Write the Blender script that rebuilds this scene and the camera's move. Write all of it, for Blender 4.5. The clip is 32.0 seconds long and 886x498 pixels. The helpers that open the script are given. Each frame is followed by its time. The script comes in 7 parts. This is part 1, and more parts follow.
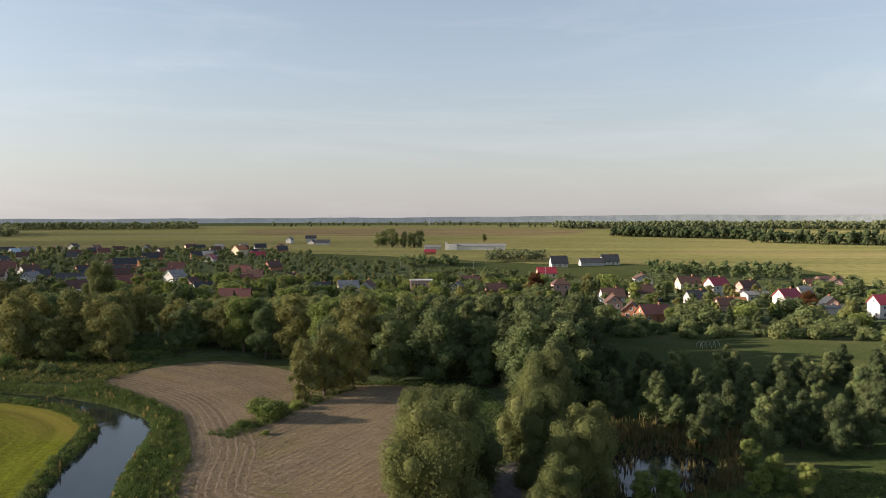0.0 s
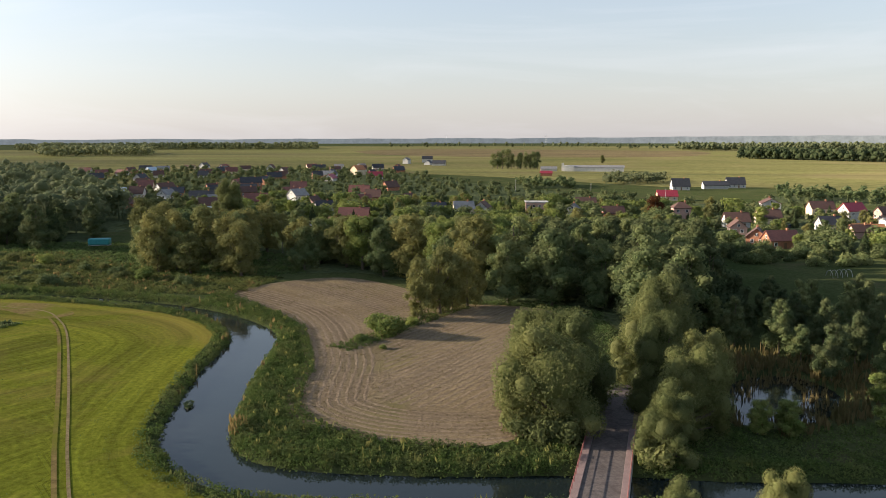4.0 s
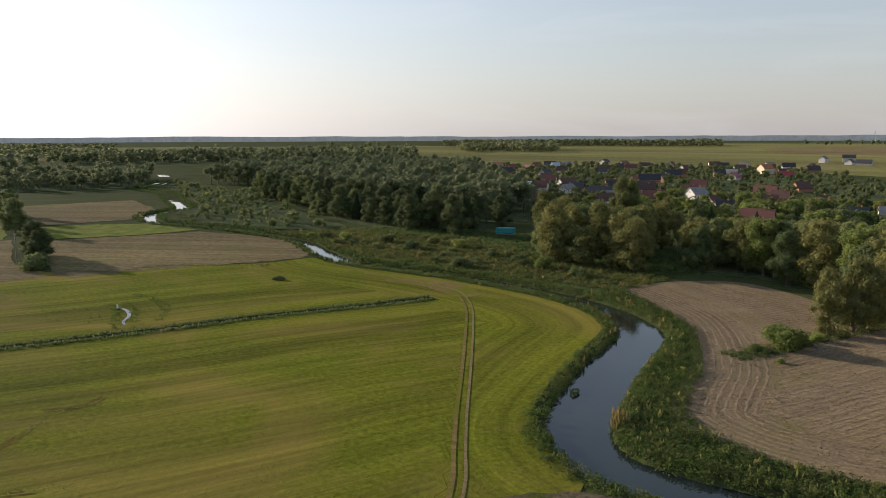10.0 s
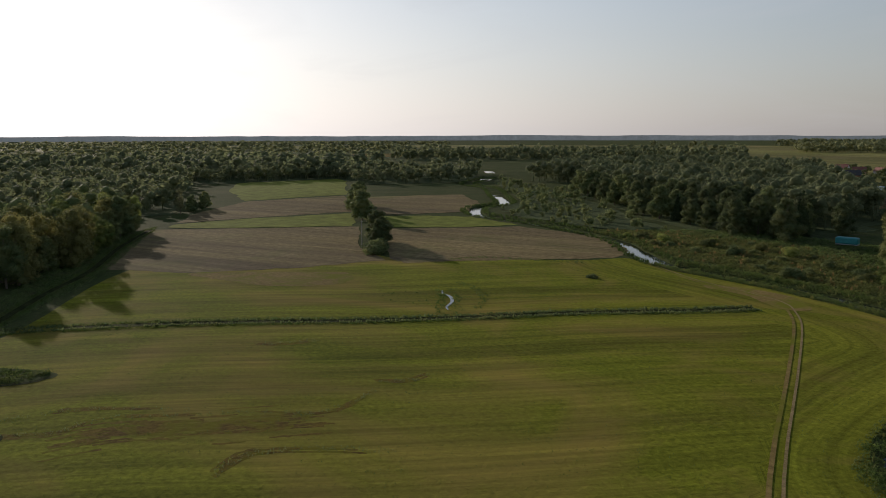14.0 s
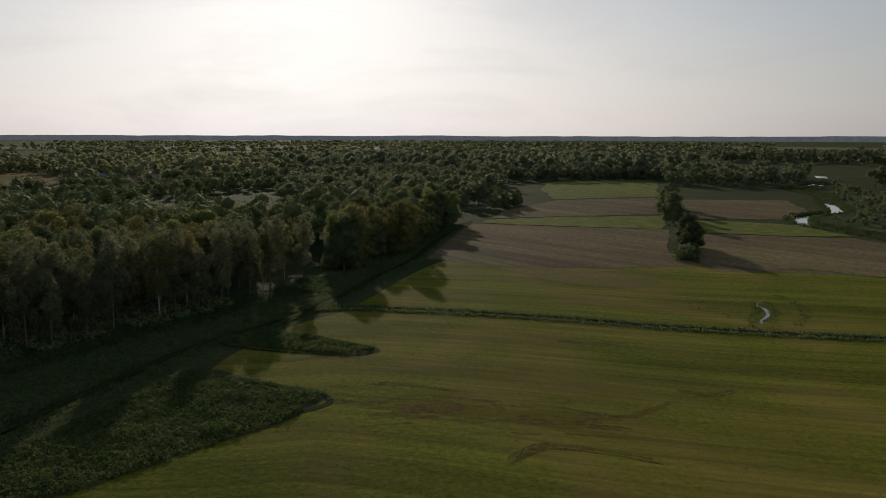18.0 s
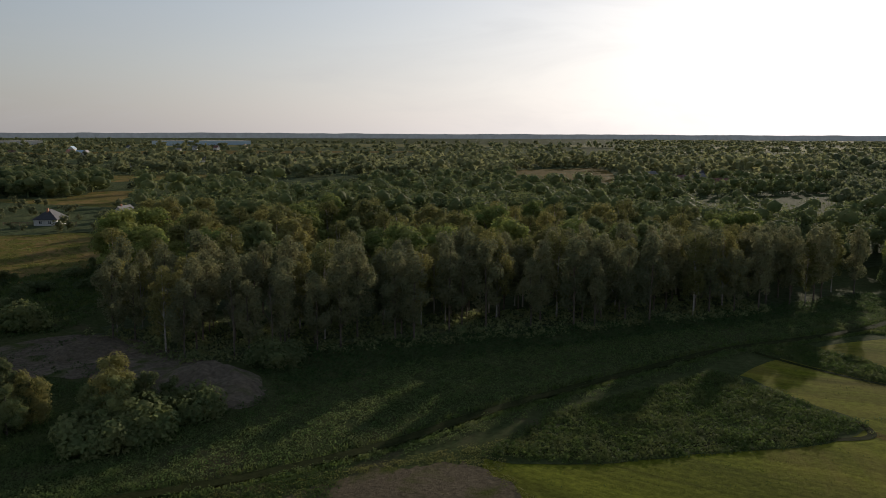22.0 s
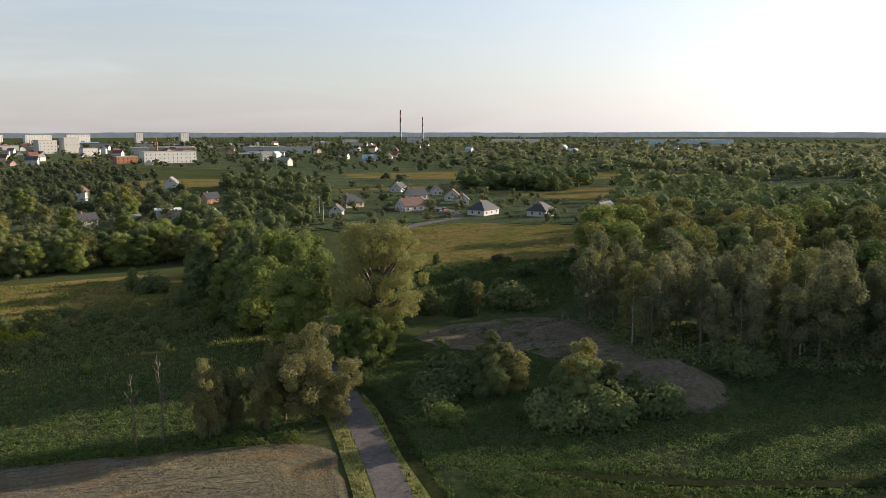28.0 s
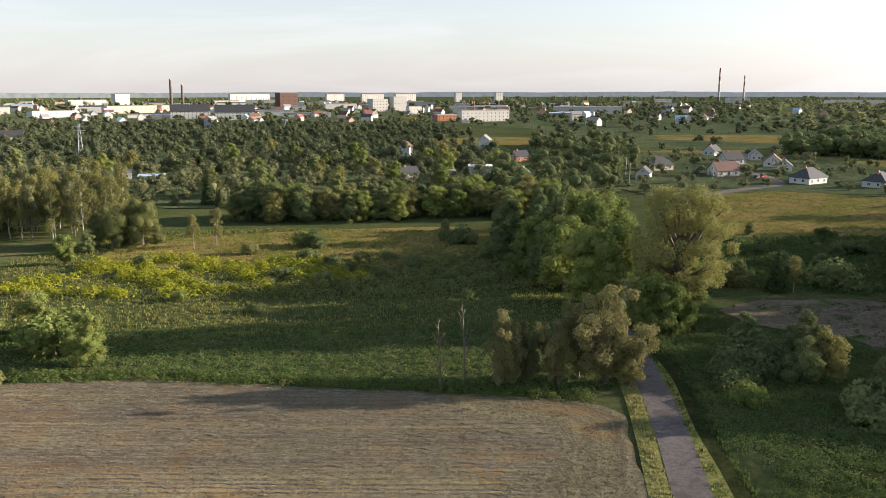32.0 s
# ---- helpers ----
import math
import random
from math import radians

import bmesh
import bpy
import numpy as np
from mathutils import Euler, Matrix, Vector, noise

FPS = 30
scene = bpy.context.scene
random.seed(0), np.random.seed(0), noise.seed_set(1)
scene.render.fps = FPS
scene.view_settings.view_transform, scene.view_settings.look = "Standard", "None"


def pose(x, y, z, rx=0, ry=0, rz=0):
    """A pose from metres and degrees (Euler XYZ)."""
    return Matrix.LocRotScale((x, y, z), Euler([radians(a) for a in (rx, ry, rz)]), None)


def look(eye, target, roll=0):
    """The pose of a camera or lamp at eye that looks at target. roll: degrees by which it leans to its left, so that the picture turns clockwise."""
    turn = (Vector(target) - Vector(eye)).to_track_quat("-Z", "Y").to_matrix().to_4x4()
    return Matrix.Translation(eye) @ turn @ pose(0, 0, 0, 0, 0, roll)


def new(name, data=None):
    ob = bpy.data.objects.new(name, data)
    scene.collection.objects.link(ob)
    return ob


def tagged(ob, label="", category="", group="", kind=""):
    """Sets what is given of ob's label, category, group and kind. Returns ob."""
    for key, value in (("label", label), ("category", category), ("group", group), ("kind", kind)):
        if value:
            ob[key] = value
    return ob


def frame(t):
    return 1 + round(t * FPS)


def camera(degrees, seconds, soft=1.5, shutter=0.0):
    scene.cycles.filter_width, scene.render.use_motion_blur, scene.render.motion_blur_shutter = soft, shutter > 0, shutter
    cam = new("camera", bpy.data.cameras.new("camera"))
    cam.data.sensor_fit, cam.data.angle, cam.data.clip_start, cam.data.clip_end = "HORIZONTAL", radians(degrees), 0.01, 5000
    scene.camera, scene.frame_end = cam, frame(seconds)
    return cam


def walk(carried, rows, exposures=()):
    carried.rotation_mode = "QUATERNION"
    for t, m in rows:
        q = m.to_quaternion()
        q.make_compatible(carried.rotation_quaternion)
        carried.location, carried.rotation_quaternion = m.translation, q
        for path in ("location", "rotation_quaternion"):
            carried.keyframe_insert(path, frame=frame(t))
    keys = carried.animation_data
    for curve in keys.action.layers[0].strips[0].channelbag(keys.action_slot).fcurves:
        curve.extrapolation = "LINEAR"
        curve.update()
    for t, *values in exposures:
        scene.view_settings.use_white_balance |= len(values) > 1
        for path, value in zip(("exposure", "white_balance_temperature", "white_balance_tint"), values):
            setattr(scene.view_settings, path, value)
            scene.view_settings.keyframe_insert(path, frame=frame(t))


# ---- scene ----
# The camera hovers on one spot and turns: seconds, yaw, pitch, roll.
EYE = 38.0
cam = camera(57.81, 32.0, soft=0.65)
ROWS = [
    (0.0, 0.00, -2.35, 0.13),
    (0.5, 1.04, -2.89, 0.11),
    (1.0, 1.83, -4.72, 0.09),
    (1.5, 2.63, -6.78, 0.09),
    (2.0, 3.54, -7.88, 0.12),
    (2.5, 4.99, -7.91, 0.09),
    (3.0, 6.38, -7.94, 0.07),
    (3.5, 7.36, -7.95, 0.07),
    (5.5, 11.31, -8.02, 0.06),
    (6.0, 12.70, -8.05, 0.09),
    (6.5, 14.35, -8.07, 0.11),
    (7.0, 16.02, -8.09, 0.13),
    (7.5, 17.80, -8.09, 0.15),
    (8.0, 20.87, -8.10, 0.20),
    (8.5, 24.74, -8.12, 0.21),
    (9.0, 27.82, -8.11, 0.21),
    (9.5, 32.06, -8.08, 0.21),
    (10.0, 36.06, -8.12, 0.17),
    (10.5, 40.13, -8.13, 0.20),
    (11.0, 42.99, -8.12, 0.25),
    (11.5, 45.13, -8.13, 0.18),
    (12.0, 47.96, -8.14, 0.18),
    (12.5, 50.69, -8.16, 0.14),
    (13.0, 53.40, -8.16, 0.10),
    (13.5, 56.01, -8.14, 0.10),
    (14.0, 58.53, -8.16, 0.10),
    (14.5, 61.09, -8.17, 0.02),
    (16.5, 70.91, -8.16, 0.02),
    (17.0, 74.25, -8.16, -0.03),
    (17.5, 77.60, -8.16, -0.07),
    (18.0, 80.41, -8.16, -0.14),
    (18.5, 84.78, -8.21, -0.17),
    (19.0, 89.32, -8.24, -0.21),
    (19.5, 93.82, -8.23, -0.18),
    (20.0, 98.25, -8.22, -0.20),
    (20.5, 103.00, -8.20, -0.20),
    (21.0, 108.38, -8.23, -0.25),
    (21.5, 113.66, -8.27, -0.16),
    (22.0, 117.97, -8.29, -0.22),
    (22.5, 120.52, -8.33, -0.17),
    (23.0, 122.98, -8.35, -0.12),
    (23.5, 125.56, -8.34, -0.14),
    (24.0, 128.13, -8.35, -0.09),
    (24.5, 130.89, -8.35, -0.08),
    (25.0, 133.72, -8.39, -0.09),
    (25.5, 136.63, -8.43, -0.04),
    (27.5, 148.38, -8.40, 0.02),
    (28.0, 151.11, -8.40, 0.04),
    (28.5, 153.88, -8.42, 0.02),
    (29.0, 156.71, -8.46, -0.02),
    (29.5, 159.51, -9.75, 0.00),
    (30.0, 162.31, -11.14, -0.04),
    (30.5, 165.14, -11.14, 0.03),
    (31.0, 167.98, -11.15, 0.00),
    (31.5, 170.79, -11.16, 0.04),
    (32.0, 172.75, -11.19, 0.06),
]
EXPOSURES = [(t, e, 6200, 12.0) for t, e in ((0.0, 1.08), (2.0, 1.34), (6.0, 1.34), (9.0, 1.12), (13.0, 0.48), (17.0, -0.08), (19.0, -0.25), (21.0, -0.04), (23.0, 0.44), (28.0, 1.14), (32.0, 1.58))]
walk(cam, [(t, pose(0, 0, EYE, 90 + p, r, y)) for t, y, p, r in ROWS], EXPOSURES)

from mathutils.geometry import delaunay_2d_cdt, tessellate_polygon

# ---- sky and sun ----
SUN_AZ, SUN_EL = 90.5, 13.6      # degrees left of the first view, degrees above the horizon
SKY_STRENGTH, SKY_SATURATION, SKY_HAZE, SKY_HAZE_FALL = 0.1, 0.74, 0.82, 6.5
SKY_HAZE_COLOUR, SKY_CLOUD_COLOUR = (2.55, 2.38, 2.3, 1), (4.4, 4.3, 4.3, 1)
SKY_VEIL, SKY_FORWARD = 25.0, 2.7   # brightest that the thin high cloud lets through; how much the haze brightens towards the sun
sun_dir = Vector((-math.sin(radians(SUN_AZ)) * math.cos(radians(SUN_EL)), math.cos(radians(SUN_AZ)) * math.cos(radians(SUN_EL)), math.sin(radians(SUN_EL))))
world = bpy.data.worlds.new("sky")
scene.world = world
world.use_nodes = True
wn, wl = world.node_tree.nodes, world.node_tree.links
wn.clear()
sky = wn.new("ShaderNodeTexSky")
sky.sky_type, sky.sun_disc = "NISHITA", False
sky.sun_elevation, sky.sun_rotation = radians(SUN_EL), radians(-SUN_AZ)
sky.altitude, sky.air_density, sky.dust_density, sky.ozone_density = 50, 1.0, 0.7, 1.6
tc = wn.new("ShaderNodeTexCoord")
mp = wn.new("ShaderNodeMapping")
mp.inputs["Scale"].default_value = (1.0, 1.6, 7.0)
cl = wn.new("ShaderNodeTexNoise")
cl.inputs["Scale"].default_value, cl.inputs["Detail"].default_value, cl.inputs["Roughness"].default_value = 2.2, 7.0, 0.6
cl.inputs["Distortion"].default_value = 1.1
cr = wn.new("ShaderNodeMapRange")
cr.inputs["From Min"].default_value, cr.inputs["From Max"].default_value = 0.48, 0.78
cr.inputs["To Min"].default_value, cr.inputs["To Max"].default_value = 0.0, 0.2


def sky_math(op, a, b):
    m = wn.new("ShaderNodeMath")
    m.operation = op
    for i, v in enumerate((a, b)):
        if isinstance(v, (int, float)):
            m.inputs[i].default_value = v
        else:
            wl.new(v, m.inputs[i])
    return m.outputs[0]


sep = wn.new("ShaderNodeSeparateXYZ")
wl.new(tc.outputs["Generated"], sep.inputs[0])
# milky air: strongest at the horizon, thinning upwards
haze = sky_math("MULTIPLY", sky_math("POWER", 2.718, sky_math("MULTIPLY", sky_math("ABSOLUTE", sep.outputs["Z"], 0), -SKY_HAZE_FALL)), SKY_HAZE)
pale = wn.new("ShaderNodeHueSaturation")
pale.inputs["Saturation"].default_value = SKY_SATURATION
wl.new(sky.outputs["Color"], pale.inputs["Color"])
hazed = wn.new("ShaderNodeMix")
hazed.data_type, hazed.blend_type = "RGBA", "MIX"
# thin high cloud spreads the glare round the sun: c / (1 + c / veil)
veil = wn.new("ShaderNodeVectorMath")
veil.operation, veil.inputs[1].default_value, veil.inputs[2].default_value = "MULTIPLY_ADD", (1 / SKY_VEIL,) * 3, (1, 1, 1)
soft_sky = wn.new("ShaderNodeVectorMath")
soft_sky.operation = "DIVIDE"
wl.new(pale.outputs["Color"], veil.inputs[0]), wl.new(pale.outputs["Color"], soft_sky.inputs[0]), wl.new(veil.outputs[0], soft_sky.inputs[1])
# haze scatters forwards: brighter towards the sun
towards = wn.new("ShaderNodeVectorMath")
towards.operation, towards.inputs[1].default_value = "DOT_PRODUCT", sun_dir
wl.new(tc.outputs["Generated"], towards.inputs[0])
forward = sky_math("ADD", sky_math("MULTIPLY", sky_math("POWER", sky_math("MAXIMUM", towards.outputs["Value"], 0), 4), SKY_FORWARD), 1)
haze_light = wn.new("ShaderNodeVectorMath")
haze_light.operation, haze_light.inputs[0].default_value = "SCALE", SKY_HAZE_COLOUR[:3]
wl.new(forward, haze_light.inputs["Scale"])
wl.new(haze, hazed.inputs["Factor"]), wl.new(soft_sky.outputs[0], hazed.inputs["A"]), wl.new(haze_light.outputs[0], hazed.inputs["B"])
mixc = wn.new("ShaderNodeMix")
mixc.data_type, mixc.blend_type = "RGBA", "MIX"
mixc.inputs["B"].default_value = SKY_CLOUD_COLOUR
bg = wn.new("ShaderNodeBackground")
bg.inputs["Strength"].default_value = SKY_STRENGTH
ow = wn.new("ShaderNodeOutputWorld")
wl.new(tc.outputs["Generated"], mp.inputs["Vector"])
wl.new(mp.outputs["Vector"], cl.inputs["Vector"])
wl.new(cl.outputs["Fac"], cr.inputs["Value"])
wl.new(cr.outputs["Result"], mixc.inputs["Factor"])
wl.new(hazed.outputs["Result"], mixc.inputs["A"])
wl.new(mixc.outputs["Result"], bg.inputs["Color"])
wl.new(bg.outputs["Background"], ow.inputs["Surface"])
sun = new("sun", bpy.data.lights.new("sun", "SUN"))
sun.data.energy, sun.data.angle, sun.data.color = 5.0, radians(0.6), (1.0, 0.85, 0.66)
sun.matrix_world = look(sun_dir * 900, (0, 0, 0))

# ---- materials ----
def links(mat):
    mat.use_nodes = True
    return mat.node_tree.nodes, mat.node_tree.links, mat.node_tree.nodes["Principled BSDF"]


def ramp2(nodes, a, b, lo=0.35, hi=0.65):
    r = nodes.new("ShaderNodeValToRGB")
    r.color_ramp.elements[0].position, r.color_ramp.elements[1].position = lo, hi
    r.color_ramp.elements[0].color, r.color_ramp.elements[1].color = (*a, 1), (*b, 1)
    return r


def noise_node(nodes, lk, vec, scale, detail=4.0, rough=0.55, distortion=0.0):
    n = nodes.new("ShaderNodeTexNoise")
    n.inputs["Scale"].default_value, n.inputs["Detail"].default_value = scale, detail
    n.inputs["Roughness"].default_value, n.inputs["Distortion"].default_value = rough, distortion
    lk.new(vec, n.inputs["Vector"])
    return n


def mix_node(nodes, lk, a, b, fac, kind="MIX"):
    m = nodes.new("ShaderNodeMix")
    m.data_type, m.blend_type = "RGBA", kind
    for sock, value in (("A", a), ("B", b), ("Factor", fac)):
        if isinstance(value, (int, float)):
            m.inputs[sock].default_value = value
        elif isinstance(value, tuple):
            m.inputs[sock].default_value = (*value, 1)
        else:
            lk.new(value, m.inputs[sock])
    return m.outputs["Result"]


def soil_mat(name, a, b, big=0.02, fine=1.2, patch=None, patch_scale=0.03, patch_at=(0.55, 0.7), rows=0.0, row_angle=0.0, row_scale=0.35,
             row_dark=0.75, bump=0.35, bump_dist=0.3, rough=0.95, bend=1.5, swath=False):
    """Ground cover: large stains, fine grain, optional tracks of a machine in rows, optional patches of another colour."""
    mat = bpy.data.materials.new(name)
    nd, lk, bs = links(mat)
    co = nd.new("ShaderNodeTexCoord").outputs["Object"]
    n1 = noise_node(nd, lk, co, big, 6, 0.6, 0.5)
    n2 = noise_node(nd, lk, co, fine, 5, 0.7)
    c = ramp2(nd, a, b, 0.3, 0.7)
    lk.new(n1.outputs["Fac"], c.inputs["Fac"])
    col = c.outputs["Color"]
    g2 = ramp2(nd, (0.62, 0.62, 0.62), (1.3, 1.3, 1.3), 0.3, 0.7)
    lk.new(n2.outputs["Fac"], g2.inputs["Fac"])
    col = mix_node(nd, lk, col, g2.outputs["Color"], 1.0, "MULTIPLY")
    height = n2.outputs["Fac"]
    if patch:
        n3 = noise_node(nd, lk, co, patch_scale, 7, 0.62, 1.2)
        m3 = nd.new("ShaderNodeMapRange")
        m3.inputs["From Min"].default_value, m3.inputs["From Max"].default_value = patch_at
        lk.new(n3.outputs["Fac"], m3.inputs["Value"])
        col = mix_node(nd, lk, col, patch, m3.outputs["Result"])
    if rows:
        mpn = nd.new("ShaderNodeMapping")
        mpn.inputs["Rotation"].default_value = (0, 0, radians(row_angle))
        lk.new(co, mpn.inputs["Vector"])
        if swath:
            mpn = nd.new("ShaderNodeAttribute")
            mpn.attribute_name = "swath"
        sq = nd.new("ShaderNodeMapping")
        sq.inputs["Scale"].default_value = (row_scale, row_scale * 0.03, 1)
        lk.new(mpn.outputs["Vector"], sq.inputs["Vector"])
        w = noise_node(nd, lk, sq.outputs["Vector"], 1.0, 5, 0.7, bend * 0.05)
        sq2 = nd.new("ShaderNodeMapping")
        sq2.inputs["Scale"].default_value = (row_scale * 0.16, row_scale * 0.012, 1)
        lk.new(mpn.outputs["Vector"], sq2.inputs["Vector"])
        w2 = noise_node(nd, lk, sq2.outputs["Vector"], 1.0, 6, 0.65, 0.6)
        wr2 = ramp2(nd, (row_dark ** 1.5,) * 3, (2.0 - row_dark ** 1.3, 2.0 - row_dark ** 1.3, 1.0), 0.36, 0.64)
        lk.new(w2.outputs["Fac"], wr2.inputs["Fac"])
        col = mix_node(nd, lk, col, wr2.outputs["Color"], rows, "MULTIPLY")
        wr = ramp2(nd, (row_dark, row_dark, row_dark), (2.0 - row_dark,) * 3, 0.33, 0.67)
        lk.new(w.outputs["Fac"], wr.inputs["Fac"])
        col = mix_node(nd, lk, col, wr.outputs["Color"], rows, "MULTIPLY")
    lk.new(col, bs.inputs["Base Color"])
    bs.inputs["Roughness"].default_value = rough
    bs.inputs["Specular IOR Level"].default_value = 0.006 if rough > 0.9 else 0.2
    bs.inputs["Diffuse Roughness"].default_value = 0.6
    if bump:
        bp = nd.new("ShaderNodeBump")
        bp.inputs["Strength"].default_value, bp.inputs["Distance"].default_value = bump, bump_dist
        lk.new(height, bp.inputs["Height"])
        lk.new(bp.outputs["Normal"], bs.inputs["Normal"])
    return mat


def leaf_mat(name, a, b, c, through_light=0.3, rough=0.8):
    """Foliage: the colour varies from leaf to leaf, from tree to tree and over the crown."""
    mat = bpy.data.materials.new(name)
    nd, lk, bs = links(mat)
    geo = nd.new("ShaderNodeNewGeometry")
    info = nd.new("ShaderNodeObjectInfo")
    co = nd.new("ShaderNodeTexCoord").outputs["Object"]
    r1 = ramp2(nd, a, b, 0.0, 1.0)
    lk.new(geo.outputs["Random Per Island"], r1.inputs["Fac"])
    n = noise_node(nd, lk, co, 0.22, 3, 0.6)
    m = nd.new("ShaderNodeMapRange")
    m.inputs["From Min"].default_value, m.inputs["From Max"].default_value = 0.42, 0.68
    lk.new(n.outputs["Fac"], m.inputs["Value"])
    col = mix_node(nd, lk, r1.outputs["Color"], c, m.outputs["Result"])
    r2 = ramp2(nd, (0.7, 0.74, 0.72), (1.3, 1.22, 1.1), 0.0, 1.0)
    lk.new(info.outputs["Random"], r2.inputs["Fac"])
    col = mix_node(nd, lk, col, r2.outputs["Color"], 1.0, "MULTIPLY")
    lk.new(col, bs.inputs["Base Color"])
    bs.inputs["Roughness"].default_value = rough
    bs.inputs["Specular IOR Level"].default_value = 0.03
    bs.inputs["Diffuse Roughness"].default_value = 0.8
    tr = nd.new("ShaderNodeBsdfTranslucent")
    lk.new(col, tr.inputs["Color"])
    mx = nd.new("ShaderNodeMixShader")
    mx.inputs[0].default_value = through_light
    lk.new(bs.outputs[0], mx.inputs[1]), lk.new(tr.outputs[0], mx.inputs[2])
    lk.new(mx.outputs[0], nd["Material Output"].inputs["Surface"])
    return mat


def solid_mat(name, a, b=None, scale=0.8, rough=0.8, metal=0.0, bump=0.1, vary=0.0, bands=0.0):
    """Built surfaces: weathering at two scales; bands gives courses (tiles, boards) across the height."""
    mat = bpy.data.materials.new(name)
    nd, lk, bs = links(mat)
    b = b or tuple(v * 0.8 for v in a)
    co = nd.new("ShaderNodeTexCoord").outputs["Object"]
    n1 = noise_node(nd, lk, co, scale, 6, 0.65)
    n2 = noise_node(nd, lk, co, scale * 11, 3, 0.6)
    c = ramp2(nd, b, a, 0.32, 0.62)
    lk.new(n1.outputs["Fac"], c.inputs["Fac"])
    g2 = ramp2(nd, (0.85,) * 3, (1.1,) * 3, 0.3, 0.7)
    lk.new(n2.outputs["Fac"], g2.inputs["Fac"])
    col = mix_node(nd, lk, c.outputs["Color"], g2.outputs["Color"], 1.0, "MULTIPLY")
    height = n2.outputs["Fac"]
    if bands:
        w = nd.new("ShaderNodeTexWave")
        w.wave_type, w.bands_direction, w.wave_profile = "BANDS", "Z", "SAW"
        w.inputs["Scale"].default_value, w.inputs["Distortion"].default_value = bands, 0.2
        lk.new(co, w.inputs["Vector"])
        height = w.outputs["Fac"]
        wr = ramp2(nd, (0.72,) * 3, (1.06,) * 3, 0.0, 0.5)
        lk.new(height, wr.inputs["Fac"])
        col = mix_node(nd, lk, col, wr.outputs["Color"], 1.0, "MULTIPLY")
    if vary:
        info = nd.new("ShaderNodeObjectInfo")
        r2 = ramp2(nd, (1 - vary,) * 3, (1 + vary,) * 3, 0.0, 1.0)
        lk.new(info.outputs["Random"], r2.inputs["Fac"])
        col = mix_node(nd, lk, col, r2.outputs["Color"], 1.0, "MULTIPLY")
    lk.new(col, bs.inputs["Base Color"])
    bs.inputs["Roughness"].default_value, bs.inputs["Metallic"].default_value = rough, metal
    if bump:
        bp = nd.new("ShaderNodeBump")
        bp.inputs["Strength"].default_value, bp.inputs["Distance"].default_value = bump, 0.05
        lk.new(height, bp.inputs["Height"])
        lk.new(bp.outputs["Normal"], bs.inputs["Normal"])
    return mat


M = {}
M["ground"] = soil_mat("rough_grass", (0.0444, 0.06259, 0.02021), (0.085, 0.09197, 0.03631), 0.03, 0.9, (0.1108, 0.08848, 0.0506), 0.05, (0.58, 0.75), bump=0.6)
M["meadow"] = soil_mat("mown_meadow", (0.1273, 0.1435, 0.01633), (0.1858, 0.1847, 0.02559), 0.022, 1.1, (0.2274, 0.1721, 0.04901), 0.018, (0.46, 0.66),
                       rows=1.0, row_scale=0.75, row_dark=0.79, bump=0.5, bend=3.0, swath=True)
M["straw"] = soil_mat("straw_swath", (0.2047, 0.1517, 0.09882), (0.2753, 0.2082, 0.1412), 0.3, 2.5, bump=0.9)
# Its redder patches repeat the sunlit spots painted on the south stubble.
M["straw_grey"] = soil_mat("straw_furrow", (0.1542, 0.1279, 0.09046), (0.2073, 0.176, 0.127), 0.3, 2.5, (0.1952, 0.135, 0.08358), 0.06, (0.54, 0.7), bump=0.9)
M["dry_meadow"] = soil_mat("dry_meadow", (0.1894, 0.1394, 0.05018), (0.2453, 0.173, 0.06691), 0.06, 1.1, (0.1557, 0.1557, 0.0223), 0.07, (0.45, 0.6), bump=0.5)
M["stubble"] = soil_mat("dry_stubble", (0.183, 0.1352, 0.08798), (0.2534, 0.1914, 0.128), 0.05, 1.6, (0.176, 0.1478, 0.0739), 0.03, (0.54, 0.75),
                        rows=0.8, row_scale=0.9, row_dark=0.84, bump=0.8, swath=True)
# The redder patches are sunlit spots painted into the grey stubble.
M["stubble_south"] = soil_mat("sun_patched_stubble", (0.1368, 0.1155, 0.08358), (0.1898, 0.1608, 0.1183), 0.06, 1.6, (0.1898, 0.1307, 0.08066), 0.11, (0.5, 0.62),
                              rows=1.0, row_scale=0.8, row_dark=0.76, bump=0.9, bend=3.0, swath=True)
M["bare"] = soil_mat("trodden_soil", (0.1085, 0.08611, 0.05393), (0.1521, 0.121, 0.0763), 0.1, 1.6, (0.0763, 0.08262, 0.0222), 0.12, (0.52, 0.66), bump=0.8)
M["pasture"] = soil_mat("grazed_pasture", (0.1453, 0.1236, 0.03555), (0.2695, 0.1763, 0.06973), 0.05, 0.7, (0.117, 0.1156, 0.02688), 0.07, (0.46, 0.6), bump=0.6)
M["far_green"] = soil_mat("young_grain", (0.1534, 0.1505, 0.05877), (0.2118, 0.1906, 0.08339), 0.004, 0.12, (0.2281, 0.1822, 0.09372), 0.004, (0.52, 0.72), rows=0.8, row_angle=95, row_scale=0.03, row_dark=0.8, bump=0.2)
M["far_lime"] = soil_mat("bright_grain", (0.152, 0.172, 0.0304), (0.188, 0.204, 0.044), 0.006, 0.15, bump=0.2)
M["far_brown"] = soil_mat("bare_field", (0.1664, 0.1249, 0.07466), (0.2167, 0.1664, 0.09979), 0.02, 0.5, (0.1414, 0.1334, 0.05826), 0.02, (0.55, 0.75), rows=0.9, row_angle=60, row_scale=0.3, row_dark=0.75, bump=0.4)
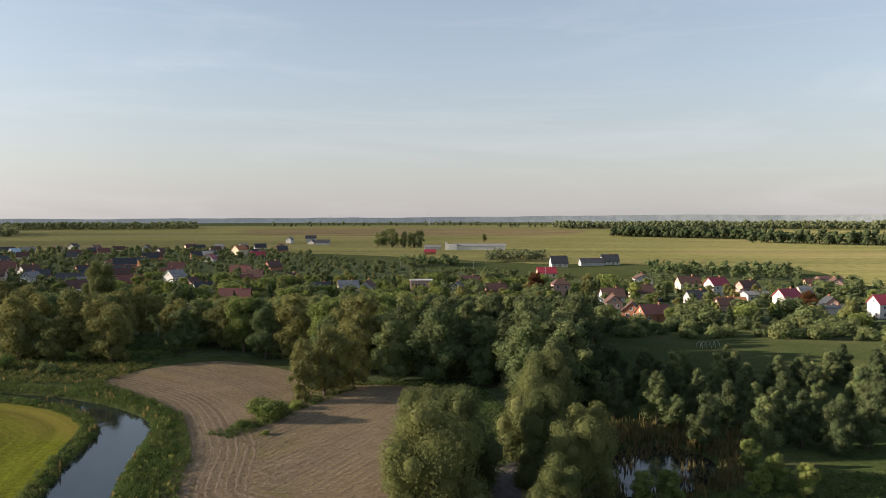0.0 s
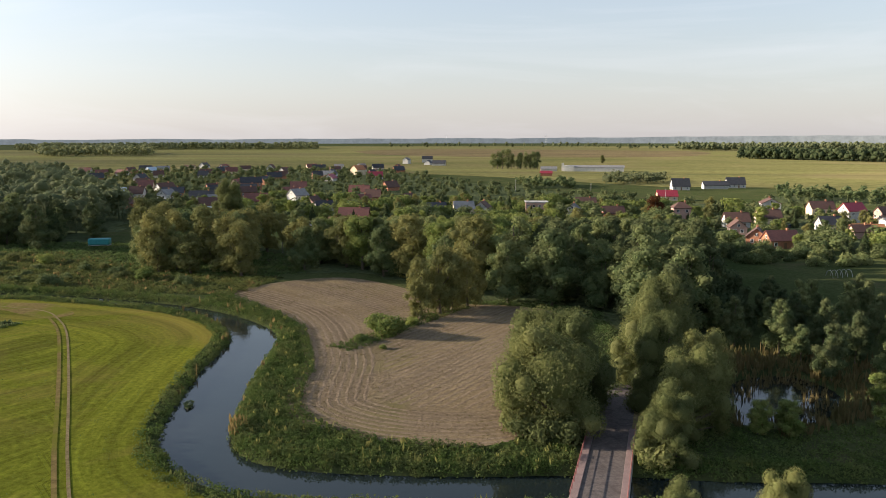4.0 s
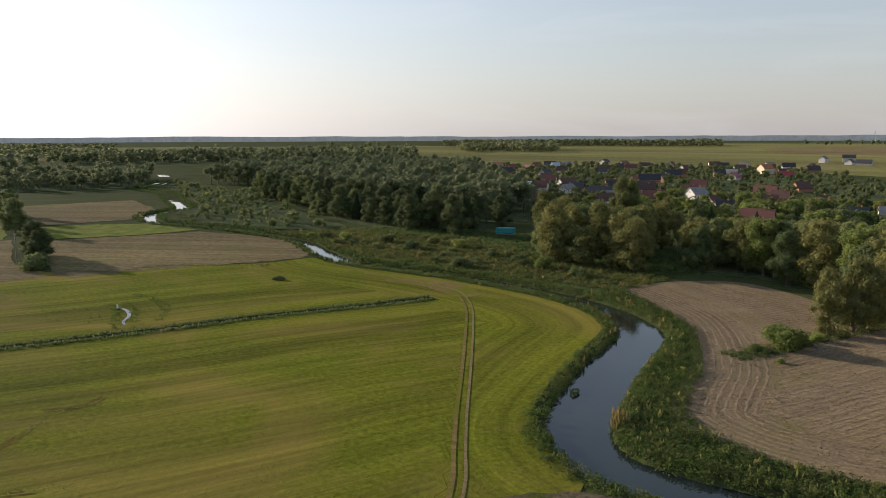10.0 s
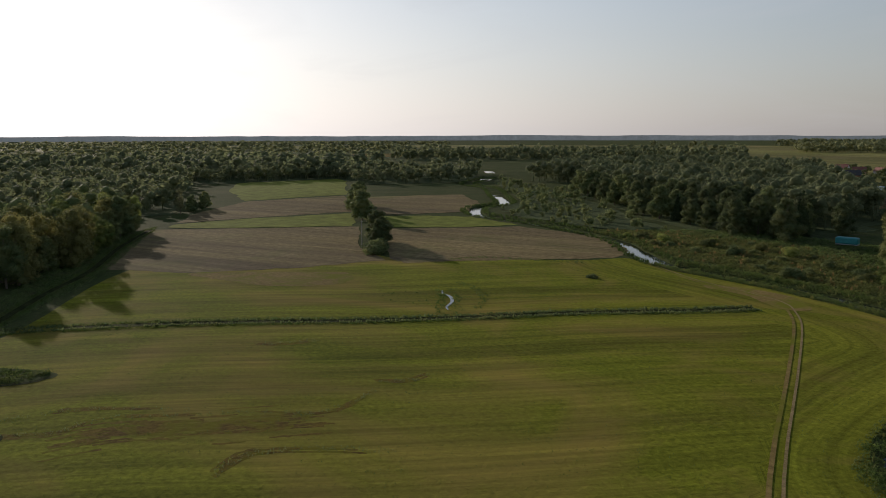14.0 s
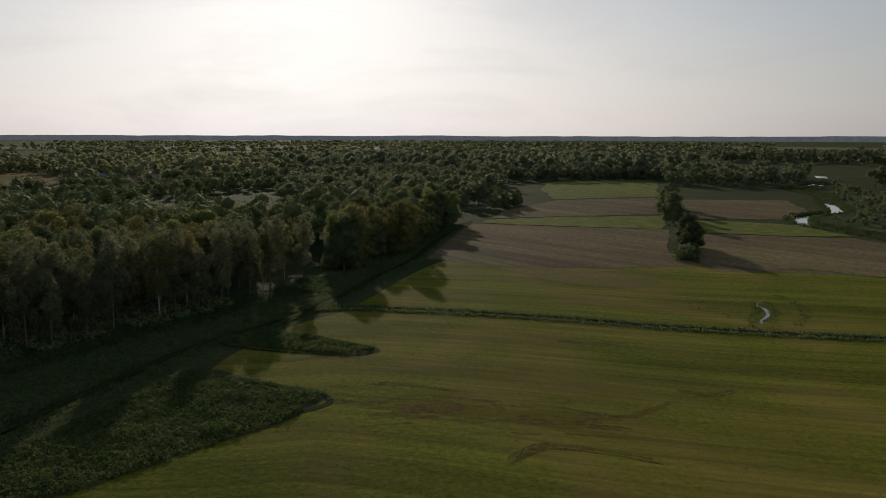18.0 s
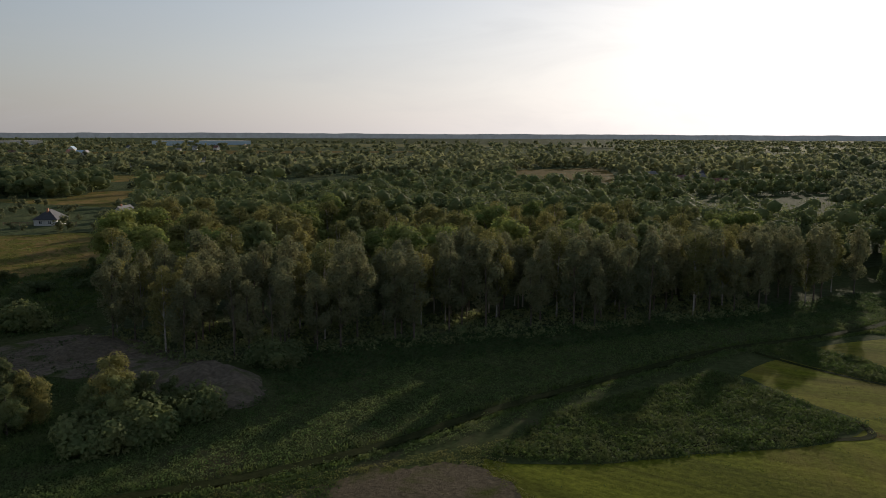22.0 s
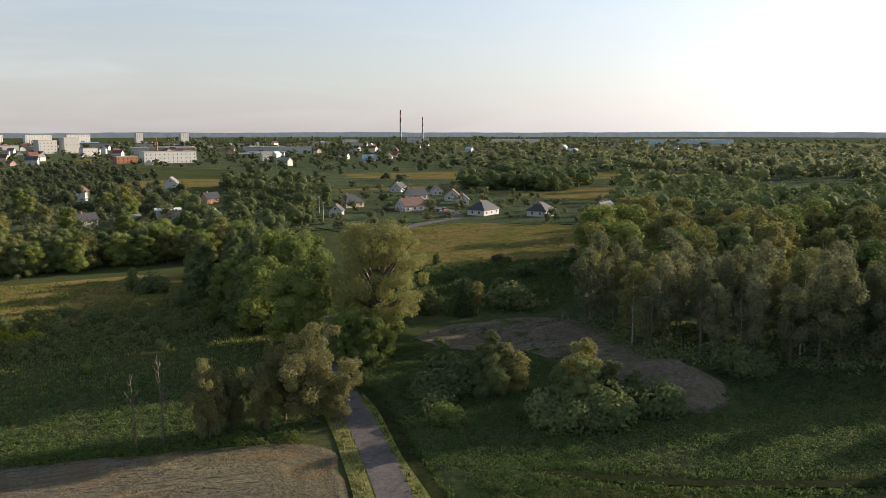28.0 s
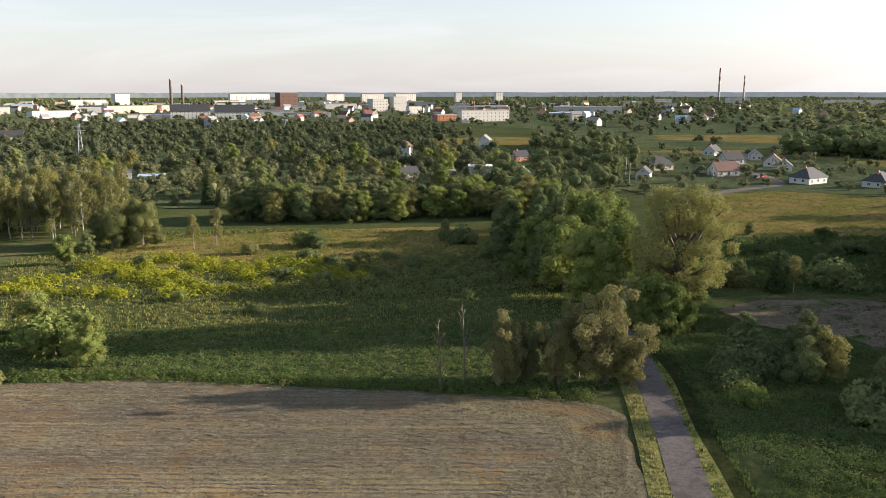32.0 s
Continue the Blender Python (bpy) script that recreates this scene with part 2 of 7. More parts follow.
M["streak"] = soil_mat("damp_streak", (0.1105, 0.07112, 0.02593), (0.1832, 0.1311, 0.02317), 0.15, 1.2, (0.1588, 0.1426, 0.01852), 0.2, (0.45, 0.58), bump=0.6)
M["dry_grass"] = soil_mat("dry_grass", (0.1429, 0.1024, 0.03182), (0.1866, 0.1299, 0.04118), 0.03, 0.8, (0.07674, 0.07488, 0.01685), 0.03, (0.52, 0.66), bump=0.5)
M["soil"] = soil_mat("heaped_soil", (0.1223, 0.09836, 0.06822), (0.2009, 0.1621, 0.1164), 0.12, 1.2, (0.08334, 0.09945, 0.03302), 0.12, (0.52, 0.66), bump=0.9)
M["sand"] = soil_mat("sandy_track", (0.2052, 0.1581, 0.07319), (0.2995, 0.2205, 0.1141), 0.15, 2.0, (0.1913, 0.2052, 0.05853), 0.2, (0.55, 0.7), bump=0.4)
M["asphalt"] = soil_mat("worn_paving", (0.1032, 0.0856, 0.07672), (0.1456, 0.1216, 0.1096), 0.1, 2.5, (0.07592, 0.06168, 0.05544), 0.35, (0.52, 0.66), bump=0.15, bump_dist=0.05, rough=0.85)
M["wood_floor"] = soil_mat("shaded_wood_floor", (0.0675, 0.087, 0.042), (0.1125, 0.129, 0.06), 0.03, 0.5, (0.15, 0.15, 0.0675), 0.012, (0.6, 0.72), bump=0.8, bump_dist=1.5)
# Near-black strip colour: shade in ditches and beside tall grass is painted.
M["ditch"] = soil_mat("painted_shade_strip", (0.022, 0.028, 0.010), (0.045, 0.05, 0.018), 0.2, 1.5, bump=0.5)
M["leaf_willow"] = leaf_mat("willow_leaves", (0.1142, 0.1362, 0.04866), (0.1997, 0.2121, 0.09269), (0.1593, 0.168, 0.06372))
M["leaf_alder"] = leaf_mat("alder_leaves", (0.09619, 0.1358, 0.05828), (0.1999, 0.2376, 0.1056), (0.2056, 0.2178, 0.09374))
M["leaf_deep"] = leaf_mat("deep_green_leaves", (0.06017, 0.08786, 0.04122), (0.1248, 0.1542, 0.07473), (0.1286, 0.1399, 0.06626))
M["leaf_lime"] = leaf_mat("fresh_leaves", (0.1326, 0.1912, 0.0516), (0.2644, 0.2987, 0.09381), (0.211, 0.2227, 0.07839))
M["leaf_olive"] = leaf_mat("olive_leaves", (0.1501, 0.1588, 0.05832), (0.2592, 0.2538, 0.1036), (0.2074, 0.1944, 0.07258))
M["leaf_dark"] = leaf_mat("needles", (0.034, 0.054, 0.027), (0.072, 0.098, 0.042), (0.06, 0.072, 0.034), 0.15)
M["leaf_light"] = leaf_mat("light_leaves", (0.1978, 0.2167, 0.07898), (0.3394, 0.3253, 0.1337), (0.2729, 0.262, 0.1025))
M["leaf_silver"] = leaf_mat("shaggy_willow_leaves", (0.138, 0.138, 0.06681), (0.2381, 0.2288, 0.1193), (0.1904, 0.1904, 0.06681))
# Far woods: paler and greyer than near leaves, with haze put into the colour.
M["leaf_far"] = leaf_mat("hazed_woodland_leaves", (0.1374, 0.1661, 0.08862), (0.251, 0.2694, 0.1412), (0.2574, 0.2603, 0.1342), 0.35)
M["leaf_garden"] = leaf_mat("garden_leaves", (0.1148, 0.1306, 0.07176), (0.1507, 0.165, 0.0897), (0.1507, 0.1593, 0.08471), 0.3)
M["leaf_slim"] = leaf_mat("wood_edge_leaves", (0.1364, 0.1566, 0.08587), (0.2173, 0.2273, 0.1263), (0.2173, 0.2122, 0.1162))
M["wild"] = leaf_mat("wild_grass_blades", (0.1062, 0.1337, 0.03764), (0.211, 0.2203, 0.07731), (0.2016, 0.1951, 0.06647))
M["verge_soil"] = soil_mat("pale_verge", (0.17, 0.17, 0.04913), (0.2414, 0.2235, 0.07591), 0.2, 2.0, (0.1071, 0.1249, 0.02678), 0.3, (0.5, 0.65), bump=0.5)
M["verge"] = leaf_mat("verge_grass_blades", (0.1914, 0.195, 0.08041), (0.3064, 0.2926, 0.1472), (0.23, 0.2144, 0.1076))
M["leaf_red"] = leaf_mat("copper_leaves", (0.088, 0.036, 0.02), (0.136, 0.064, 0.028), (0.096, 0.048, 0.024))
M["herb"] = leaf_mat("lush_herbs", (0.05236, 0.08897, 0.02222), (0.1152, 0.1601, 0.04937), (0.1152, 0.1384, 0.04937))
M["nettle"] = leaf_mat("dark_nettles", (0.05881, 0.1011, 0.02981), (0.1298, 0.1815, 0.06642), (0.1298, 0.1572, 0.06642))
M["reed"] = leaf_mat("dry_reed", (0.1445, 0.1105, 0.051), (0.2295, 0.1742, 0.08075), (0.119, 0.1062, 0.0425))
M["reed_grey"] = leaf_mat("grey_straw", (0.1558, 0.1264, 0.08254), (0.2621, 0.2185, 0.1456), (0.2327, 0.1649, 0.0971), 0.2)
M["blossom"] = leaf_mat("yellow_green_shrubs", (0.1845, 0.2167, 0.02167), (0.3256, 0.3366, 0.03799), (0.1641, 0.1845, 0.03247))
M["bark"] = solid_mat("bark", (0.16, 0.125, 0.09), (0.07, 0.055, 0.04), 2.0, 0.95, bump=0.5)
M["birch"] = solid_mat("pale_bark", (0.42, 0.38, 0.32), (0.16, 0.13, 0.10), 1.6, 0.9, bump=0.3)
M["plaster"] = solid_mat("white_plaster", (0.56, 0.54, 0.5), (0.46, 0.435, 0.395), 0.5, 0.9, vary=0.08)
M["cream"] = solid_mat("cream_plaster", (0.676, 0.544, 0.369), (0.574, 0.451, 0.307), 0.5, 0.9, vary=0.1)
M["pink"] = solid_mat("pink_plaster", (0.476, 0.303, 0.238), (0.394, 0.246, 0.197), 0.5, 0.9, vary=0.1)
M["brick"] = solid_mat("orange_brick", (0.42, 0.19, 0.10), (0.32, 0.14, 0.08), 1.0, 0.9, vary=0.12, bands=2.0)
M["grey_wall"] = solid_mat("grey_render", (0.475, 0.45, 0.413), (0.35, 0.338, 0.312), 0.6, 0.9, vary=0.1)
M["roof_red"] = solid_mat("red_roof_tiles", (0.2, 0.075, 0.055), (0.135, 0.055, 0.042), 0.6, 0.75, vary=0.15, bands=1.6)
M["roof_crimson"] = solid_mat("crimson_sheet_roof", (0.348, 0.0348, 0.0523), (0.279, 0.0279, 0.0418), 0.4, 0.45, vary=0.1, bands=1.6)
M["roof_brown"] = solid_mat("brown_roof_tiles", (0.119, 0.0595, 0.042), (0.084, 0.042, 0.0315), 0.6, 0.8, vary=0.15, bands=1.6)
M["roof_dark"] = solid_mat("dark_roof_tiles", (0.055, 0.053, 0.055), (0.035, 0.034, 0.036), 0.6, 0.6, vary=0.2, bands=1.6)
M["roof_grey"] = solid_mat("grey_eternit", (0.25, 0.24, 0.23), (0.17, 0.165, 0.16), 0.6, 0.85, vary=0.15, bands=1.4)
M["roof_orange"] = solid_mat("orange_roof_tiles", (0.394, 0.164, 0.0615), (0.312, 0.123, 0.0492), 0.6, 0.75, vary=0.1, bands=1.6)
M["roof_blue"] = solid_mat("pale_blue_sheet", (0.42, 0.53, 0.62), (0.35, 0.44, 0.52), 0.4, 0.4, vary=0.05)
M["teal"] = solid_mat("teal_tarpaulin", (0.03, 0.26, 0.27), (0.02, 0.20, 0.22), 0.5, 0.5)
M["concrete"] = solid_mat("weathered_concrete", (0.40, 0.38, 0.35), (0.28, 0.265, 0.245), 0.4, 0.9, vary=0.12)
M["soot"] = solid_mat("sooty_brick", (0.13, 0.10, 0.085), (0.09, 0.07, 0.06), 0.3, 0.9)
M["kerb"] = solid_mat("pinkish_concrete", (0.25, 0.175, 0.16), (0.19, 0.13, 0.12), 0.6, 0.9)
M["steel"] = solid_mat("galvanised_steel", (0.42, 0.43, 0.44), (0.30, 0.31, 0.32), 1.0, 0.45, 0.7)
M["rail_red"] = solid_mat("rusty_red_paint", (0.33, 0.12, 0.10), (0.22, 0.08, 0.065), 1.5, 0.7)
M["frame_white"] = solid_mat("white_frame", (0.78, 0.77, 0.74), None, 1.0, 0.6)
M["door_wood"] = solid_mat("stained_door", (0.17, 0.09, 0.045), None, 2.0, 0.6)
M["stripe_red"] = solid_mat("red_band", (0.2475, 0.0616, 0.044), None, 0.2, 0.8)
M["stripe_white"] = solid_mat("white_band", (0.432, 0.42, 0.396), None, 0.2, 0.8)
M["car_white"] = solid_mat("white_car_paint", (0.75, 0.75, 0.74), None, 0.5, 0.25, bump=0)
M["car_dark"] = solid_mat("dark_car_paint", (0.06, 0.07, 0.09), None, 0.5, 0.25, bump=0)
M["car_red"] = solid_mat("red_car_paint", (0.42, 0.03, 0.03), None, 0.5, 0.25, bump=0)
M["crane_yellow"] = solid_mat("yellow_crane_paint", (0.55, 0.38, 0.05), None, 0.5, 0.6)
M["rubber"] = solid_mat("tyre_rubber", (0.03, 0.03, 0.03), None, 2.0, 0.9)
glass = bpy.data.materials.new("window_glass")
_, _, gb = links(glass)
gb.inputs["Base Color"].default_value, gb.inputs["Roughness"].default_value = (0.03, 0.035, 0.04, 1), 0.08
M["glass"] = glass
water = bpy.data.materials.new("river_water")
nd, lk, wb = links(water)
wb.inputs["Base Color"].default_value, wb.inputs["Roughness"].default_value, wb.inputs["IOR"].default_value = (0.012, 0.018, 0.018, 1), 0.06, 1.33
co = nd.new("ShaderNodeTexCoord").outputs["Object"]
n1 = noise_node(nd, lk, co, 0.5, 3, 0.5, 0.8)
bp = nd.new("ShaderNodeBump")
bp.inputs["Strength"].default_value, bp.inputs["Distance"].default_value = 0.05, 0.25
lk.new(n1.outputs["Fac"], bp.inputs["Height"]), lk.new(bp.outputs["Normal"], wb.inputs["Normal"])
M["water"] = water


# ---- mesh helpers ----
def mesh_of(name, verts, faces, *mats, smooth=False, slots=None):
    me = bpy.data.meshes.new(name)
    me.from_pydata([tuple(v) for v in verts], [], [tuple(int(i) for i in f) for f in faces])
    for m in mats:
        me.materials.append(m)
    if slots is not None:
        me.polygons.foreach_set("material_index", slots)
    if smooth:
        me.polygons.foreach_set("use_smooth", [True] * len(me.polygons))
    me.update()
    return me


def tri_mesh(name, verts, tris, mat, smooth=False):
    """A mesh of triangles straight from arrays."""
    me = bpy.data.meshes.new(name)
    n = len(tris)
    me.vertices.add(len(verts)), me.loops.add(n * 3), me.polygons.add(n)
    me.vertices.foreach_set("co", np.asarray(verts, np.float32).ravel())
    me.loops.foreach_set("vertex_index", np.asarray(tris, np.int32).ravel())
    me.polygons.foreach_set("loop_start", np.arange(0, n * 3, 3, dtype=np.int32))
    me.polygons.foreach_set("loop_total", np.full(n, 3, np.int32))
    if smooth:
        me.polygons.foreach_set("use_smooth", np.ones(n, bool))
    me.materials.append(mat)
    me.update(calc_edges=True)
    me.validate()
    return me


def part(name, bm, material, parent, label=""):
    me = bpy.data.meshes.new(name)
    bm.to_mesh(me)
    bm.free()
    me.materials.append(material)
    ob = new(name, me)
    ob.parent = parent
    if label:
        ob["label"] = label
    return ob


def child(name, me, parent, m=None, label=""):
    ob = new(name, me)
    ob.parent = parent
    if m is not None:
        ob.matrix_basis = m
    if label:
        ob["label"] = label
    return ob


def thing(name, m, label, category, group="", kind=""):
    ob = new(name)
    ob.matrix_basis = m
    ob.empty_display_size = 0.3
    return tagged(ob, label, category, group, kind)


def box_bm(x0, y0, z0, x1, y1, z1, bevel=0.0):
    bm = bmesh.new()
    bmesh.ops.create_cube(bm, size=1.0, matrix=Matrix.Translation(((x0 + x1) / 2, (y0 + y1) / 2, (z0 + z1) / 2)) @ Matrix.Diagonal((x1 - x0, y1 - y0, z1 - z0, 1)))
    if bevel:
        bmesh.ops.bevel(bm, geom=bm.edges[:], offset=bevel, segments=1, affect="EDGES")
    return bm


def curve(points, steps=6, closed=False):
    """A smooth line through points (Catmull-Rom)."""
    p = np.array(points, float)
    n = len(p)
    out = []
    for i in range(n if closed else n - 1):
        a, b, c, d = (p[(i + k) % n] if closed else p[min(max(i + k, 0), n - 1)] for k in (-1, 0, 1, 2))
        for s in np.arange(steps) / steps:
            out.append(0.5 * (2 * b + (c - a) * s + (2 * a - 5 * b + 4 * c - d) * s * s + (3 * b - a - 3 * c + d) * s ** 3))
    if not closed:
        out.append(p[-1])
    return np.array(out)


def inside(poly, x, y):
    """Which of the points lie in the polygon."""
    x, y = np.asarray(x, float), np.asarray(y, float)
    r = np.zeros(x.shape, bool)
    q = np.asarray(poly, float)
    for (x0, y0), (x1, y1) in zip(q, np.roll(q, -1, 0)):
        hit = (y0 > y) != (y1 > y)
        if y1 != y0:
            r ^= hit & (x < (x1 - x0) * (y - y0) / (y1 - y0) + x0)
    return r


def far_from(line, x, y):
    """Distance of points to a polyline."""
    x, y = np.asarray(x, float), np.asarray(y, float)
    best = np.full(x.shape, 1e9)
    q = np.asarray(line, float)
    for a, b in zip(q[:-1], q[1:]):
        d = b - a
        s = np.clip(((x - a[0]) * d[0] + (y - a[1]) * d[1]) / max(d @ d, 1e-9), 0, 1)
        best = np.minimum(best, np.hypot(x - a[0] - s * d[0], y - a[1] - s * d[1]))
    return best


def polar(az, d):
    """The place d metres off, az degrees left of the first view."""
    return (-math.sin(radians(az)) * d, math.cos(radians(az)) * d)


# ---- the plan ----
RIVER = curve([(150, 84), (95, 90), (60, 89), (34, 88), (21, 86.5), (6, 86), (-14, 83), (-31, 82.5), (-40, 86), (-46, 94), (-50, 107), (-53.5, 122), (-56, 137), (-59, 147), (-67, 157),
               (-78, 165), (-96, 172), (-126, 177), (-161, 178), (-174, 182), (-190, 191), (-215, 205), (-262, 213), (-295, 212), (-320, 215), (-345, 232), (-362, 262),
               (-400, 285), (-468, 325), (-520, 340), (-600, 420), (-760, 520)], 5)
RIVER_HALF = np.interp(np.arange(len(RIVER)) / 5, [0, 5, 8, 9.5, 11, 13, 14.5, 17, 19.5, 21, 25, 31], [3.2, 3.2, 3.4, 4.2, 4.4, 4.0, 2.6, 2.0, 3.0, 2.0, 3.0, 3.0])
DITCH = curve([(-172, -8), (-174, 6), (-167, 28), (-157, 50), (-147, 68), (-137, 90), (-128, 113), (-116, 136), (-111, 148)], 4)
DITCH_SOUTH = curve([(-332, 66), (-287, 47), (-240, 31), (-211, 17), (-178, 3), (-159, -10), (-145, -21), (-127, -30), (-108, -39), (-94, -45), (-80, -50), (-64, -59), (-50, -70)], 4)
DITCH_LANE = curve([(-30, -40), (-37, -66), (-40, -81), (-44, -97), (-46, -112), (-50, -128)], 4)
LANE = curve([(14, 150), (10, 122), (7.7, 104), (6.8, 96.5), (5, 83.5), (2.5, 68), (-4, 42), (-14, 5), (-24, -35), (-32.5, -67), (-35.5, -78), (-38.5, -90), (-41, -102), (-45, -118), (-52, -140), (-62, -175), (-85, -230)], 5)
POND = curve([(20, 116), (24, 122), (30, 130), (38, 132), (42, 124), (38, 114), (30, 108), (23, 110)], 4, True)


def ground_z(x, y):
    x, y = np.asarray(x, float), np.asarray(y, float)
    z = 0.05 * np.sin(x * 0.21 + 1.3 * np.sin(y * 0.13)) * np.sin(y * 0.17 + 0.7)
    d = np.full(x.shape, 1e9)
    for i in range(len(RIVER) - 1):
        a, b = RIVER[i], RIVER[i + 1]
        v = b - a
        s = np.clip(((x - a[0]) * v[0] + (y - a[1]) * v[1]) / (v @ v), 0, 1)
        d = np.minimum(d, np.hypot(x - a[0] - s * v[0], y - a[1] - s * v[1]) - (RIVER_HALF[i] * (1 - s) + RIVER_HALF[i + 1] * s))
    z -= 2.2 * np.clip((1.8 - d) / 3.2, 0, 1) ** 1.3
    z -= 0.8 * np.clip(1 - far_from(DITCH, x, y) / 2.0, 0, 1)
    z -= 0.9 * np.clip(1 - far_from(DITCH_SOUTH, x, y) / 2.2, 0, 1)
    z -= 0.8 * np.clip(1 - far_from(DITCH_LANE, x, y) / 1.8, 0, 1)
    pd = far_from(np.vstack([POND, POND[:1]]), x, y) * np.where(inside(POND, x, y), -1, 1)
    z -= 1.6 * np.clip((1.5 - pd) / 3.0, 0, 1)
    return z


def axis(lo, hi, near_lo, near_hi, step):
    a = list(np.arange(near_lo, near_hi + 0.1, step))
    s, v = step, near_hi
    while v < hi:
        s *= 1.22
        v = min(v + s, hi)
        a.append(v)
    s, v = step, near_lo
    while v > lo:
        s *= 1.22
        v = max(v - s, lo)
        a.insert(0, v)
    return np.array(a)


gx, gy = axis(-4900, 4900, -360, 70, 2.0), axis(-4900, 4900, -140, 300, 2.0)
GX, GY = np.meshgrid(gx, gy)
GZ = ground_z(GX, GY)
idx = np.arange(GX.size).reshape(GX.shape)
quads = np.stack([idx[:-1, :-1], idx[:-1, 1:], idx[1:, 1:], idx[1:, :-1]], -1).reshape(-1, 4)
tris = np.vstack([quads[:, [0, 1, 2]], quads[:, [0, 2, 3]]])
ground = new("ground", tri_mesh("ground", np.stack([GX.ravel(), GY.ravel(), GZ.ravel()], 1), tris, M["ground"], True))
tagged(ground, "rough green grassland of a flat river valley", "ground", kind="structure")


def ribbon(line, half, z, mat, name, label, category):
    """A strip along a line, with its own half width at each point."""
    q = np.asarray(line, float)
    t = np.gradient(q, axis=0)
    t /= np.linalg.norm(t, axis=1)[:, None]
    nrm = np.stack([-t[:, 1], t[:, 0]], 1)
    half = np.broadcast_to(half, len(q))
    v, f = [], []
    for i in range(len(q)):
        for k in (-1, -0.5, 0, 0.5, 1):
            p = q[i] + nrm[i] * half[i] * k
            v.append((p[0], p[1], z(p[0], p[1]) if callable(z) else z))
        if i:
            f += [(5 * i - 5 + k, 5 * i - 4 + k, 5 * i + 1 + k, 5 * i + k) for k in range(4)]
    ob = new(name, mesh_of(name, v, f, mat, smooth=True))
    return tagged(ob, label, category, kind="structure")


NORTH_FIELD = [(-81, 181), (-74, 198), (-58, 209), (-38, 196), (-30, 178), (-24, 178), (-17, 179), (-6, 177), (0, 170), (-5, 140), (-5, 115), (-3, 102), (-8, 95), (-18, 94), (-27, 96), (-34, 100), (-38, 105),
               (-40, 113), (-42, 126), (-46, 138), (-53, 154), (-62, 166), (-73, 175)]
NORTH_BEND = curve([(0, 99), (-8, 95), (-18, 94), (-27, 96), (-34, 100), (-38, 105), (-40, 113), (-42, 126), (-46, 138), (-53, 154), (-62, 166), (-81, 181)], 4)
STREAKS = [([(-113, 2), (-110, 9), (-112.5, 15), (-108, 25), (-104, 34), (-99, 42), (-104, 52)], 0.9), ([(-86, 22), (-90.5, 28), (-87, 36), (-81.5, 43)], 1.2), ([(-119, 3), (-118, 13), (-114, 20), (-110, 26)], 0.7), ([(-139, 45), (-137, 50), (-136, 56)], 1.6), ([(-108, 54), (-105.5, 58), (-107, 63)], 1.4)]
TRACK = curve([(-38, 50), (-47, 67), (-53, 76), (-60, 86.5), (-68, 99), (-79, 116), (-95, 140), (-104, 151), (-112, 158), (-124, 161), (-143, 164), (-170, 174)], 5)


def north_swath(x, y):
    d = far_from(NORTH_BEND, x, y)
    s = (x + 40) * 0.91 - (y - 137) * 0.41
    hedge = (x < -34) | (y > 150) & (x < -30)
    return np.where((d < 13) | hedge, d, s + 70), x * 0.41 + y * 0.91


def meadow_swath(x, y):
    d, e = far_from(RIVER[30:110], x, y), far_from(DITCH, x, y)
    left = (x + 38) * 0.83 + (y - 50) * 0.52 < np.where(y > 140, -1e3, 0)
    return np.where((d < 30) & ~left, d, e + 60), x * 0.5 + y * 0.85


LANE_EDGE = [(-20, -94), (-29, -91), (-32.5, -86), (-30, -76), (-26, -64)]


def south_swath(x, y):
    d = far_from(LANE_EDGE, x, y)
    return np.where(d < 7.5, d + 200, y + 0.13 * x), x


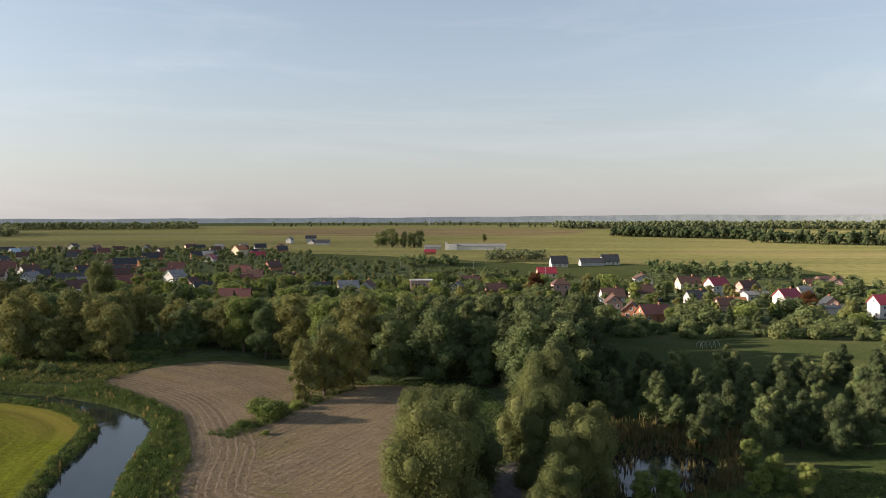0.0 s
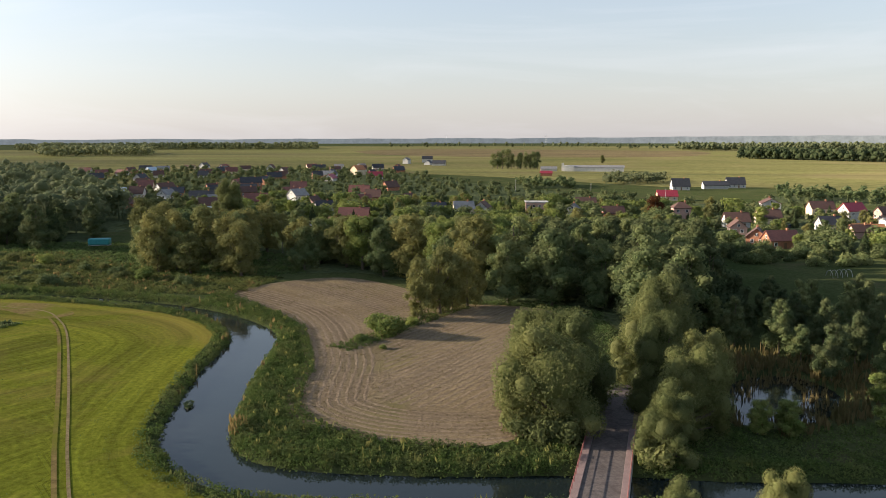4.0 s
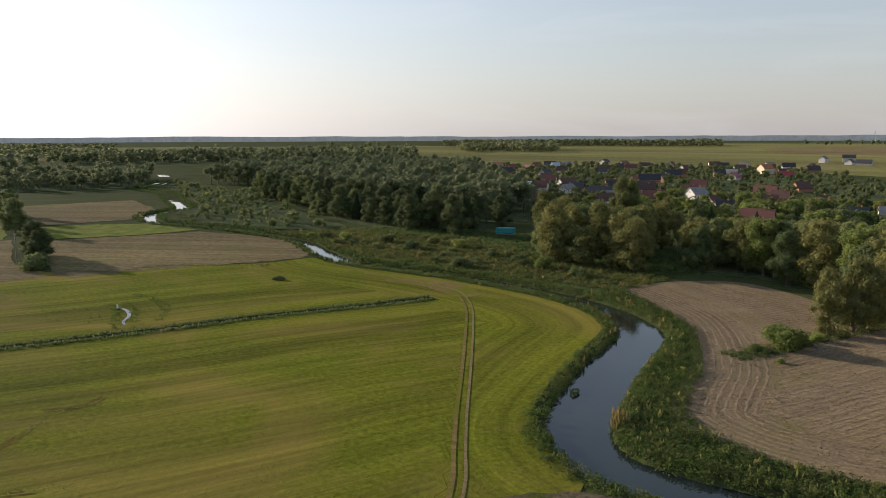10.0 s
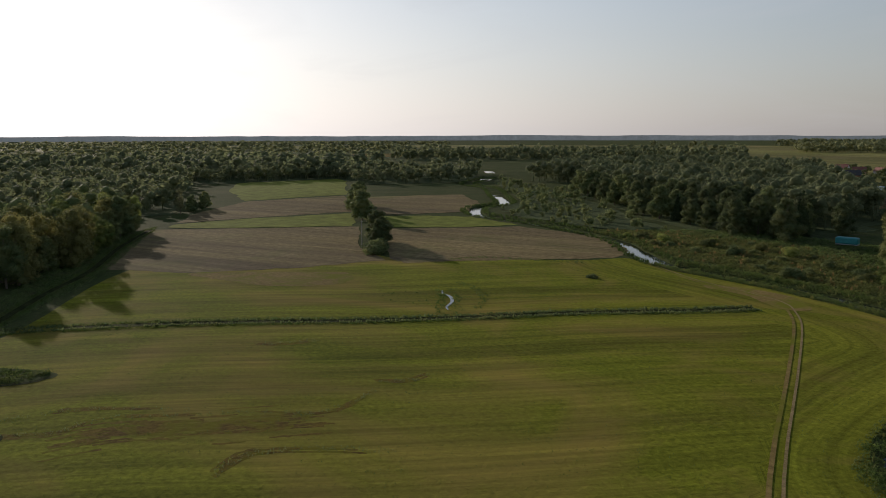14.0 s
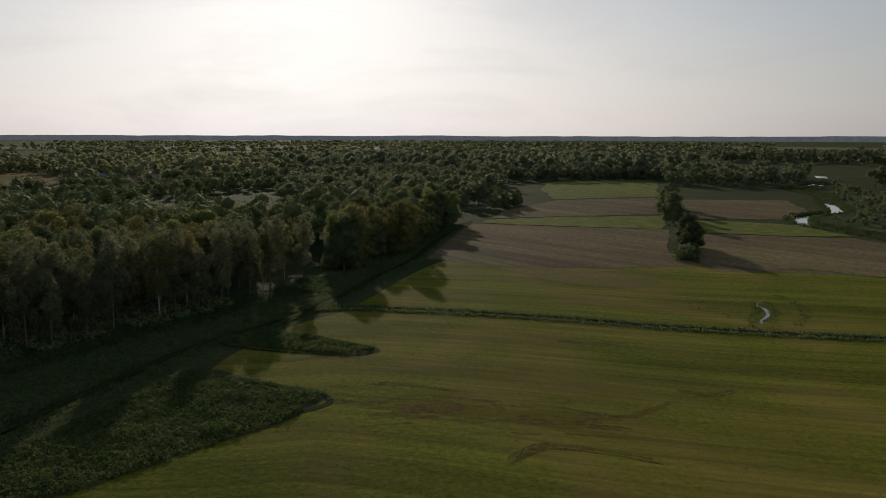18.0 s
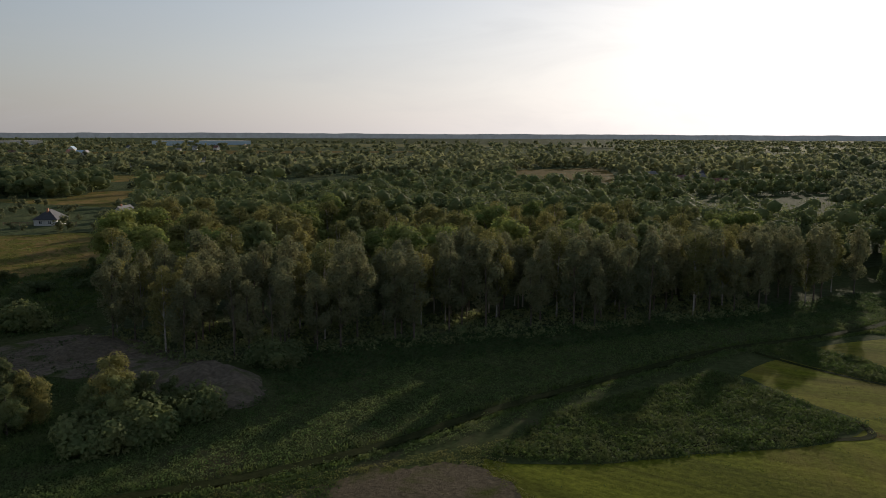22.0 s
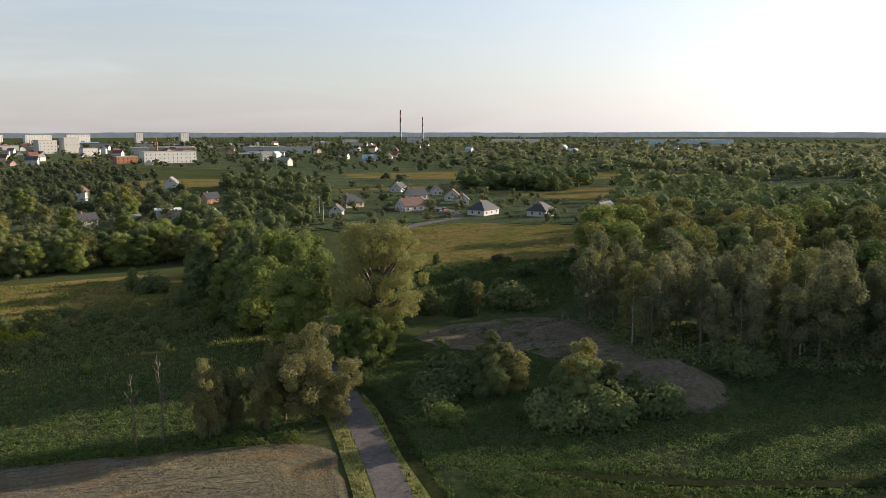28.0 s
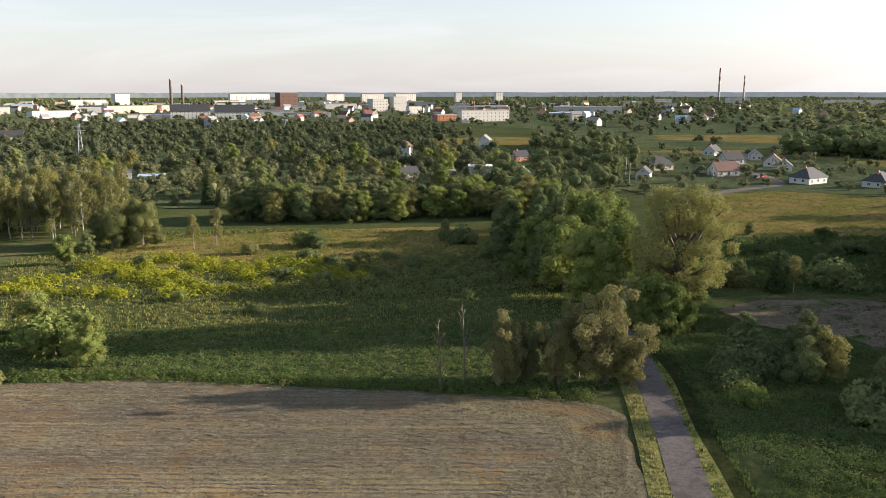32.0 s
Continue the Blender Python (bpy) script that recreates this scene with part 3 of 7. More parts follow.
def field(name, points, mat, label, z=0.09, steps=5, jag=0.18, category="field", straight=False, swath=None):
    """A field: its outline is smoothed and frayed, then filled; swath tells how the machine went over it (across, along)."""
    rng = np.random.default_rng(abs(int(points[0][0] * 7 + points[0][1])) + len(points))
    q = curve(points, steps, True)
    if straight:
        pts = np.array(points, float)
        q = np.vstack([a + (b - a) * np.linspace(0, 1, 8, endpoint=False)[:, None] for a, b in zip(pts, np.roll(pts, -1, 0))])
    q = q + rng.normal(0, jag, q.shape)
    if swath:
        lo, hi = q.min(0), q.max(0)
        X, Y = np.meshgrid(np.arange(lo[0], hi[0], 2.5), np.arange(lo[1], hi[1], 2.5))
        X, Y = X.ravel(), Y.ravel()
        ok = inside(q, X, Y) & (far_from(np.vstack([q, q[:1]]), X, Y) > 0.8)
        p = np.vstack([q, np.stack([X[ok], Y[ok]], 1)])
        vs, _, fs, *_ = delaunay_2d_cdt([Vector(a) for a in p], [], [list(range(len(q)))], 1, 1e-5)
        w = np.array([v[:] for v in vs])
        me = mesh_of(name, [(x, y, z) for x, y in w], fs, mat)
        if sum(f.normal.z for f in me.polygons) < 0:
            me.flip_normals()
        at = me.attributes.new("swath", "FLOAT_VECTOR", "POINT")
        a, b = swath(w[:, 0], w[:, 1])
        at.data.foreach_set("vector", np.stack([a, b, a * 0], 1).astype(np.float32).ravel())
        return tagged(new(name, me), label, category, kind="structure")
    t = tessellate_polygon([[Vector((x, y, 0)) for x, y in q]])
    v = [(x, y, z) for x, y in q]
    me = mesh_of(name, v, t, mat)
    bm = bmesh.new()
    bm.from_mesh(me)
    bmesh.ops.recalc_face_normals(bm, faces=bm.faces[:])
    if sum(f.normal.z for f in bm.faces) < 0:
        bmesh.ops.reverse_faces(bm, faces=bm.faces[:])
    bm.to_mesh(me)
    bm.free()
    return tagged(new(name, me), label, category, kind="structure")


ribbon(RIVER, RIVER_HALF + 1.6, -0.75, M["water"], "river_water", "calm dark river water reflecting the sky", "river")
field("pond_water", [tuple(p) for p in POND[::2]], M["water"], "still dark pond water among reeds", -0.5, 4, 0.1, "pond")
MEADOW = [(-44, 60), (-36, 74), (-46, 84), (-54, 96), (-59, 115), (-63, 132), (-67, 147), (-80, 158), (-100, 166), (-128, 170), (-158, 170), (-178, 176), (-183, 160), (-200, 140), (-215, 116),
          (-246, 110), (-262, 80), (-236, 40), (-176, 10), (-158, -4), (-140, -13), (-118, -20), (-98, -33), (-84, -38), (-70, -32), (-48, -20), (-40, 10), (-36, 40)]
field("meadow", MEADOW, M["meadow"], "mown yellow-green meadow with faint machine rows", 0.08, swath=meadow_swath)
field("field_north", NORTH_FIELD, M["stubble"], "harvested pale brown stubble field with curved swaths", 0.10, swath=north_swath)
field("field_south", [(70, -112), (45, -107), (27, -106), (1, -99.5), (-20, -94), (-29, -91), (-32.5, -86), (-30, -76), (-26, -64), (0, -55), (70, -60)], M["stubble_south"], "dry grey-brown stubble field in furrows", 0.10, swath=south_swath)
field("field_brown_near", [(-241, 35), (-335, 65), (-319, 101), (-300, 142), (-246, 117), (-215, 111), (-215, 83), (-223, 55)], M["far_brown"], "bare brown field beyond the meadow", 0.12, jag=0.6, straight=True)
field("field_brown_river", [(-288, 148), (-273, 178), (-265, 199), (-221, 205), (-191, 188), (-181, 175), (-186, 160), (-201, 131), (-206, 114), (-218, 113)], M["far_brown"], "bare brown field by the river", 0.11, jag=0.6, straight=True)
field("field_lime_strip", [(-348, 78), (-355, 112), (-354, 166), (-303, 142), (-320, 102), (-337, 74)], M["far_lime"], "narrow strip of bright green grain", 0.13, jag=0.6, straight=True)
field("field_lime_strip_river", [(-333, 170), (-323, 190), (-309, 204), (-270, 202), (-274, 180), (-292, 150)], M["far_lime"], "bright green grain strip near the river", 0.13, jag=0.6, straight=True)
field("field_brown_strip", [(-393, 99), (-447, 142), (-458, 209), (-361, 169), (-358, 113), (-353, 82)], M["far_brown"], "pale brown strip of field", 0.11, jag=0.8, straight=True)
field("field_brown_strip_river", [(-442, 215), (-428, 275), (-370, 250), (-330, 216), (-338, 173)], M["far_brown"], "pale brown strip of field near the river", 0.11, jag=0.8, straight=True)
field("field_lime_far", [(-542, 160), (-675, 215), (-640, 293), (-466, 213), (-454, 144)], M["far_lime"], "bright green field before the woods", 0.12, jag=0.8, straight=True)
field("dry_patch", [(-221, 54), (-212, 72), (-202, 91), (-190, 88), (-186, 78), (-196, 64)], M["dry_meadow"], "dry reddish patch in the meadow", 0.125, jag=0.6)
field("dry_patch_bend", [(-108, 152), (-120, 158), (-134, 158), (-132, 164), (-116, 166), (-104, 158)], M["dry_meadow"], "trampled dry patch at the track's bend", 0.125, jag=0.4)
field("rough_patch_long", [(-154, -9), (-151, -1), (-139, 12), (-136, 6), (-143, -9), (-148, -18)], M["ground"], "unmown patch of rough grass", 0.13)
field("rough_patch", [(-130, -20), (-122, -7), (-115, 2), (-104, -4), (-96, -14), (-86, -26), (-82, -38), (-100, -36)], M["ground"], "unmown patch of tall rough grass", 0.13)
field("bare_patch", [(-60, -50), (-70, -49), (-76, -44), (-79, -37), (-70, -25), (-52, -30)], M["bare"], "pale trampled soil at the meadow's edge", 0.12, 8, 0.5)
field("bare_bank", [(-45, 62), (-40, 71), (-32, 75.5), (-20, 75.5), (-9, 74), (-8, 58), (-38, 52)], M["bare"], "pale bare soil on the near bank", 0.12)
ribbon(curve([(-164.5, 100.5), (-161, 98.4), (-157.5, 98.2), (-152, 95.4), (-148, 91.5), (-145, 90)], 5), [0.12 + 0.3 * math.sin(math.pi * k / 25) for k in range(26)], 0.16, M["water"], "puddle", "narrow puddle reflecting the sky", "puddle")
ribbon(LANE[28:62], 4.2, 0.13, M["verge_soil"], "lane_verge", "pale dry grass verges of the lane", "verge")
ribbon(LANE[28:], 1.9, 0.17, M["asphalt"], "lane", "narrow paved lane, worn brown-grey", "road")
ribbon(LANE[:14], 2.4, 0.16, M["asphalt"], "lane_north", "narrow paved lane under the trees", "road")
for side, lab in ((-0.72, "a"), (0.72, "b")):
    t = np.gradient(TRACK, axis=0)
    t /= np.linalg.norm(t, axis=1)[:, None]
    ribbon(TRACK + np.stack([-t[:, 1], t[:, 0]], 1) * side, 0.2 if lab == "a" else 0.3, 0.15, M["sand" if lab == "a" else "dry_meadow"], "wheel_track_1" if lab == "a" else "wheel_track_2", "sandy wheel track worn into the meadow", "track")

# Dark strips stand in for the shade beside the tall unmown grass.
for k, q in enumerate([[(-116, 1), (-112, 2.6), (-109, 0.5), (-104.5, -7.6), (-97, -17.2), (-90, -26.8), (-84, -36)], [(-137, 11), (-135.5, 6), (-141, -8), (-147, -17)]]):
    ribbon(curve(q, 5), 0.55, 0.135, M["ditch"], "patch_edge_%d" % (k + 1), "dark strip painted as shade at an unmown patch's edge", "ditch")
# Shade of the ditches, painted as dark strips laid over the ground.
ribbon(DITCH[6:], 1.3, 0.14, M["ditch"], "ditch_bed", "field ditch, its shade painted as a dark strip", "ditch")
ribbon(DITCH_SOUTH, 0.9, 0.14, M["ditch"], "ditch_bed_south", "ditch along the wood, its shade painted as a dark strip", "ditch")
ribbon(DITCH_LANE, 0.8, 0.14, M["ditch"], "ditch_bed_lane", "ditch beside the lane, its shade painted as a dark strip", "ditch")


def heap(name, cx, cy, rx, ry, h, turn, label, seed):
    """A heap of tipped earth: a rugged dome that runs out flat."""
    rng = np.random.default_rng(seed)
    v, f, n, rings = [(0, 0, h)], [], 36, 12
    for k in range(1, rings + 1):
        r = k / rings
        for i in range(n):
            a = 2 * math.pi * i / n
            lump = noise.noise((math.cos(a) * 2.2 * r + seed, math.sin(a) * 2.2 * r, 0.3)) * 0.5 + noise.noise((math.cos(a) * 7 * r, math.sin(a) * 7 * r + seed, 1.3)) * 0.25
            rr = r * (1 + 0.2 * noise.noise((math.cos(a) * 1.3, math.sin(a) * 1.3, seed * 0.7)))
            z = h * (1 - r ** 1.7) * (1 + lump) if k < rings else -0.1
            v.append((math.cos(a) * rx * rr, math.sin(a) * ry * rr, max(z, -0.1) + 0.1))
    for i in range(n):
        f.append((0, 1 + i, 1 + (i + 1) % n))
        for k in range(rings - 1):
            a, b = 1 + k * n + i, 1 + k * n + (i + 1) % n
            f.append((a, a + n, b + n, b))
    ob = new(name, mesh_of(name, v, f, M["soil"], smooth=True))
    ob.matrix_basis = pose(cx, cy, 0.05, 0, 0, turn)
    return tagged(ob, label, "heap")


heap("earth_mound", -87, -86, 7.5, 12, 2.6, -28, "tipped heap of bare brown soil", 3)
heap("earth_mound", -92, -119, 8, 6, 1.6, 20, "low heap of bare brown soil by the wood", 7)
field("trampled_soil", [(-66, -121), (-68, -131), (-80, -134), (-96, -131), (-100, -120), (-97, -100), (-95, -88), (-88, -76), (-79, -79), (-79, -92), (-80, -103), (-76, -112)], M["soil"], "bare trampled soil round the heaps", 0.13, 5, 0.5, "ground")

# distant farmland
field("garden_meadow", [(42, 232), (62, 240), (90, 238), (118, 232), (150, 212), (132, 188), (104, 190), (66, 194), (46, 204)], M["ground"], "mown green grass behind the gardens", 0.12)
field("field_east", [(16, 50), (20, 77), (30, 81), (60, 83), (110, 82), (120, 50)], M["bare"], "strip of stubble field by the river", 0.1)
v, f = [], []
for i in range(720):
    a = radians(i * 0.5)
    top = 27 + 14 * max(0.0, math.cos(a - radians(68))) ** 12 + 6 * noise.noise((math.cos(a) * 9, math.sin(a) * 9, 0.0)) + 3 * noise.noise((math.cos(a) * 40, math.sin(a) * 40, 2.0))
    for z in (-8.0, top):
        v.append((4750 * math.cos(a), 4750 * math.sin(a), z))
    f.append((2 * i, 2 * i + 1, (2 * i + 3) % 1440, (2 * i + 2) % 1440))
# The far haze is put into this material: greyed colours and a faint glow.
M["distance"] = soil_mat("hazed_glow_distance", (0.15, 0.165, 0.16), (0.24, 0.25, 0.24), 0.003, 0.02, bump=0)
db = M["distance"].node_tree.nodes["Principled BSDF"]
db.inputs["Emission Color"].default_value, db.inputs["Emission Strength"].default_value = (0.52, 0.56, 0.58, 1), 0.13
tagged(new("backdrop", mesh_of("backdrop", v, f, M["distance"])), "low wooded rise along the whole horizon, its haze a faint glow", "horizon", kind="structure")
field("far_field_north", [polar(34, 640), polar(24, 1020), polar(14, 880), polar(4, 760), polar(-6, 640), polar(-14, 640), polar(-24, 620), polar(-34, 640), polar(-36, 3000), polar(-15, 3400), polar(5, 3400), polar(20, 3300), polar(36, 2400)],
      M["far_green"], "wide yellow-green grain fields of the plain", 0.2, jag=2)
field("far_field_bare", [polar(12, 1700), polar(0, 1500), polar(-9, 1650), polar(-8, 2200), polar(8, 2500), polar(14, 2200)], M["far_brown"], "bare brownish field on the plain", 0.35, jag=3)
field("far_field_light", [polar(44, 1500), polar(36, 1200), polar(30, 1500), polar(34, 2600), polar(44, 2600)], M["far_green"], "pale green field beyond the village", 0.3, jag=3)
CLEARINGS = [[(-735, -328), (-860, -262), (-632, -170), (-530, -150), (-536, -218)], [(-602, -192), (-640, -172), (-520, -139)], [(-668, -112), (-730, -78), (-650, -84)]]
OPEN = [("pasture", 158, 134, 620, 740), ("far_green", 140, 110, 900, 1050), ("dry_grass", 150, 118, 1400, 1600), ("far_green", 152, 104, 2050, 2500), ("dry_grass", 78, 48, 1350, 1520), ("far_green", 82, 44, 2150, 2700), ("pasture", 178, 160, 560, 640),
        ("dry_grass", 104, 84, 1250, 1400), ("far_green", 106, 82, 1900, 2300)]
for k, (m, a0, a1, d0, d1) in enumerate(OPEN):
    am = (a0 + a1) / 2
    q = [polar(a0, d0 * 1.05), polar(am, d0), polar(a1, d0 * 1.1), polar(a1, d1), polar(am, d1 * 1.04), polar(a0, d1 * 0.97)]
    CLEARINGS.append(q)
for k, q in enumerate(CLEARINGS):
    field("clearing_%d" % (k + 1), q, M["dry_grass" if k < 3 else OPEN[k - 3][0]], "open field among the distant woods", 0.25 + 0.01 * k, jag=1.5, straight=True)
field("pasture_south", [(-149, -295), (-200, -258), (-150, -190), (-104, -195), (-110, -240)], M["pasture"], "dry yellowish pasture before the houses", 0.1)
ribbon(curve([(-112, -262), (-150, -290), (-176, -306), (-186, -330), (-192, -365), (-214, -410), (-250, -470)], 5), 2.8, 0.2, M["asphalt"], "house_road", "narrow grey road between the new houses", "road")
field("pasture_south_far", [polar(161, 420), polar(152, 500), polar(141, 420), polar(139, 560), polar(148, 900), polar(158, 900), polar(166, 640)], M["pasture"], "dry yellowish pastures with scattered trees", 0.15, jag=2)
field("pasture_east", [(40, -214), (-30, -222), (-44, -200), (-20, -176), (10, -170), (55, -186)], M["pasture"], "dry grass among shrubs", 0.1)

# ---- trees ----
def tube(points, radii, seg=6):
    """A tapered limb through points, as triangles."""
    p = np.array(points, float)
    v, f = [], []
    for i, (c, r) in enumerate(zip(p, radii)):
        t = p[min(i + 1, len(p) - 1)] - p[max(i - 1, 0)]
        t /= np.linalg.norm(t)
        u = np.cross(t, (0.31, 0.9, 0.2))
        u /= np.linalg.norm(u)
        w = np.cross(t, u)
        for k in range(seg):
            a = 2 * math.pi * k / seg
            v.append(c + r * (math.cos(a) * u + math.sin(a) * w))
        if i:
            for k in range(seg):
                a, b = (i - 1) * seg + k, (i - 1) * seg + (k + 1) % seg
                f += [(a, b, b + seg), (a, b + seg, a + seg)]
    return np.array(v), np.array(f)


def joined(pieces):
    vs, fs, n = [], [], 0
    for v, f in pieces:
        vs.append(v), fs.append(np.asarray(f) + n)
        n += len(v)
    return np.vstack(vs), np.vstack(fs)


def leaves(rng, blobs, n, size, droop=0.0, shell=0.72, cull=0.6):
    """Leaf clumps as small three-cornered sprays over a set of rounded boughs (centre and radii)."""
    c = np.array([b[0] for b in blobs], float)
    r = np.array([b[1] for b in blobs], float)
    area = (r[:, 0] * r[:, 1] + r[:, 0] * r[:, 2] + r[:, 1] * r[:, 2])
    pick = rng.choice(len(blobs), n * 2, p=area / area.sum())
    d = rng.normal(size=(n * 2, 3))
    d /= np.linalg.norm(d, axis=1)[:, None]
    rad = shell + (1.08 - shell) * rng.random(n * 2) ** 0.6
    p = c[pick] + d * r[pick] * rad[:, None]
    deep = np.full(n * 2, 9.0)
    for k in range(len(blobs)):
        q = np.linalg.norm((p - c[k]) / r[k], axis=1)
        deep = np.where(pick == k, deep, np.minimum(deep, q))
    keep = np.where(deep > cull)[0][:n]
    p, d = p[keep], d[keep]
    m = len(p)
    nrm = d + rng.normal(0, 0.55, (m, 3)) + (0, 0, 0.25)
    nrm /= np.linalg.norm(nrm, axis=1)[:, None]
    u = np.cross(nrm, rng.normal(size=(m, 3)))
    u /= np.linalg.norm(u, axis=1)[:, None]
    w = np.cross(nrm, u)
    s = size * rng.uniform(0.55, 1.35, (m, 1))
    if droop:
        w = w * (1 - droop) + np.array((0, 0, -droop))
    a, b, e = p + u * s * 0.55, p - u * s * 0.55, p + w * s * 1.1
    v = np.stack([a, b, e], 1).reshape(-1, 3)
    return v, np.arange(m * 3).reshape(-1, 3)


ICO_V, ICO_F = None, None
_b = bmesh.new()
bmesh.ops.create_icosphere(_b, subdivisions=2, radius=1.0)
ICO_V = np.array([v.co[:] for v in _b.verts])
ICO_F = np.array([[v.index for v in f.verts] for f in _b.faces])
_b.free()
_b = bmesh.new()
bmesh.ops.create_icosphere(_b, subdivisions=1, radius=1.0)
ICO1_V = np.array([v.co[:] for v in _b.verts])
ICO1_F = np.array([[v.index for v in f.verts] for f in _b.faces])
_b.free()


def boughs(rng, kind, h):
    """Where the boughs of a crown sit: centres and radii for a tree of height h."""
    out = []
    if kind == "willow":
        for _ in range(26):
            a, t = rng.uniform(0, 2 * math.pi), rng.random()
            rr = 0.36 * h * rng.random() ** 0.4 * (1 - 0.5 * t * t)
            z = h * (0.07 + 0.8 * t)
            s = h * rng.uniform(0.085, 0.15)
            out.append(((rr * math.cos(a), rr * math.sin(a), z), (s, s, s * 1.15)))
        out.append(((0, 0, h * 0.52), (h * 0.26, h * 0.26, h * 0.34)))
    elif kind in ("broad", "cone"):
        for k in range(32):
            a, t = rng.uniform(0, 2 * math.pi), (k + rng.random()) / 32
            wide_at = 0.31 * math.sin(math.pi * (0.14 + 0.76 * t)) ** 0.7 if kind == "broad" else 0.28 * math.sin(math.pi * (0.3 + 0.66 * t)) ** 0.7
            rr = wide_at * h * rng.uniform(0.35, 0.95)
            s = h * rng.uniform(0.07, 0.13) * (1.0 if kind == "broad" else 1.1 - 0.4 * t)
            out.append(((rr * math.cos(a), rr * math.sin(a), h * (0.11 + 0.82 * t)), (s, s, s * 0.95)))
        out.append(((0, 0, h * 0.47), (h * 0.16, h * 0.16, h * 0.33)))
    elif kind == "slim":
        for k in range(22):
            a, t = rng.uniform(0, 2 * math.pi), (k + rng.random()) / 22
            rr = 0.14 * h * math.sqrt(rng.random()) * math.sin(math.pi * (0.22 + 0.7 * t))
            s = h * rng.uniform(0.04, 0.08)
            out.append(((rr * math.cos(a), rr * math.sin(a), h * (0.27 + 0.68 * t)), (s, s, s * 1.15)))
    elif kind == "poplar":
        for _ in range(22):
            a, t = rng.uniform(0, 2 * math.pi), rng.random()
            rr = 0.2 * h * math.sqrt(rng.random()) * math.sin(math.pi * (0.3 + 0.6 * t))
            s = h * rng.uniform(0.07, 0.12)
            out.append(((rr * math.cos(a), rr * math.sin(a), h * (0.18 + 0.74 * t)), (s, s, s * 1.25)))
    elif kind == "spruce":
        for k in range(11):
            t = k / 10
            s = 0.19 * h * (1 - t) + 0.02 * h
            out.append(((0, 0, h * (0.1 + 0.87 * t)), (s, s, h * 0.075)))
    elif kind == "bush":
        for _ in range(9):
            a = rng.uniform(0, 2 * math.pi)
            rr = 0.5 * h * math.sqrt(rng.random())
            s = h * rng.uniform(0.25, 0.4)
            out.append(((rr * math.cos(a), rr * math.sin(a), h * rng.uniform(0.25, 0.68)), (s, s, s)))
    elif kind == "spread":
        for k in range(170):
            a, z = rng.uniform(0, 2 * math.pi), -0.95 + 1.9 * (k + rng.random()) / 170
            rr = h * 0.345 * rng.random() ** 0.4 * math.sqrt(1 - z * z) ** 0.8
            s = h * rng.uniform(0.04, 0.07)
            out.append(((rr * math.cos(a), rr * math.sin(a), h * (0.6 + 0.35 * z)), (s, s, s * 0.85)))
    elif kind == "shaggy":
        for st in range(7):
            a0, tilt, top = 2 * math.pi * (st + rng.random() * 0.7) / 7, rng.uniform(0.08, 0.5), rng.uniform(0.62, 1.0)
            for k in range(11):
                t = 0.22 + 0.78 * (k + rng.random()) / 11
                rr = h * tilt * t * top
                c = np.array((rr * math.cos(a0), rr * math.sin(a0), h * t * top * (1 - 0.3 * tilt))) + rng.normal(0, 0.055 * h, 3)
                s = h * rng.uniform(0.045, 0.085)
                out.append(((c[0], c[1], max(c[2], 0.08 * h)), (s, s, s * 0.95)))
    return out


def trunk_of(rng, kind, h, bl):
    pieces = []
    top = {"willow": 0.6, "broad": 0.75, "cone": 0.85, "slim": 0.95, "poplar": 0.8, "spruce": 0.97, "bush": 0.5, "spread": 0.62, "shaggy": 0.3}[kind]
    r0 = h * {"willow": 0.035, "broad": 0.022, "cone": 0.016, "slim": 0.0085, "poplar": 0.016, "spruce": 0.014, "bush": 0.02, "spread": 0.032, "shaggy": 0.02}[kind]
    lean = rng.normal(0, 0.015 * h, 2)
    line = [(lean[0] * t * t, lean[1] * t * t, h * top * t - (0.3 if t == 0 else 0)) for t in (0, 0.25, 0.5, 0.75, 1)]
    pieces.append(tube(line, [r0 * s for s in (1.25, 0.95, 0.8, 0.6, 0.3)], 7))
    for c, r in bl[:: 3 if kind == "spread" else 2]:
        z = min(c[2] * rng.uniform(0.45, 0.75), h * top * 0.92)
        t = z / (h * top)
        a = np.array((lean[0] * t * t, lean[1] * t * t, z))
        b = np.array(c)
        mid = (a + b) / 2 + rng.normal(0, 0.02 * h, 3)
        pieces.append(tube([a, mid, b], [r0 * 0.4, r0 * 0.26, r0 * 0.1], 5))
    return joined(pieces)


TREES = {}


def breed(key, kind, h, n, size, leaf, bark, count, droop=0.0, core=0.0, seed=1, shell=0.72):
    """Makes the meshes of a few trees of one kind."""
    TREES[key] = []
    for k in range(count):
        rng = np.random.default_rng(seed * 100 + k)
        bl = boughs(rng, kind, h)
        pieces = [leaves(rng, bl, n, size, droop, shell)]
        if core:
            pieces += [(ICO1_V * np.array(r) * core + np.array(c), ICO1_F) for c, r in bl]
        v, f = joined(pieces)
        tv, tf = trunk_of(rng, kind, h, bl)
        TREES[key].append((tri_mesh("trunk", tv, tf, M[bark], True), tri_mesh("crown", v, f, M[leaf]), h))


breed("willow", "willow", 15, 24000, 0.22, "leaf_willow", "bark", 4, 0.4, 0.78, 1)
breed("alder", "cone", 16, 5600, 0.37, "leaf_alder", "bark", 6, 0.15, 0.72, 2)
breed("deep", "cone", 16, 5600, 0.37, "leaf_deep", "bark", 4, 0.15, 0.72, 15)
breed("fresh", "broad", 15, 6000, 0.36, "leaf_lime", "bark", 4, 0.15, 0.72, 3)
breed("olive", "broad", 15, 5600, 0.35, "leaf_olive", "bark", 4, 0.2, 0.6, 4)
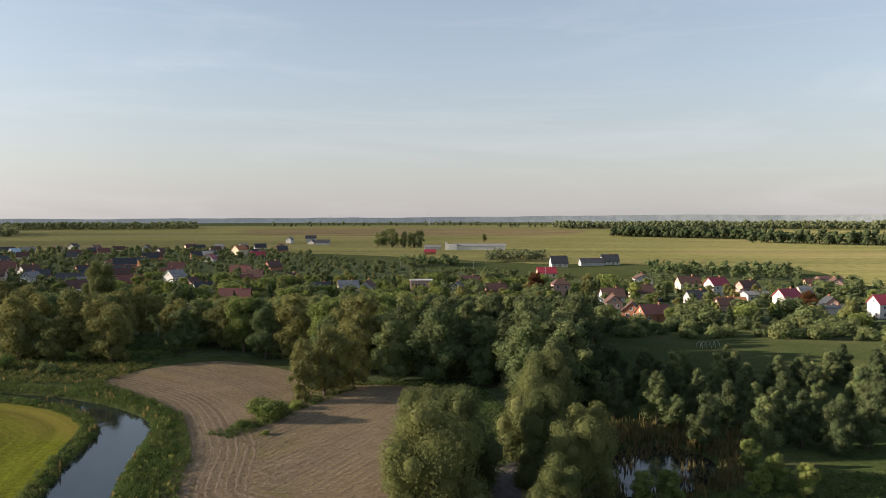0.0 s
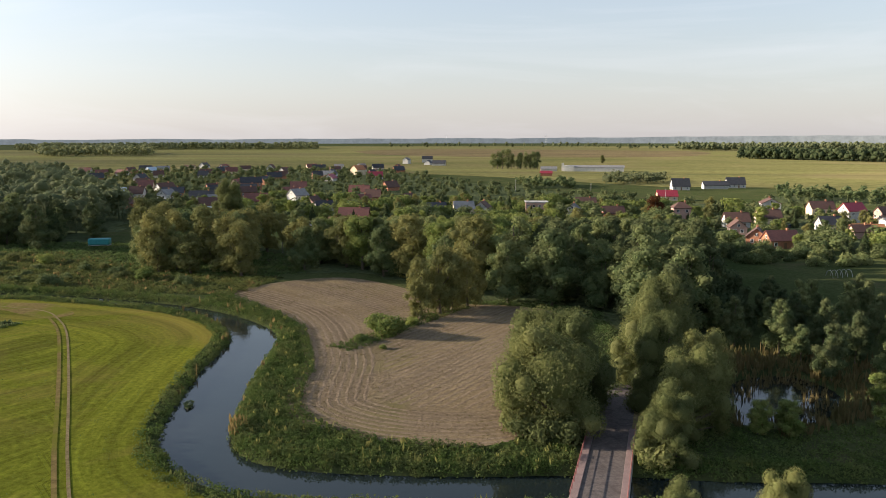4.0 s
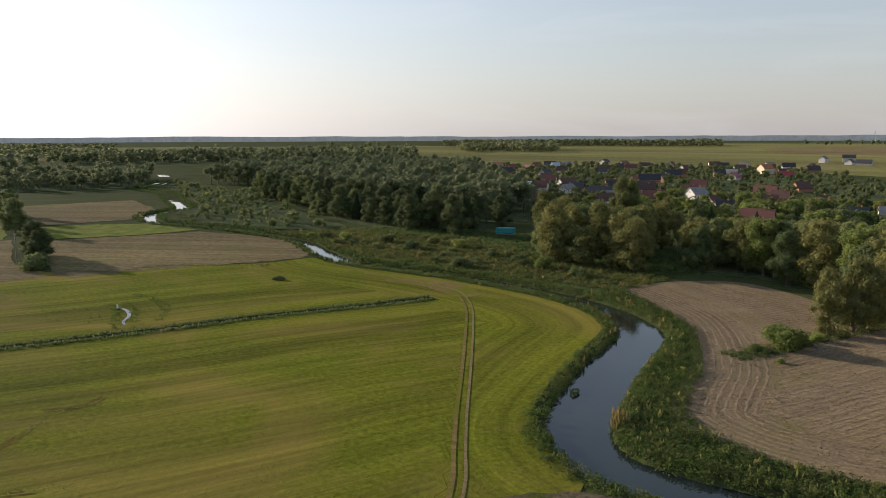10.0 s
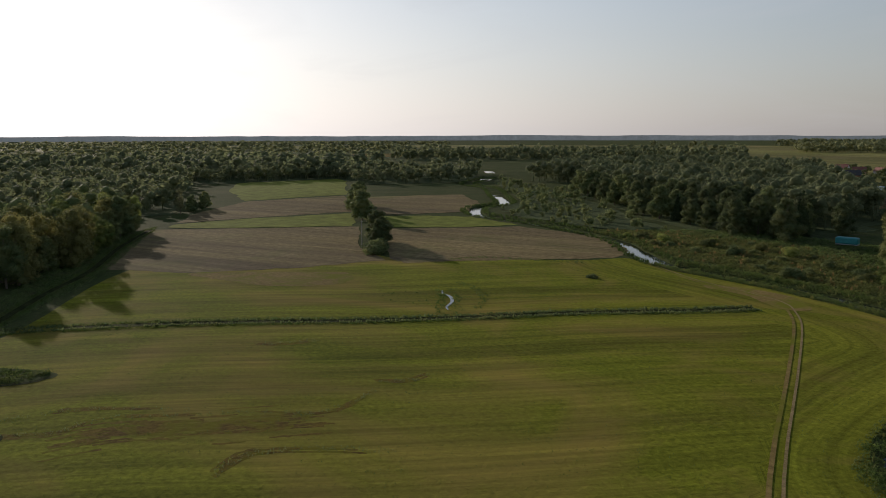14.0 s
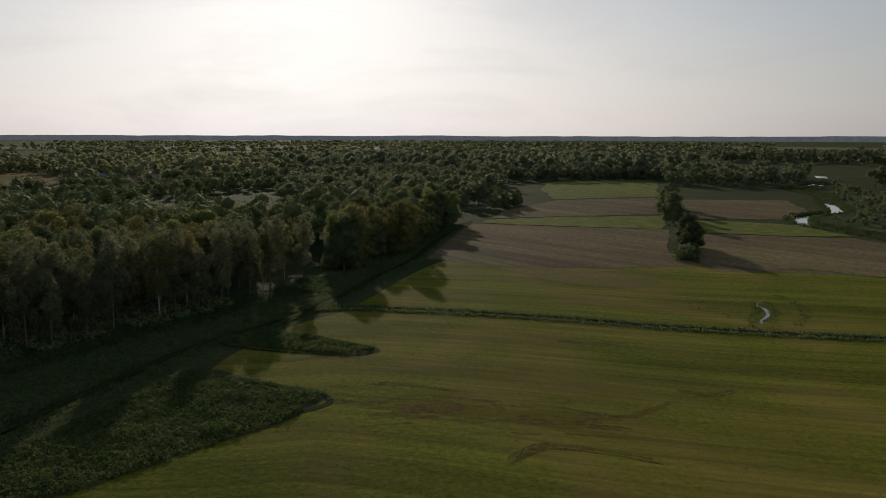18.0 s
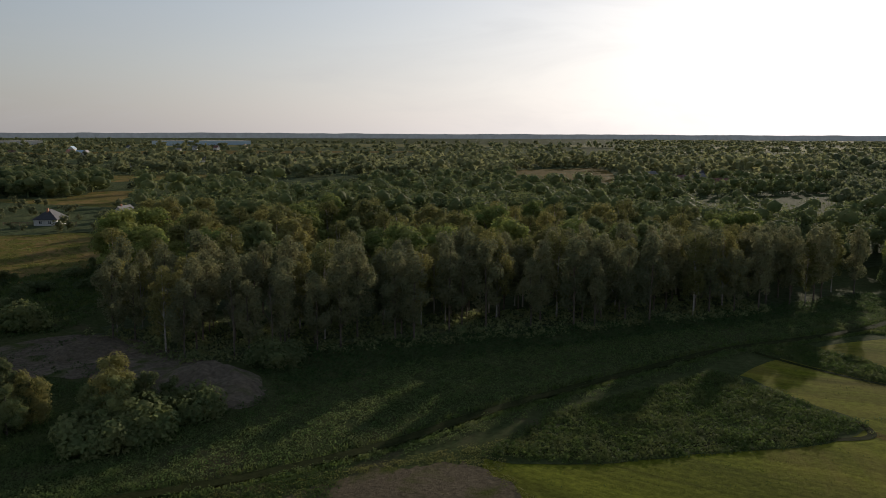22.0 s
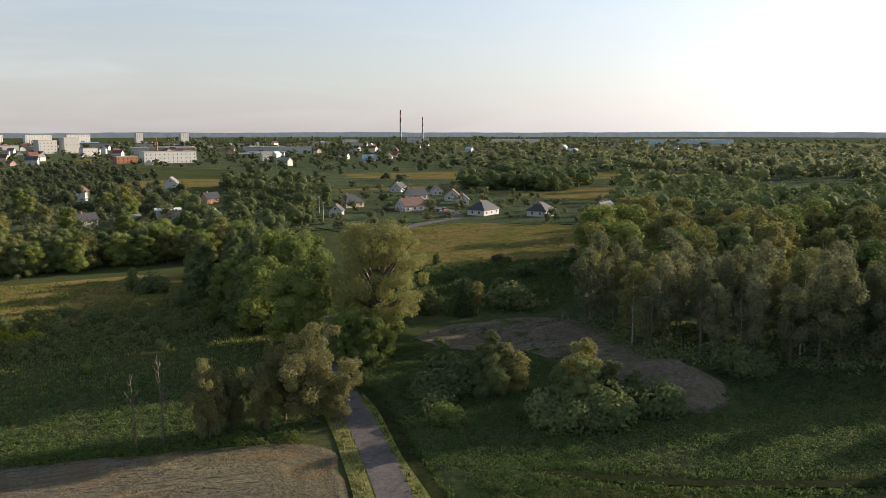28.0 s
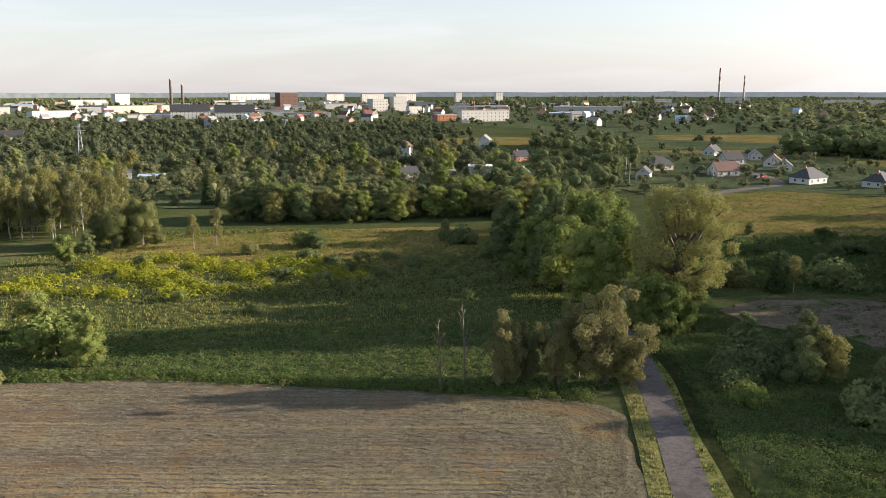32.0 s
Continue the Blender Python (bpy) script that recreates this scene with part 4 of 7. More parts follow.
breed("slim", "slim", 20, 4200, 0.36, "leaf_slim", "bark", 6, 0.12, 0.0, 5, 0.3)
breed("slim_light", "slim", 20, 4000, 0.34, "leaf_olive", "birch", 4, 0.12, 0.0, 6, 0.3)
breed("poplar", "poplar", 20, 3000, 0.5, "leaf_alder", "bark", 5, 0.2, 0.35, 7)
breed("spruce", "spruce", 12, 1500, 0.6, "leaf_dark", "bark", 3, 0.3, 0.6, 8)
breed("bush", "bush", 3, 1500, 0.25, "leaf_lime", "bark", 5, 0.1, 0.6, 9)
breed("bush_dark", "bush", 3, 1500, 0.25, "leaf_alder", "bark", 4, 0.1, 0.6, 10)
breed("bush_olive", "bush", 3, 1500, 0.25, "leaf_willow", "bark", 4, 0.1, 0.6, 11)
breed("spread", "spread", 23, 52000, 0.24, "leaf_light", "bark", 1, 0.2, 0.0, 12, 0.3)
breed("shaggy", "shaggy", 12, 17000, 0.2, "leaf_silver", "bark", 3, 0.25, 0.0, 14, 0.3)
breed("copper", "broad", 13, 3000, 0.5, "leaf_red", "bark", 1, 0.15, 0.55, 13)
TREE_TAGS = {"willow": ("willow_tree", "broad pale grey-green willow with drooping twigs", "willow"), "alder": ("alder_tree", "dark green leafy tree at the wood's edge", "tree"),
             "deep": ("river_alder", "deep green leafy alder in the river wood", "tree"), "fresh": ("leafy_tree", "fresh green broadleaf tree in full leaf", "tree"), "olive": ("oak_tree", "olive-brown oak in young leaf", "tree"),
             "slim": ("slim_tree", "tall slim dark tree with a bare pale trunk", "tree"), "slim_light": ("slim_tree", "tall slim olive tree with a bare pale trunk", "tree"),
             "poplar": ("poplar_tree", "tall rounded poplar in a row beyond the village", "tree"), "spruce": ("spruce_tree", "dark pointed spruce with dense needles", "tree"), "bush": ("bush", "rounded fresh green bush in leaf", "bush"),
             "bush_dark": ("bush", "dark green bush on rough grass", "bush"), "bush_olive": ("bush", "grey-green willow bush on rough ground", "bush"), "spread": ("large_tree", "large spreading light green tree beside the lane", "tree"),
             "shaggy": ("willow_tree", "shaggy silver-olive willow with bare branches", "willow"), "copper": ("copper_tree", "copper-red broadleaf tree among houses", "tree")}
prng = np.random.default_rng(77)


def plant(key, x, y, h=None, wide=1.0, group="", label=""):
    tm, cm, h0 = TREES[key][prng.integers(len(TREES[key]))]
    h = h or h0 * prng.uniform(0.8, 1.15)
    s = h / h0
    name, lab, cat = TREE_TAGS[key]
    z = float(ground_z(x, y)) - 0.05
    ob = thing(name, pose(x, y, z, 0, 0, prng.uniform(0, 360)) @ Matrix.Diagonal((s * wide, s * wide, s, 1)), label or lab, cat, group)
    child("trunk", tm, ob), child("crown", cm, ob)
    return ob


def scatter(poly, gap, rng, avoid=(), clear=8.5):
    """Places in a polygon about gap metres apart, kept clear of lines given as (line, distance)."""
    q = np.array(poly, float)
    lo, hi = q.min(0), q.max(0)
    xs, ys = np.arange(lo[0], hi[0], gap), np.arange(lo[1], hi[1], gap)
    X, Y = np.meshgrid(xs, ys)
    X = X + rng.uniform(-0.45, 0.45, X.shape) * gap
    Y = Y + rng.uniform(-0.45, 0.45, Y.shape) * gap
    X, Y = X.ravel(), Y.ravel()
    ok = inside(q, X, Y)
    for line, d in avoid:
        ok &= far_from(line, X, Y) > d
    for c in CLEARINGS:
        ok &= ~inside(c, X, Y)
    for hx, hy in HOUSES:
        ok &= np.hypot(X - hx, Y - hy) > max(clear, gap * 0.4)
        near = 1 - 15 / math.hypot(hx, hy)
        ok &= np.hypot(X - hx * near, Y - hy * near) > clear - 4.5
    return np.stack([X[ok], Y[ok]], 1)


def wood(name, poly, gap, h, leaf, label, seed, sprays=70, size=1.3, slim=False, avoid=(), h_var=0.25, wide=1.3, low=False, clear=8.5, floor=True):
    """A wood too large to count: crowns with their sprays and trunks in one mesh, on a dark floor."""
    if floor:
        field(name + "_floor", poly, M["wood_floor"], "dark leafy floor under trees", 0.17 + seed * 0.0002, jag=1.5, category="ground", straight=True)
    rng = np.random.default_rng(seed)
    pts = scatter(poly, gap, rng, avoid, clear)
    temp = []
    lump = np.random.default_rng(9)
    for k in range(6):
        r2 = np.random.default_rng(seed * 31 + k)
        w = 0.16 if slim else 0.34
        bl = []
        for _ in range(7 if not slim else 4):
            a, t = r2.uniform(0, 2 * math.pi), r2.random()
            rr = w * 0.6 * math.sqrt(r2.random())
            s = r2.uniform(0.11, 0.18) * (0.7 if slim else 1.2 if low else 1)
            bl.append(((rr * math.cos(a), rr * math.sin(a), (0.2 if low else 0.3) + (0.5 if low else 0.53) * t), (s, s, s * (1.15 if low else 1.5 if slim else 1.1))))
        v, f = joined([leaves(r2, bl, int(sprays * 1.25), size * 0.72 / h, 0.1, 0.7, 0.6)] + [(ICO1_V * np.array(r) * 0.78 * lump.uniform(0.7, 1.15, (len(ICO1_V), 1)) + np.array(c), ICO1_F) for c, r in bl[:5]]
                      + [tube([(0, 0, -0.02), (0, 0, 0.5)], [0.02, 0.012], 4)])
        temp.append((v, f))
    vs, fs, n = [], [], 0
    for x, y in pts:
        v, f = temp[rng.integers(6)]
        v = v * (wide, wide, 1.0)
        a, s = rng.uniform(0, 2 * math.pi), h * rng.uniform(1 - h_var, 1 + h_var)
        ca, sa = math.cos(a) * s, math.sin(a) * s
        wv = np.stack([v[:, 0] * ca - v[:, 1] * sa + x, v[:, 0] * sa + v[:, 1] * ca + y, v[:, 2] * s], 1)
        vs.append(wv), fs.append(f + n)
        n += len(v)
    if not vs:
        return None
    ob = new(name, tri_mesh(name, np.vstack(vs), np.vstack(fs), M[leaf]))
    return tagged(ob, label, "wood", kind="stuff")



# ---- houses ----
def gable_walls(w, d, h, rh):
    bm = bmesh.new()
    v = [bm.verts.new(p) for p in [(-w / 2, -d / 2, -0.3), (w / 2, -d / 2, -0.3), (w / 2, d / 2, -0.3), (-w / 2, d / 2, -0.3), (-w / 2, -d / 2, h), (w / 2, -d / 2, h), (w / 2, d / 2, h), (-w / 2, d / 2, h), (-w / 2, 0, h + rh), (w / 2, 0, h + rh)]]
    for f in [(3, 2, 1, 0), (0, 1, 5, 4), (2, 3, 7, 6), (1, 2, 6, 9, 5), (3, 0, 4, 8, 7), (4, 5, 9, 8), (6, 7, 8, 9)]:
        bm.faces.new([v[i] for i in f])
    return bm


def roof_bm(w, d, h, rh, hip, over=0.45, thick=0.22):
    bm = bmesh.new()
    W, D, e = w / 2 + over, d / 2 + over, rh * over / (d / 2)
    inset = min(d / 2, w * 0.42) if hip else 0.0
    base = [(-W, -D, h - e), (W, -D, h - e), (W, D, h - e), (-W, D, h - e), (-W + inset, 0, h + rh), (W - inset, 0, h + rh)]
    lo = [bm.verts.new((x, y, z + 0.03)) for x, y, z in base]
    hi = [bm.verts.new((x, y, z + 0.03 + thick)) for x, y, z in base]
    for f in [(0, 1, 5, 4), (2, 3, 4, 5), (1, 2, 5), (3, 0, 4)]:
        if len(f) == 3 and not hip:
            continue
        bm.faces.new([hi[i] for i in f]), bm.faces.new([lo[i] for i in reversed(f)])
    for a, b in [(0, 1), (1, 2), (2, 3), (3, 0)] if hip else [(0, 1), (2, 3), (1, 5), (5, 2), (3, 4), (4, 0)]:
        bm.faces.new([lo[a], lo[b], hi[b], hi[a]])
    return bm


WIN = {}


def window_meshes(w, h):
    key = (w, h)
    if key not in WIN:
        v, f = [], []
        for x0, z0, x1, z1 in [(-w / 2, 0, w / 2, 0.09), (-w / 2, h - 0.09, w / 2, h), (-w / 2, 0.09, -w / 2 + 0.09, h - 0.09), (w / 2 - 0.09, 0.09, w / 2, h - 0.09), (-0.035, 0.09, 0.035, h - 0.09)]:
            n = len(v)
            v += [(x, y, z) for y in (-0.06, 0.05) for x, z in ((x0, z0), (x1, z0), (x1, z1), (x0, z1))]
            f += [(n, n + 1, n + 2, n + 3), (n, n + 4, n + 5, n + 1), (n + 1, n + 5, n + 6, n + 2), (n + 2, n + 6, n + 7, n + 3), (n + 3, n + 7, n + 4, n)]
        WIN[key] = (mesh_of("window", v, f, M["frame_white"]), mesh_of("pane", [(-w / 2, -0.02, 0), (w / 2, -0.02, 0), (w / 2, -0.02, h), (-w / 2, -0.02, h)], [(0, 1, 2, 3)], M["glass"]))
    return WIN[key]


def add_window(house_ob, x, y, z, turn, w=1.2, h=1.3):
    fm, pm = window_meshes(w, h)
    ob = child("window", fm, house_ob, pose(x, y, z, 0, 0, turn))
    child("pane", pm, ob)


COLOUR = {"plaster": "white", "cream": "cream", "pink": "pinkish", "brick": "orange brick", "grey_wall": "grey", "roof_red": "red tiled", "roof_crimson": "crimson", "roof_brown": "brown tiled",
          "roof_dark": "dark", "roof_grey": "grey", "roof_orange": "orange tiled", "roof_blue": "pale blue sheet"}


HOUSES = []


def house(x, y, turn, w, d, wall, roof, floors=1, hip=False, detail=2, group="village houses", name="house", rise=0.0, what="house"):
    """A house: walls, roof, chimney, windows and a door. turn: degrees of its ridge against east."""
    HOUSES.append((x, y))
    if group in ("new houses by the pasture", "village houses"):
        k = 0.82 if group == "new houses by the pasture" else 0.87
        w, d, rise = w * k, d * k, rise * k
    h = 2.65 * floors + 0.25
    rh = rise or d * (0.33 if hip else 0.42)
    lab = "%s %s with a %s %s roof" % (COLOUR[wall], what, COLOUR[roof], "hipped" if hip else "gabled")
    ob = thing(name, pose(x, y, float(ground_z(x, y)), 0, 0, turn), lab, "building" if what != "house" else "house", group)
    if hip:
        part("wall", box_bm(-w / 2, -d / 2, -0.3, w / 2, d / 2, h), M[wall], ob)
    else:
        part("wall", gable_walls(w, d, h, rh), M[wall], ob)
    part("roof", roof_bm(w, d, h, rh, hip), M[roof], ob)
    if detail:
        part("chimney", box_bm(w * 0.18, -0.35, h + rh * 0.6, w * 0.18 + 0.7, 0.35, h + rh + 0.9, 0.04), M["brick"], ob)
    if detail > 1:
        n = max(2, int(w / 3.2))
        for fl in range(floors):
            for k in range(n):
                px = -w / 2 + (k + 0.5) * w / n
                for s, tr in ((-1, 0), (1, 180)):
                    if fl == 0 and k == n // 2 and s == -1:
                        continue
                    add_window(ob, px, s * (d / 2 + 0.03), 0.85 + 2.6 * fl, tr)
        k = n // 2
        part("door", box_bm(-w / 2 + (k + 0.5) * w / n - 0.5, -d / 2 - 0.05, 0.0, -w / 2 + (k + 0.5) * w / n + 0.5, -d / 2 + 0.05, 2.1, 0.02), M["door_wood"], ob)
        for s, tr in ((-1, -90), (1, 90)):
            add_window(ob, s * (w / 2 + 0.03), -d * 0.2, 0.9, tr)
            add_window(ob, s * (w / 2 + 0.03), d * 0.2, 0.9, tr)
            if not hip:
                add_window(ob, s * (w / 2 + 0.03), 0, h + 0.3, tr, 1.0, 1.1)
    return ob


H = house
# the village
H(-492, 782, 10, 14, 10, "plaster", "roof_red", detail=1); H(-447, 738, 30, 13, 9, "pink", "roof_red", detail=1); H(-428, 743, -10, 14, 9, "plaster", "roof_red", detail=1)
H(-434, 812, 60, 11, 9, "plaster", "roof_blue", detail=1); H(-436, 843, 20, 14, 9, "cream", "roof_grey", detail=1); H(-423, 880, 0, 14, 9, "cream", "roof_brown", detail=1)
H(-438, 951, 80, 13, 10, "plaster", "roof_dark", detail=1); H(-392, 905, 70, 13, 9, "plaster", "roof_red", detail=1); H(-349, 864, 20, 13, 9, "cream", "roof_brown", detail=1)
H(-321, 587, 15, 12, 9, "brick", "roof_brown"); H(-295, 498, 25, 20, 11, "plaster", "roof_blue", rise=2.0, detail=0, name="barn", what="barn")
H(-246, 487, 20, 15, 9, "brick", "roof_dark"); H(-242, 470, 80, 12, 8, "plaster", "roof_grey"); H(-211, 455, 15, 18, 9, "grey_wall", "roof_dark", detail=1, name="barn", what="barn")
H(-178, 401, 20, 22, 10, "brick", "roof_brown", name="barn", what="barn"); H(-159, 361, 20, 13, 7, "pink", "roof_crimson", rise=2.0, detail=1, name="shed", what="shed"); H(-165, 372, 20, 12, 7, "grey_wall", "roof_blue", rise=1.6, detail=1, name="shed", what="shed")
H(-222, 559, 25, 17, 10, "brick", "roof_dark", 2); H(-200, 497, 30, 12, 9, "brick", "roof_brown"); H(-173, 503, 20, 11, 8, "cream", "roof_red"); H(-147, 439, 60, 11, 9, "plaster", "roof_grey", 2)
H(-134, 426, 70, 9, 8, "pink", "roof_brown"); H(-91, 350, 8, 15, 10, "brick", "roof_red"); H(-96, 334, 10, 9, 5, "brick", "roof_red", detail=1, rise=1.2, name="shed", what="shed"); H(-86, 333, 8, 7, 5, "brick", "roof_orange", detail=1, rise=1.2, name="shed", what="shed")
H(-110, 439, 20, 12, 9, "brick", "roof_red"); H(-274, 897, 20, 17, 10, "plaster", "roof_dark", detail=1); H(-219, 743, 10, 14, 9, "pink", "roof_grey", detail=1); H(-243, 856, 30, 13, 9, "cream", "roof_brown", detail=1)
H(-196, 676, 80, 11, 9, "plaster", "roof_crimson", detail=1); H(-202, 795, 60, 14, 11, "cream", "roof_orange", 2, detail=1); H(-167, 721, 15, 15, 10, "plaster", "roof_crimson", detail=1); H(-87, 460, 60, 8, 7, "pink", "roof_brown")
H(-216, 1131, 80, 14, 9, "plaster", "roof_grey", 2, detail=1); H(-196, 1190, 10, 18, 11, "plaster", "roof_dark", 2, detail=1); H(-160, 1070, 0, 20, 11, "plaster", "roof_dark", detail=1); H(-178, 1090, 80, 14, 10, "plaster", "roof_dark", detail=1)
H(-47, 396, 15, 11, 9, "cream", "roof_grey"); H(-38, 402, 80, 9, 8, "grey_wall", "roof_brown"); H(7, 398, 80, 8, 7, "plaster", "roof_dark"); H(14, 434, 5, 12, 8, "pink", "roof_brown"); H(25, 382, 10, 11, 8, "brick", "roof_brown")
H(86, 597, 5, 14, 11, "plaster", "roof_dark", rise=6.0); H(64, 496, 5, 13, 9, "cream", "roof_crimson"); H(113, 612, 5, 20, 9, "grey_wall", "roof_dark", rise=3.0, detail=1, name="barn", what="barn"); H(130, 626, 5, 15, 10, "plaster", "roof_dark", rise=5.5)
H(56, 383, 5, 9, 8, "pink", "roof_brown", 2, True); H(-13, 791, 5, 13, 8, "brick", "roof_crimson", rise=2.5, detail=0, name="barn", what="barn"); H(-12, 905, 5, 20, 9, "plaster", "roof_grey", rise=2.5, detail=1, name="barn", what="barn")
H(103, 414, 85, 11, 10, "plaster", "roof_brown", 2, rise=2.5); H(119, 389, 8, 12, 8, "cream", "roof_brown", 2); H(129, 378, 20, 10, 8.5, "plaster", "roof_crimson", 2); H(139, 356, 5, 12, 9, "plaster", "roof_grey", rise=1.5)
H(138, 321, 20, 9.5, 8, "plaster", "roof_crimson", 2); H(151, 312, 75, 12, 9, "pink", "roof_dark"); H(163, 296, 10, 9.5, 8, "plaster", "roof_crimson", 2); H(76, 289, 15, 12, 8, "brick", "roof_red"); H(70, 297, 75, 9, 8, "brick", "roof_brown")
H(119, 335, 0, 16, 6, "brick", "roof_orange", rise=1.0, detail=1, name="shed", what="shed"); H(109, 344, 10, 10, 8, "grey_wall", "roof_dark"); H(165, 363, 10, 10, 8, "cream", "roof_grey"); H(74, 351, 5, 11, 9, "plaster", "roof_brown"); H(91, 368, 5, 11, 9, "cream", "roof_brown")
H(214, 444, 5, 15, 7, "grey_wall", "roof_brown", rise=1.5, detail=1, name="shed", what="shed"); H(185, 400, 10, 11, 9, "cream", "roof_red"); H(150, 395, 20, 11, 8, "pink", "roof_brown"); H(112, 318, 10, 8, 6, "pink", "roof_brown", detail=1)
H(148, 303, 5, 10, 5, "plaster", "roof_grey", rise=1.0, detail=1, name="shed", what="shed"); H(-60, 392, 20, 10, 8, "grey_wall", "roof_dark"); H(-120, 400, 30, 10, 7, "grey_wall", "roof_dark", detail=1); H(-190, 430, 20, 14, 8, "grey_wall", "roof_grey", detail=1)
# new houses in the south
S = "new houses by the pasture"
H(-153, -373, 10, 13, 10, "cream", "roof_dark", 1, True, group=S, rise=4.2); H(-131, -336, 60, 9, 7, "plaster", "roof_dark", group=S); H(-171, -343, 10, 14, 10, "plaster", "roof_brown", 1, group=S); H(-180, -352, 80, 10, 8, "plaster", "roof_dark", group=S)
H(-218, -453, 40, 11, 9, "plaster", "roof_dark", group=S); H(-202, -398, 10, 13, 10, "grey_wall", "roof_dark", group=S); H(-227, -419, 70, 9, 8, "plaster", "roof_grey", group=S); H(-217, -383, 60, 13, 10, "plaster", "roof_brown", group=S)
H(-209, -358, 60, 11, 8, "plaster", "roof_dark", group=S); H(-192, -310, 25, 15, 11, "plaster", "roof_dark", 1, True, group=S, rise=4.4); H(-212, -293, 30, 13, 11, "plaster", "roof_dark", 1, True, group=S, rise=4.0); H(-240, -283, 20, 12, 9, "grey_wall", "roof_dark", group=S)
H(-78, -341, 70, 8, 7, "plaster", "roof_grey", group=S); H(-96, -533, 70, 12, 9, "plaster", "roof_grey", 2, group=S); H(-97, -431, 20, 10, 8, "brick", "roof_dark", group=S); H(-38, -474, 70, 10, 8, "plaster", "roof_brown", 2, group=S)
H(-29, -348, 20, 9, 7, "grey_wall", "roof_dark", group=S); H(79, -350, 5, 12, 7, "plaster", "roof_blue", rise=0.8, detail=1, group=S, name="shed", what="shed"); H(95, -366, 10, 9, 7, "plaster", "roof_grey", group=S, rise=1.2); H(-45, -352, 5, 12, 6, "pink", "roof_grey", rise=0.8, detail=1, group=S, name="shed", what="shed")
H(237, -623, 20, 17, 12, "plaster", "roof_dark", 2, group=S, detail=1); H(250, -640, 70, 14, 10, "cream", "roof_dark", 2, group=S, detail=1)

# ---- the bridge ----
BX0, BY0, BX1, BY1 = 4.6, 80.5, 7.5, 103.0
blen = math.hypot(BX1 - BX0, BY1 - BY0)
bridge = thing("bridge", pose((BX0 + BX1) / 2, (BY0 + BY1) / 2, 0.1, 0, 0, math.degrees(math.atan2(BY1 - BY0, BX1 - BX0))), "narrow concrete road bridge with rust-red railings over the river", "bridge")
part("deck", box_bm(-blen / 2, -3.1, -0.35, blen / 2, 3.1, 0.12, 0.03), M["concrete"], bridge)
part("roadway", box_bm(-blen / 2 + 0.02, -2.15, 0.12, blen / 2 - 0.02, 2.15, 0.16), M["asphalt"], bridge, "brown-grey worn road surface")
for s in (-1, 1):
    part("kerb", box_bm(-blen / 2, s * 2.6 - 0.42, 0.12, blen / 2, s * 2.6 + 0.42, 0.27, 0.02), M["kerb"], bridge, "pinkish raised kerb")
    rail = part("railing", box_bm(-blen / 2, s * 2.95 - 0.045, 0.98, blen / 2, s * 2.95 + 0.045, 1.05, 0.02), M["rail_red"], bridge, "rust-red painted railing")
    for z in (0.62,):
        part("bar", box_bm(-blen / 2, s * 2.95 - 0.02, z, blen / 2, s * 2.95 + 0.02, z + 0.045), M["rail_red"], rail)
    for k in range(12):
        x = -blen / 2 + 0.4 + k * (blen - 0.8) / 11
        part("post", box_bm(x - 0.04, s * 2.95 - 0.04, 0.27, x + 0.04, s * 2.95 + 0.04, 0.98), M["rail_red"], rail)
for x in (-blen / 2 + 0.8, blen / 2 - 0.8):
    part("abutment", box_bm(x - 0.8, -3.0, -3.0, x + 0.8, 3.0, -0.35, 0.04), M["concrete"], bridge)
part("pier", box_bm(-0.4, -2.6, -3.2, 0.4, 2.6, -0.35, 0.08), M["concrete"], bridge)
field("bridge_apron", [(1, 103), (3, 109), (8, 112), (13, 108), (12, 104), (7, 103)], M["sand"], "reddish trampled earth at the bridge's end", 0.14, 4, 0.3, "ground")

# ---- the town in the south ----
def slab(az, d, w, dep, h, wall, label, floors=0, cols=0, turn=None, roof=None, roof_h=0.0, name="apartment_block", category="building"):
    """A far block: body, parapet or pitched roof, rows of windows."""
    x, y = polar(az, d)
    turn = (0 if roof else 24) if turn is None else turn
    HOUSES.append((x, y))
    ob = thing(name, pose(x, y, 0, 0, 0, az + turn), label, category, "town buildings")
    part("wall", box_bm(-w / 2, -dep / 2, -0.5, w / 2, dep / 2, h), M[wall], ob)
    if roof:
        part("roof", roof_bm(w, dep, h, roof_h, False, 0.8, 0.4), M[roof], ob)
        part("gable", gable_walls(w - 0.4, dep - 0.2, h, roof_h - 0.2), M[wall], ob)
    else:
        part("parapet", box_bm(-w / 2 - 0.3, -dep / 2 - 0.3, h, w / 2 + 0.3, dep / 2 + 0.3, h + 0.7), M["concrete"], ob)
    ww = w / cols * 0.17 if cols else 0
    if cols:
        me = mesh_of("window", [(-ww / 2, 0, 0), (ww / 2, 0, 0), (ww / 2, 0, 1.5), (-ww / 2, 0, 1.5), (-ww / 2, 0.12, 0), (ww / 2, 0.12, 0), (ww / 2, 0.12, 1.5), (-ww / 2, 0.12, 1.5)],
                     [(3, 2, 1, 0), (7, 6, 5, 4)[::-1], (0, 1, 5, 4), (2, 3, 7, 6), (1, 2, 6, 5), (3, 0, 4, 7)], M["glass"])
        for fl in range(floors):
            for k in range(cols):
                child("window", me, ob, pose(-w / 2 + (k + 0.5) * w / cols, -dep / 2 - 0.1, 1.2 + fl * (h - 1) / floors))
    return ob


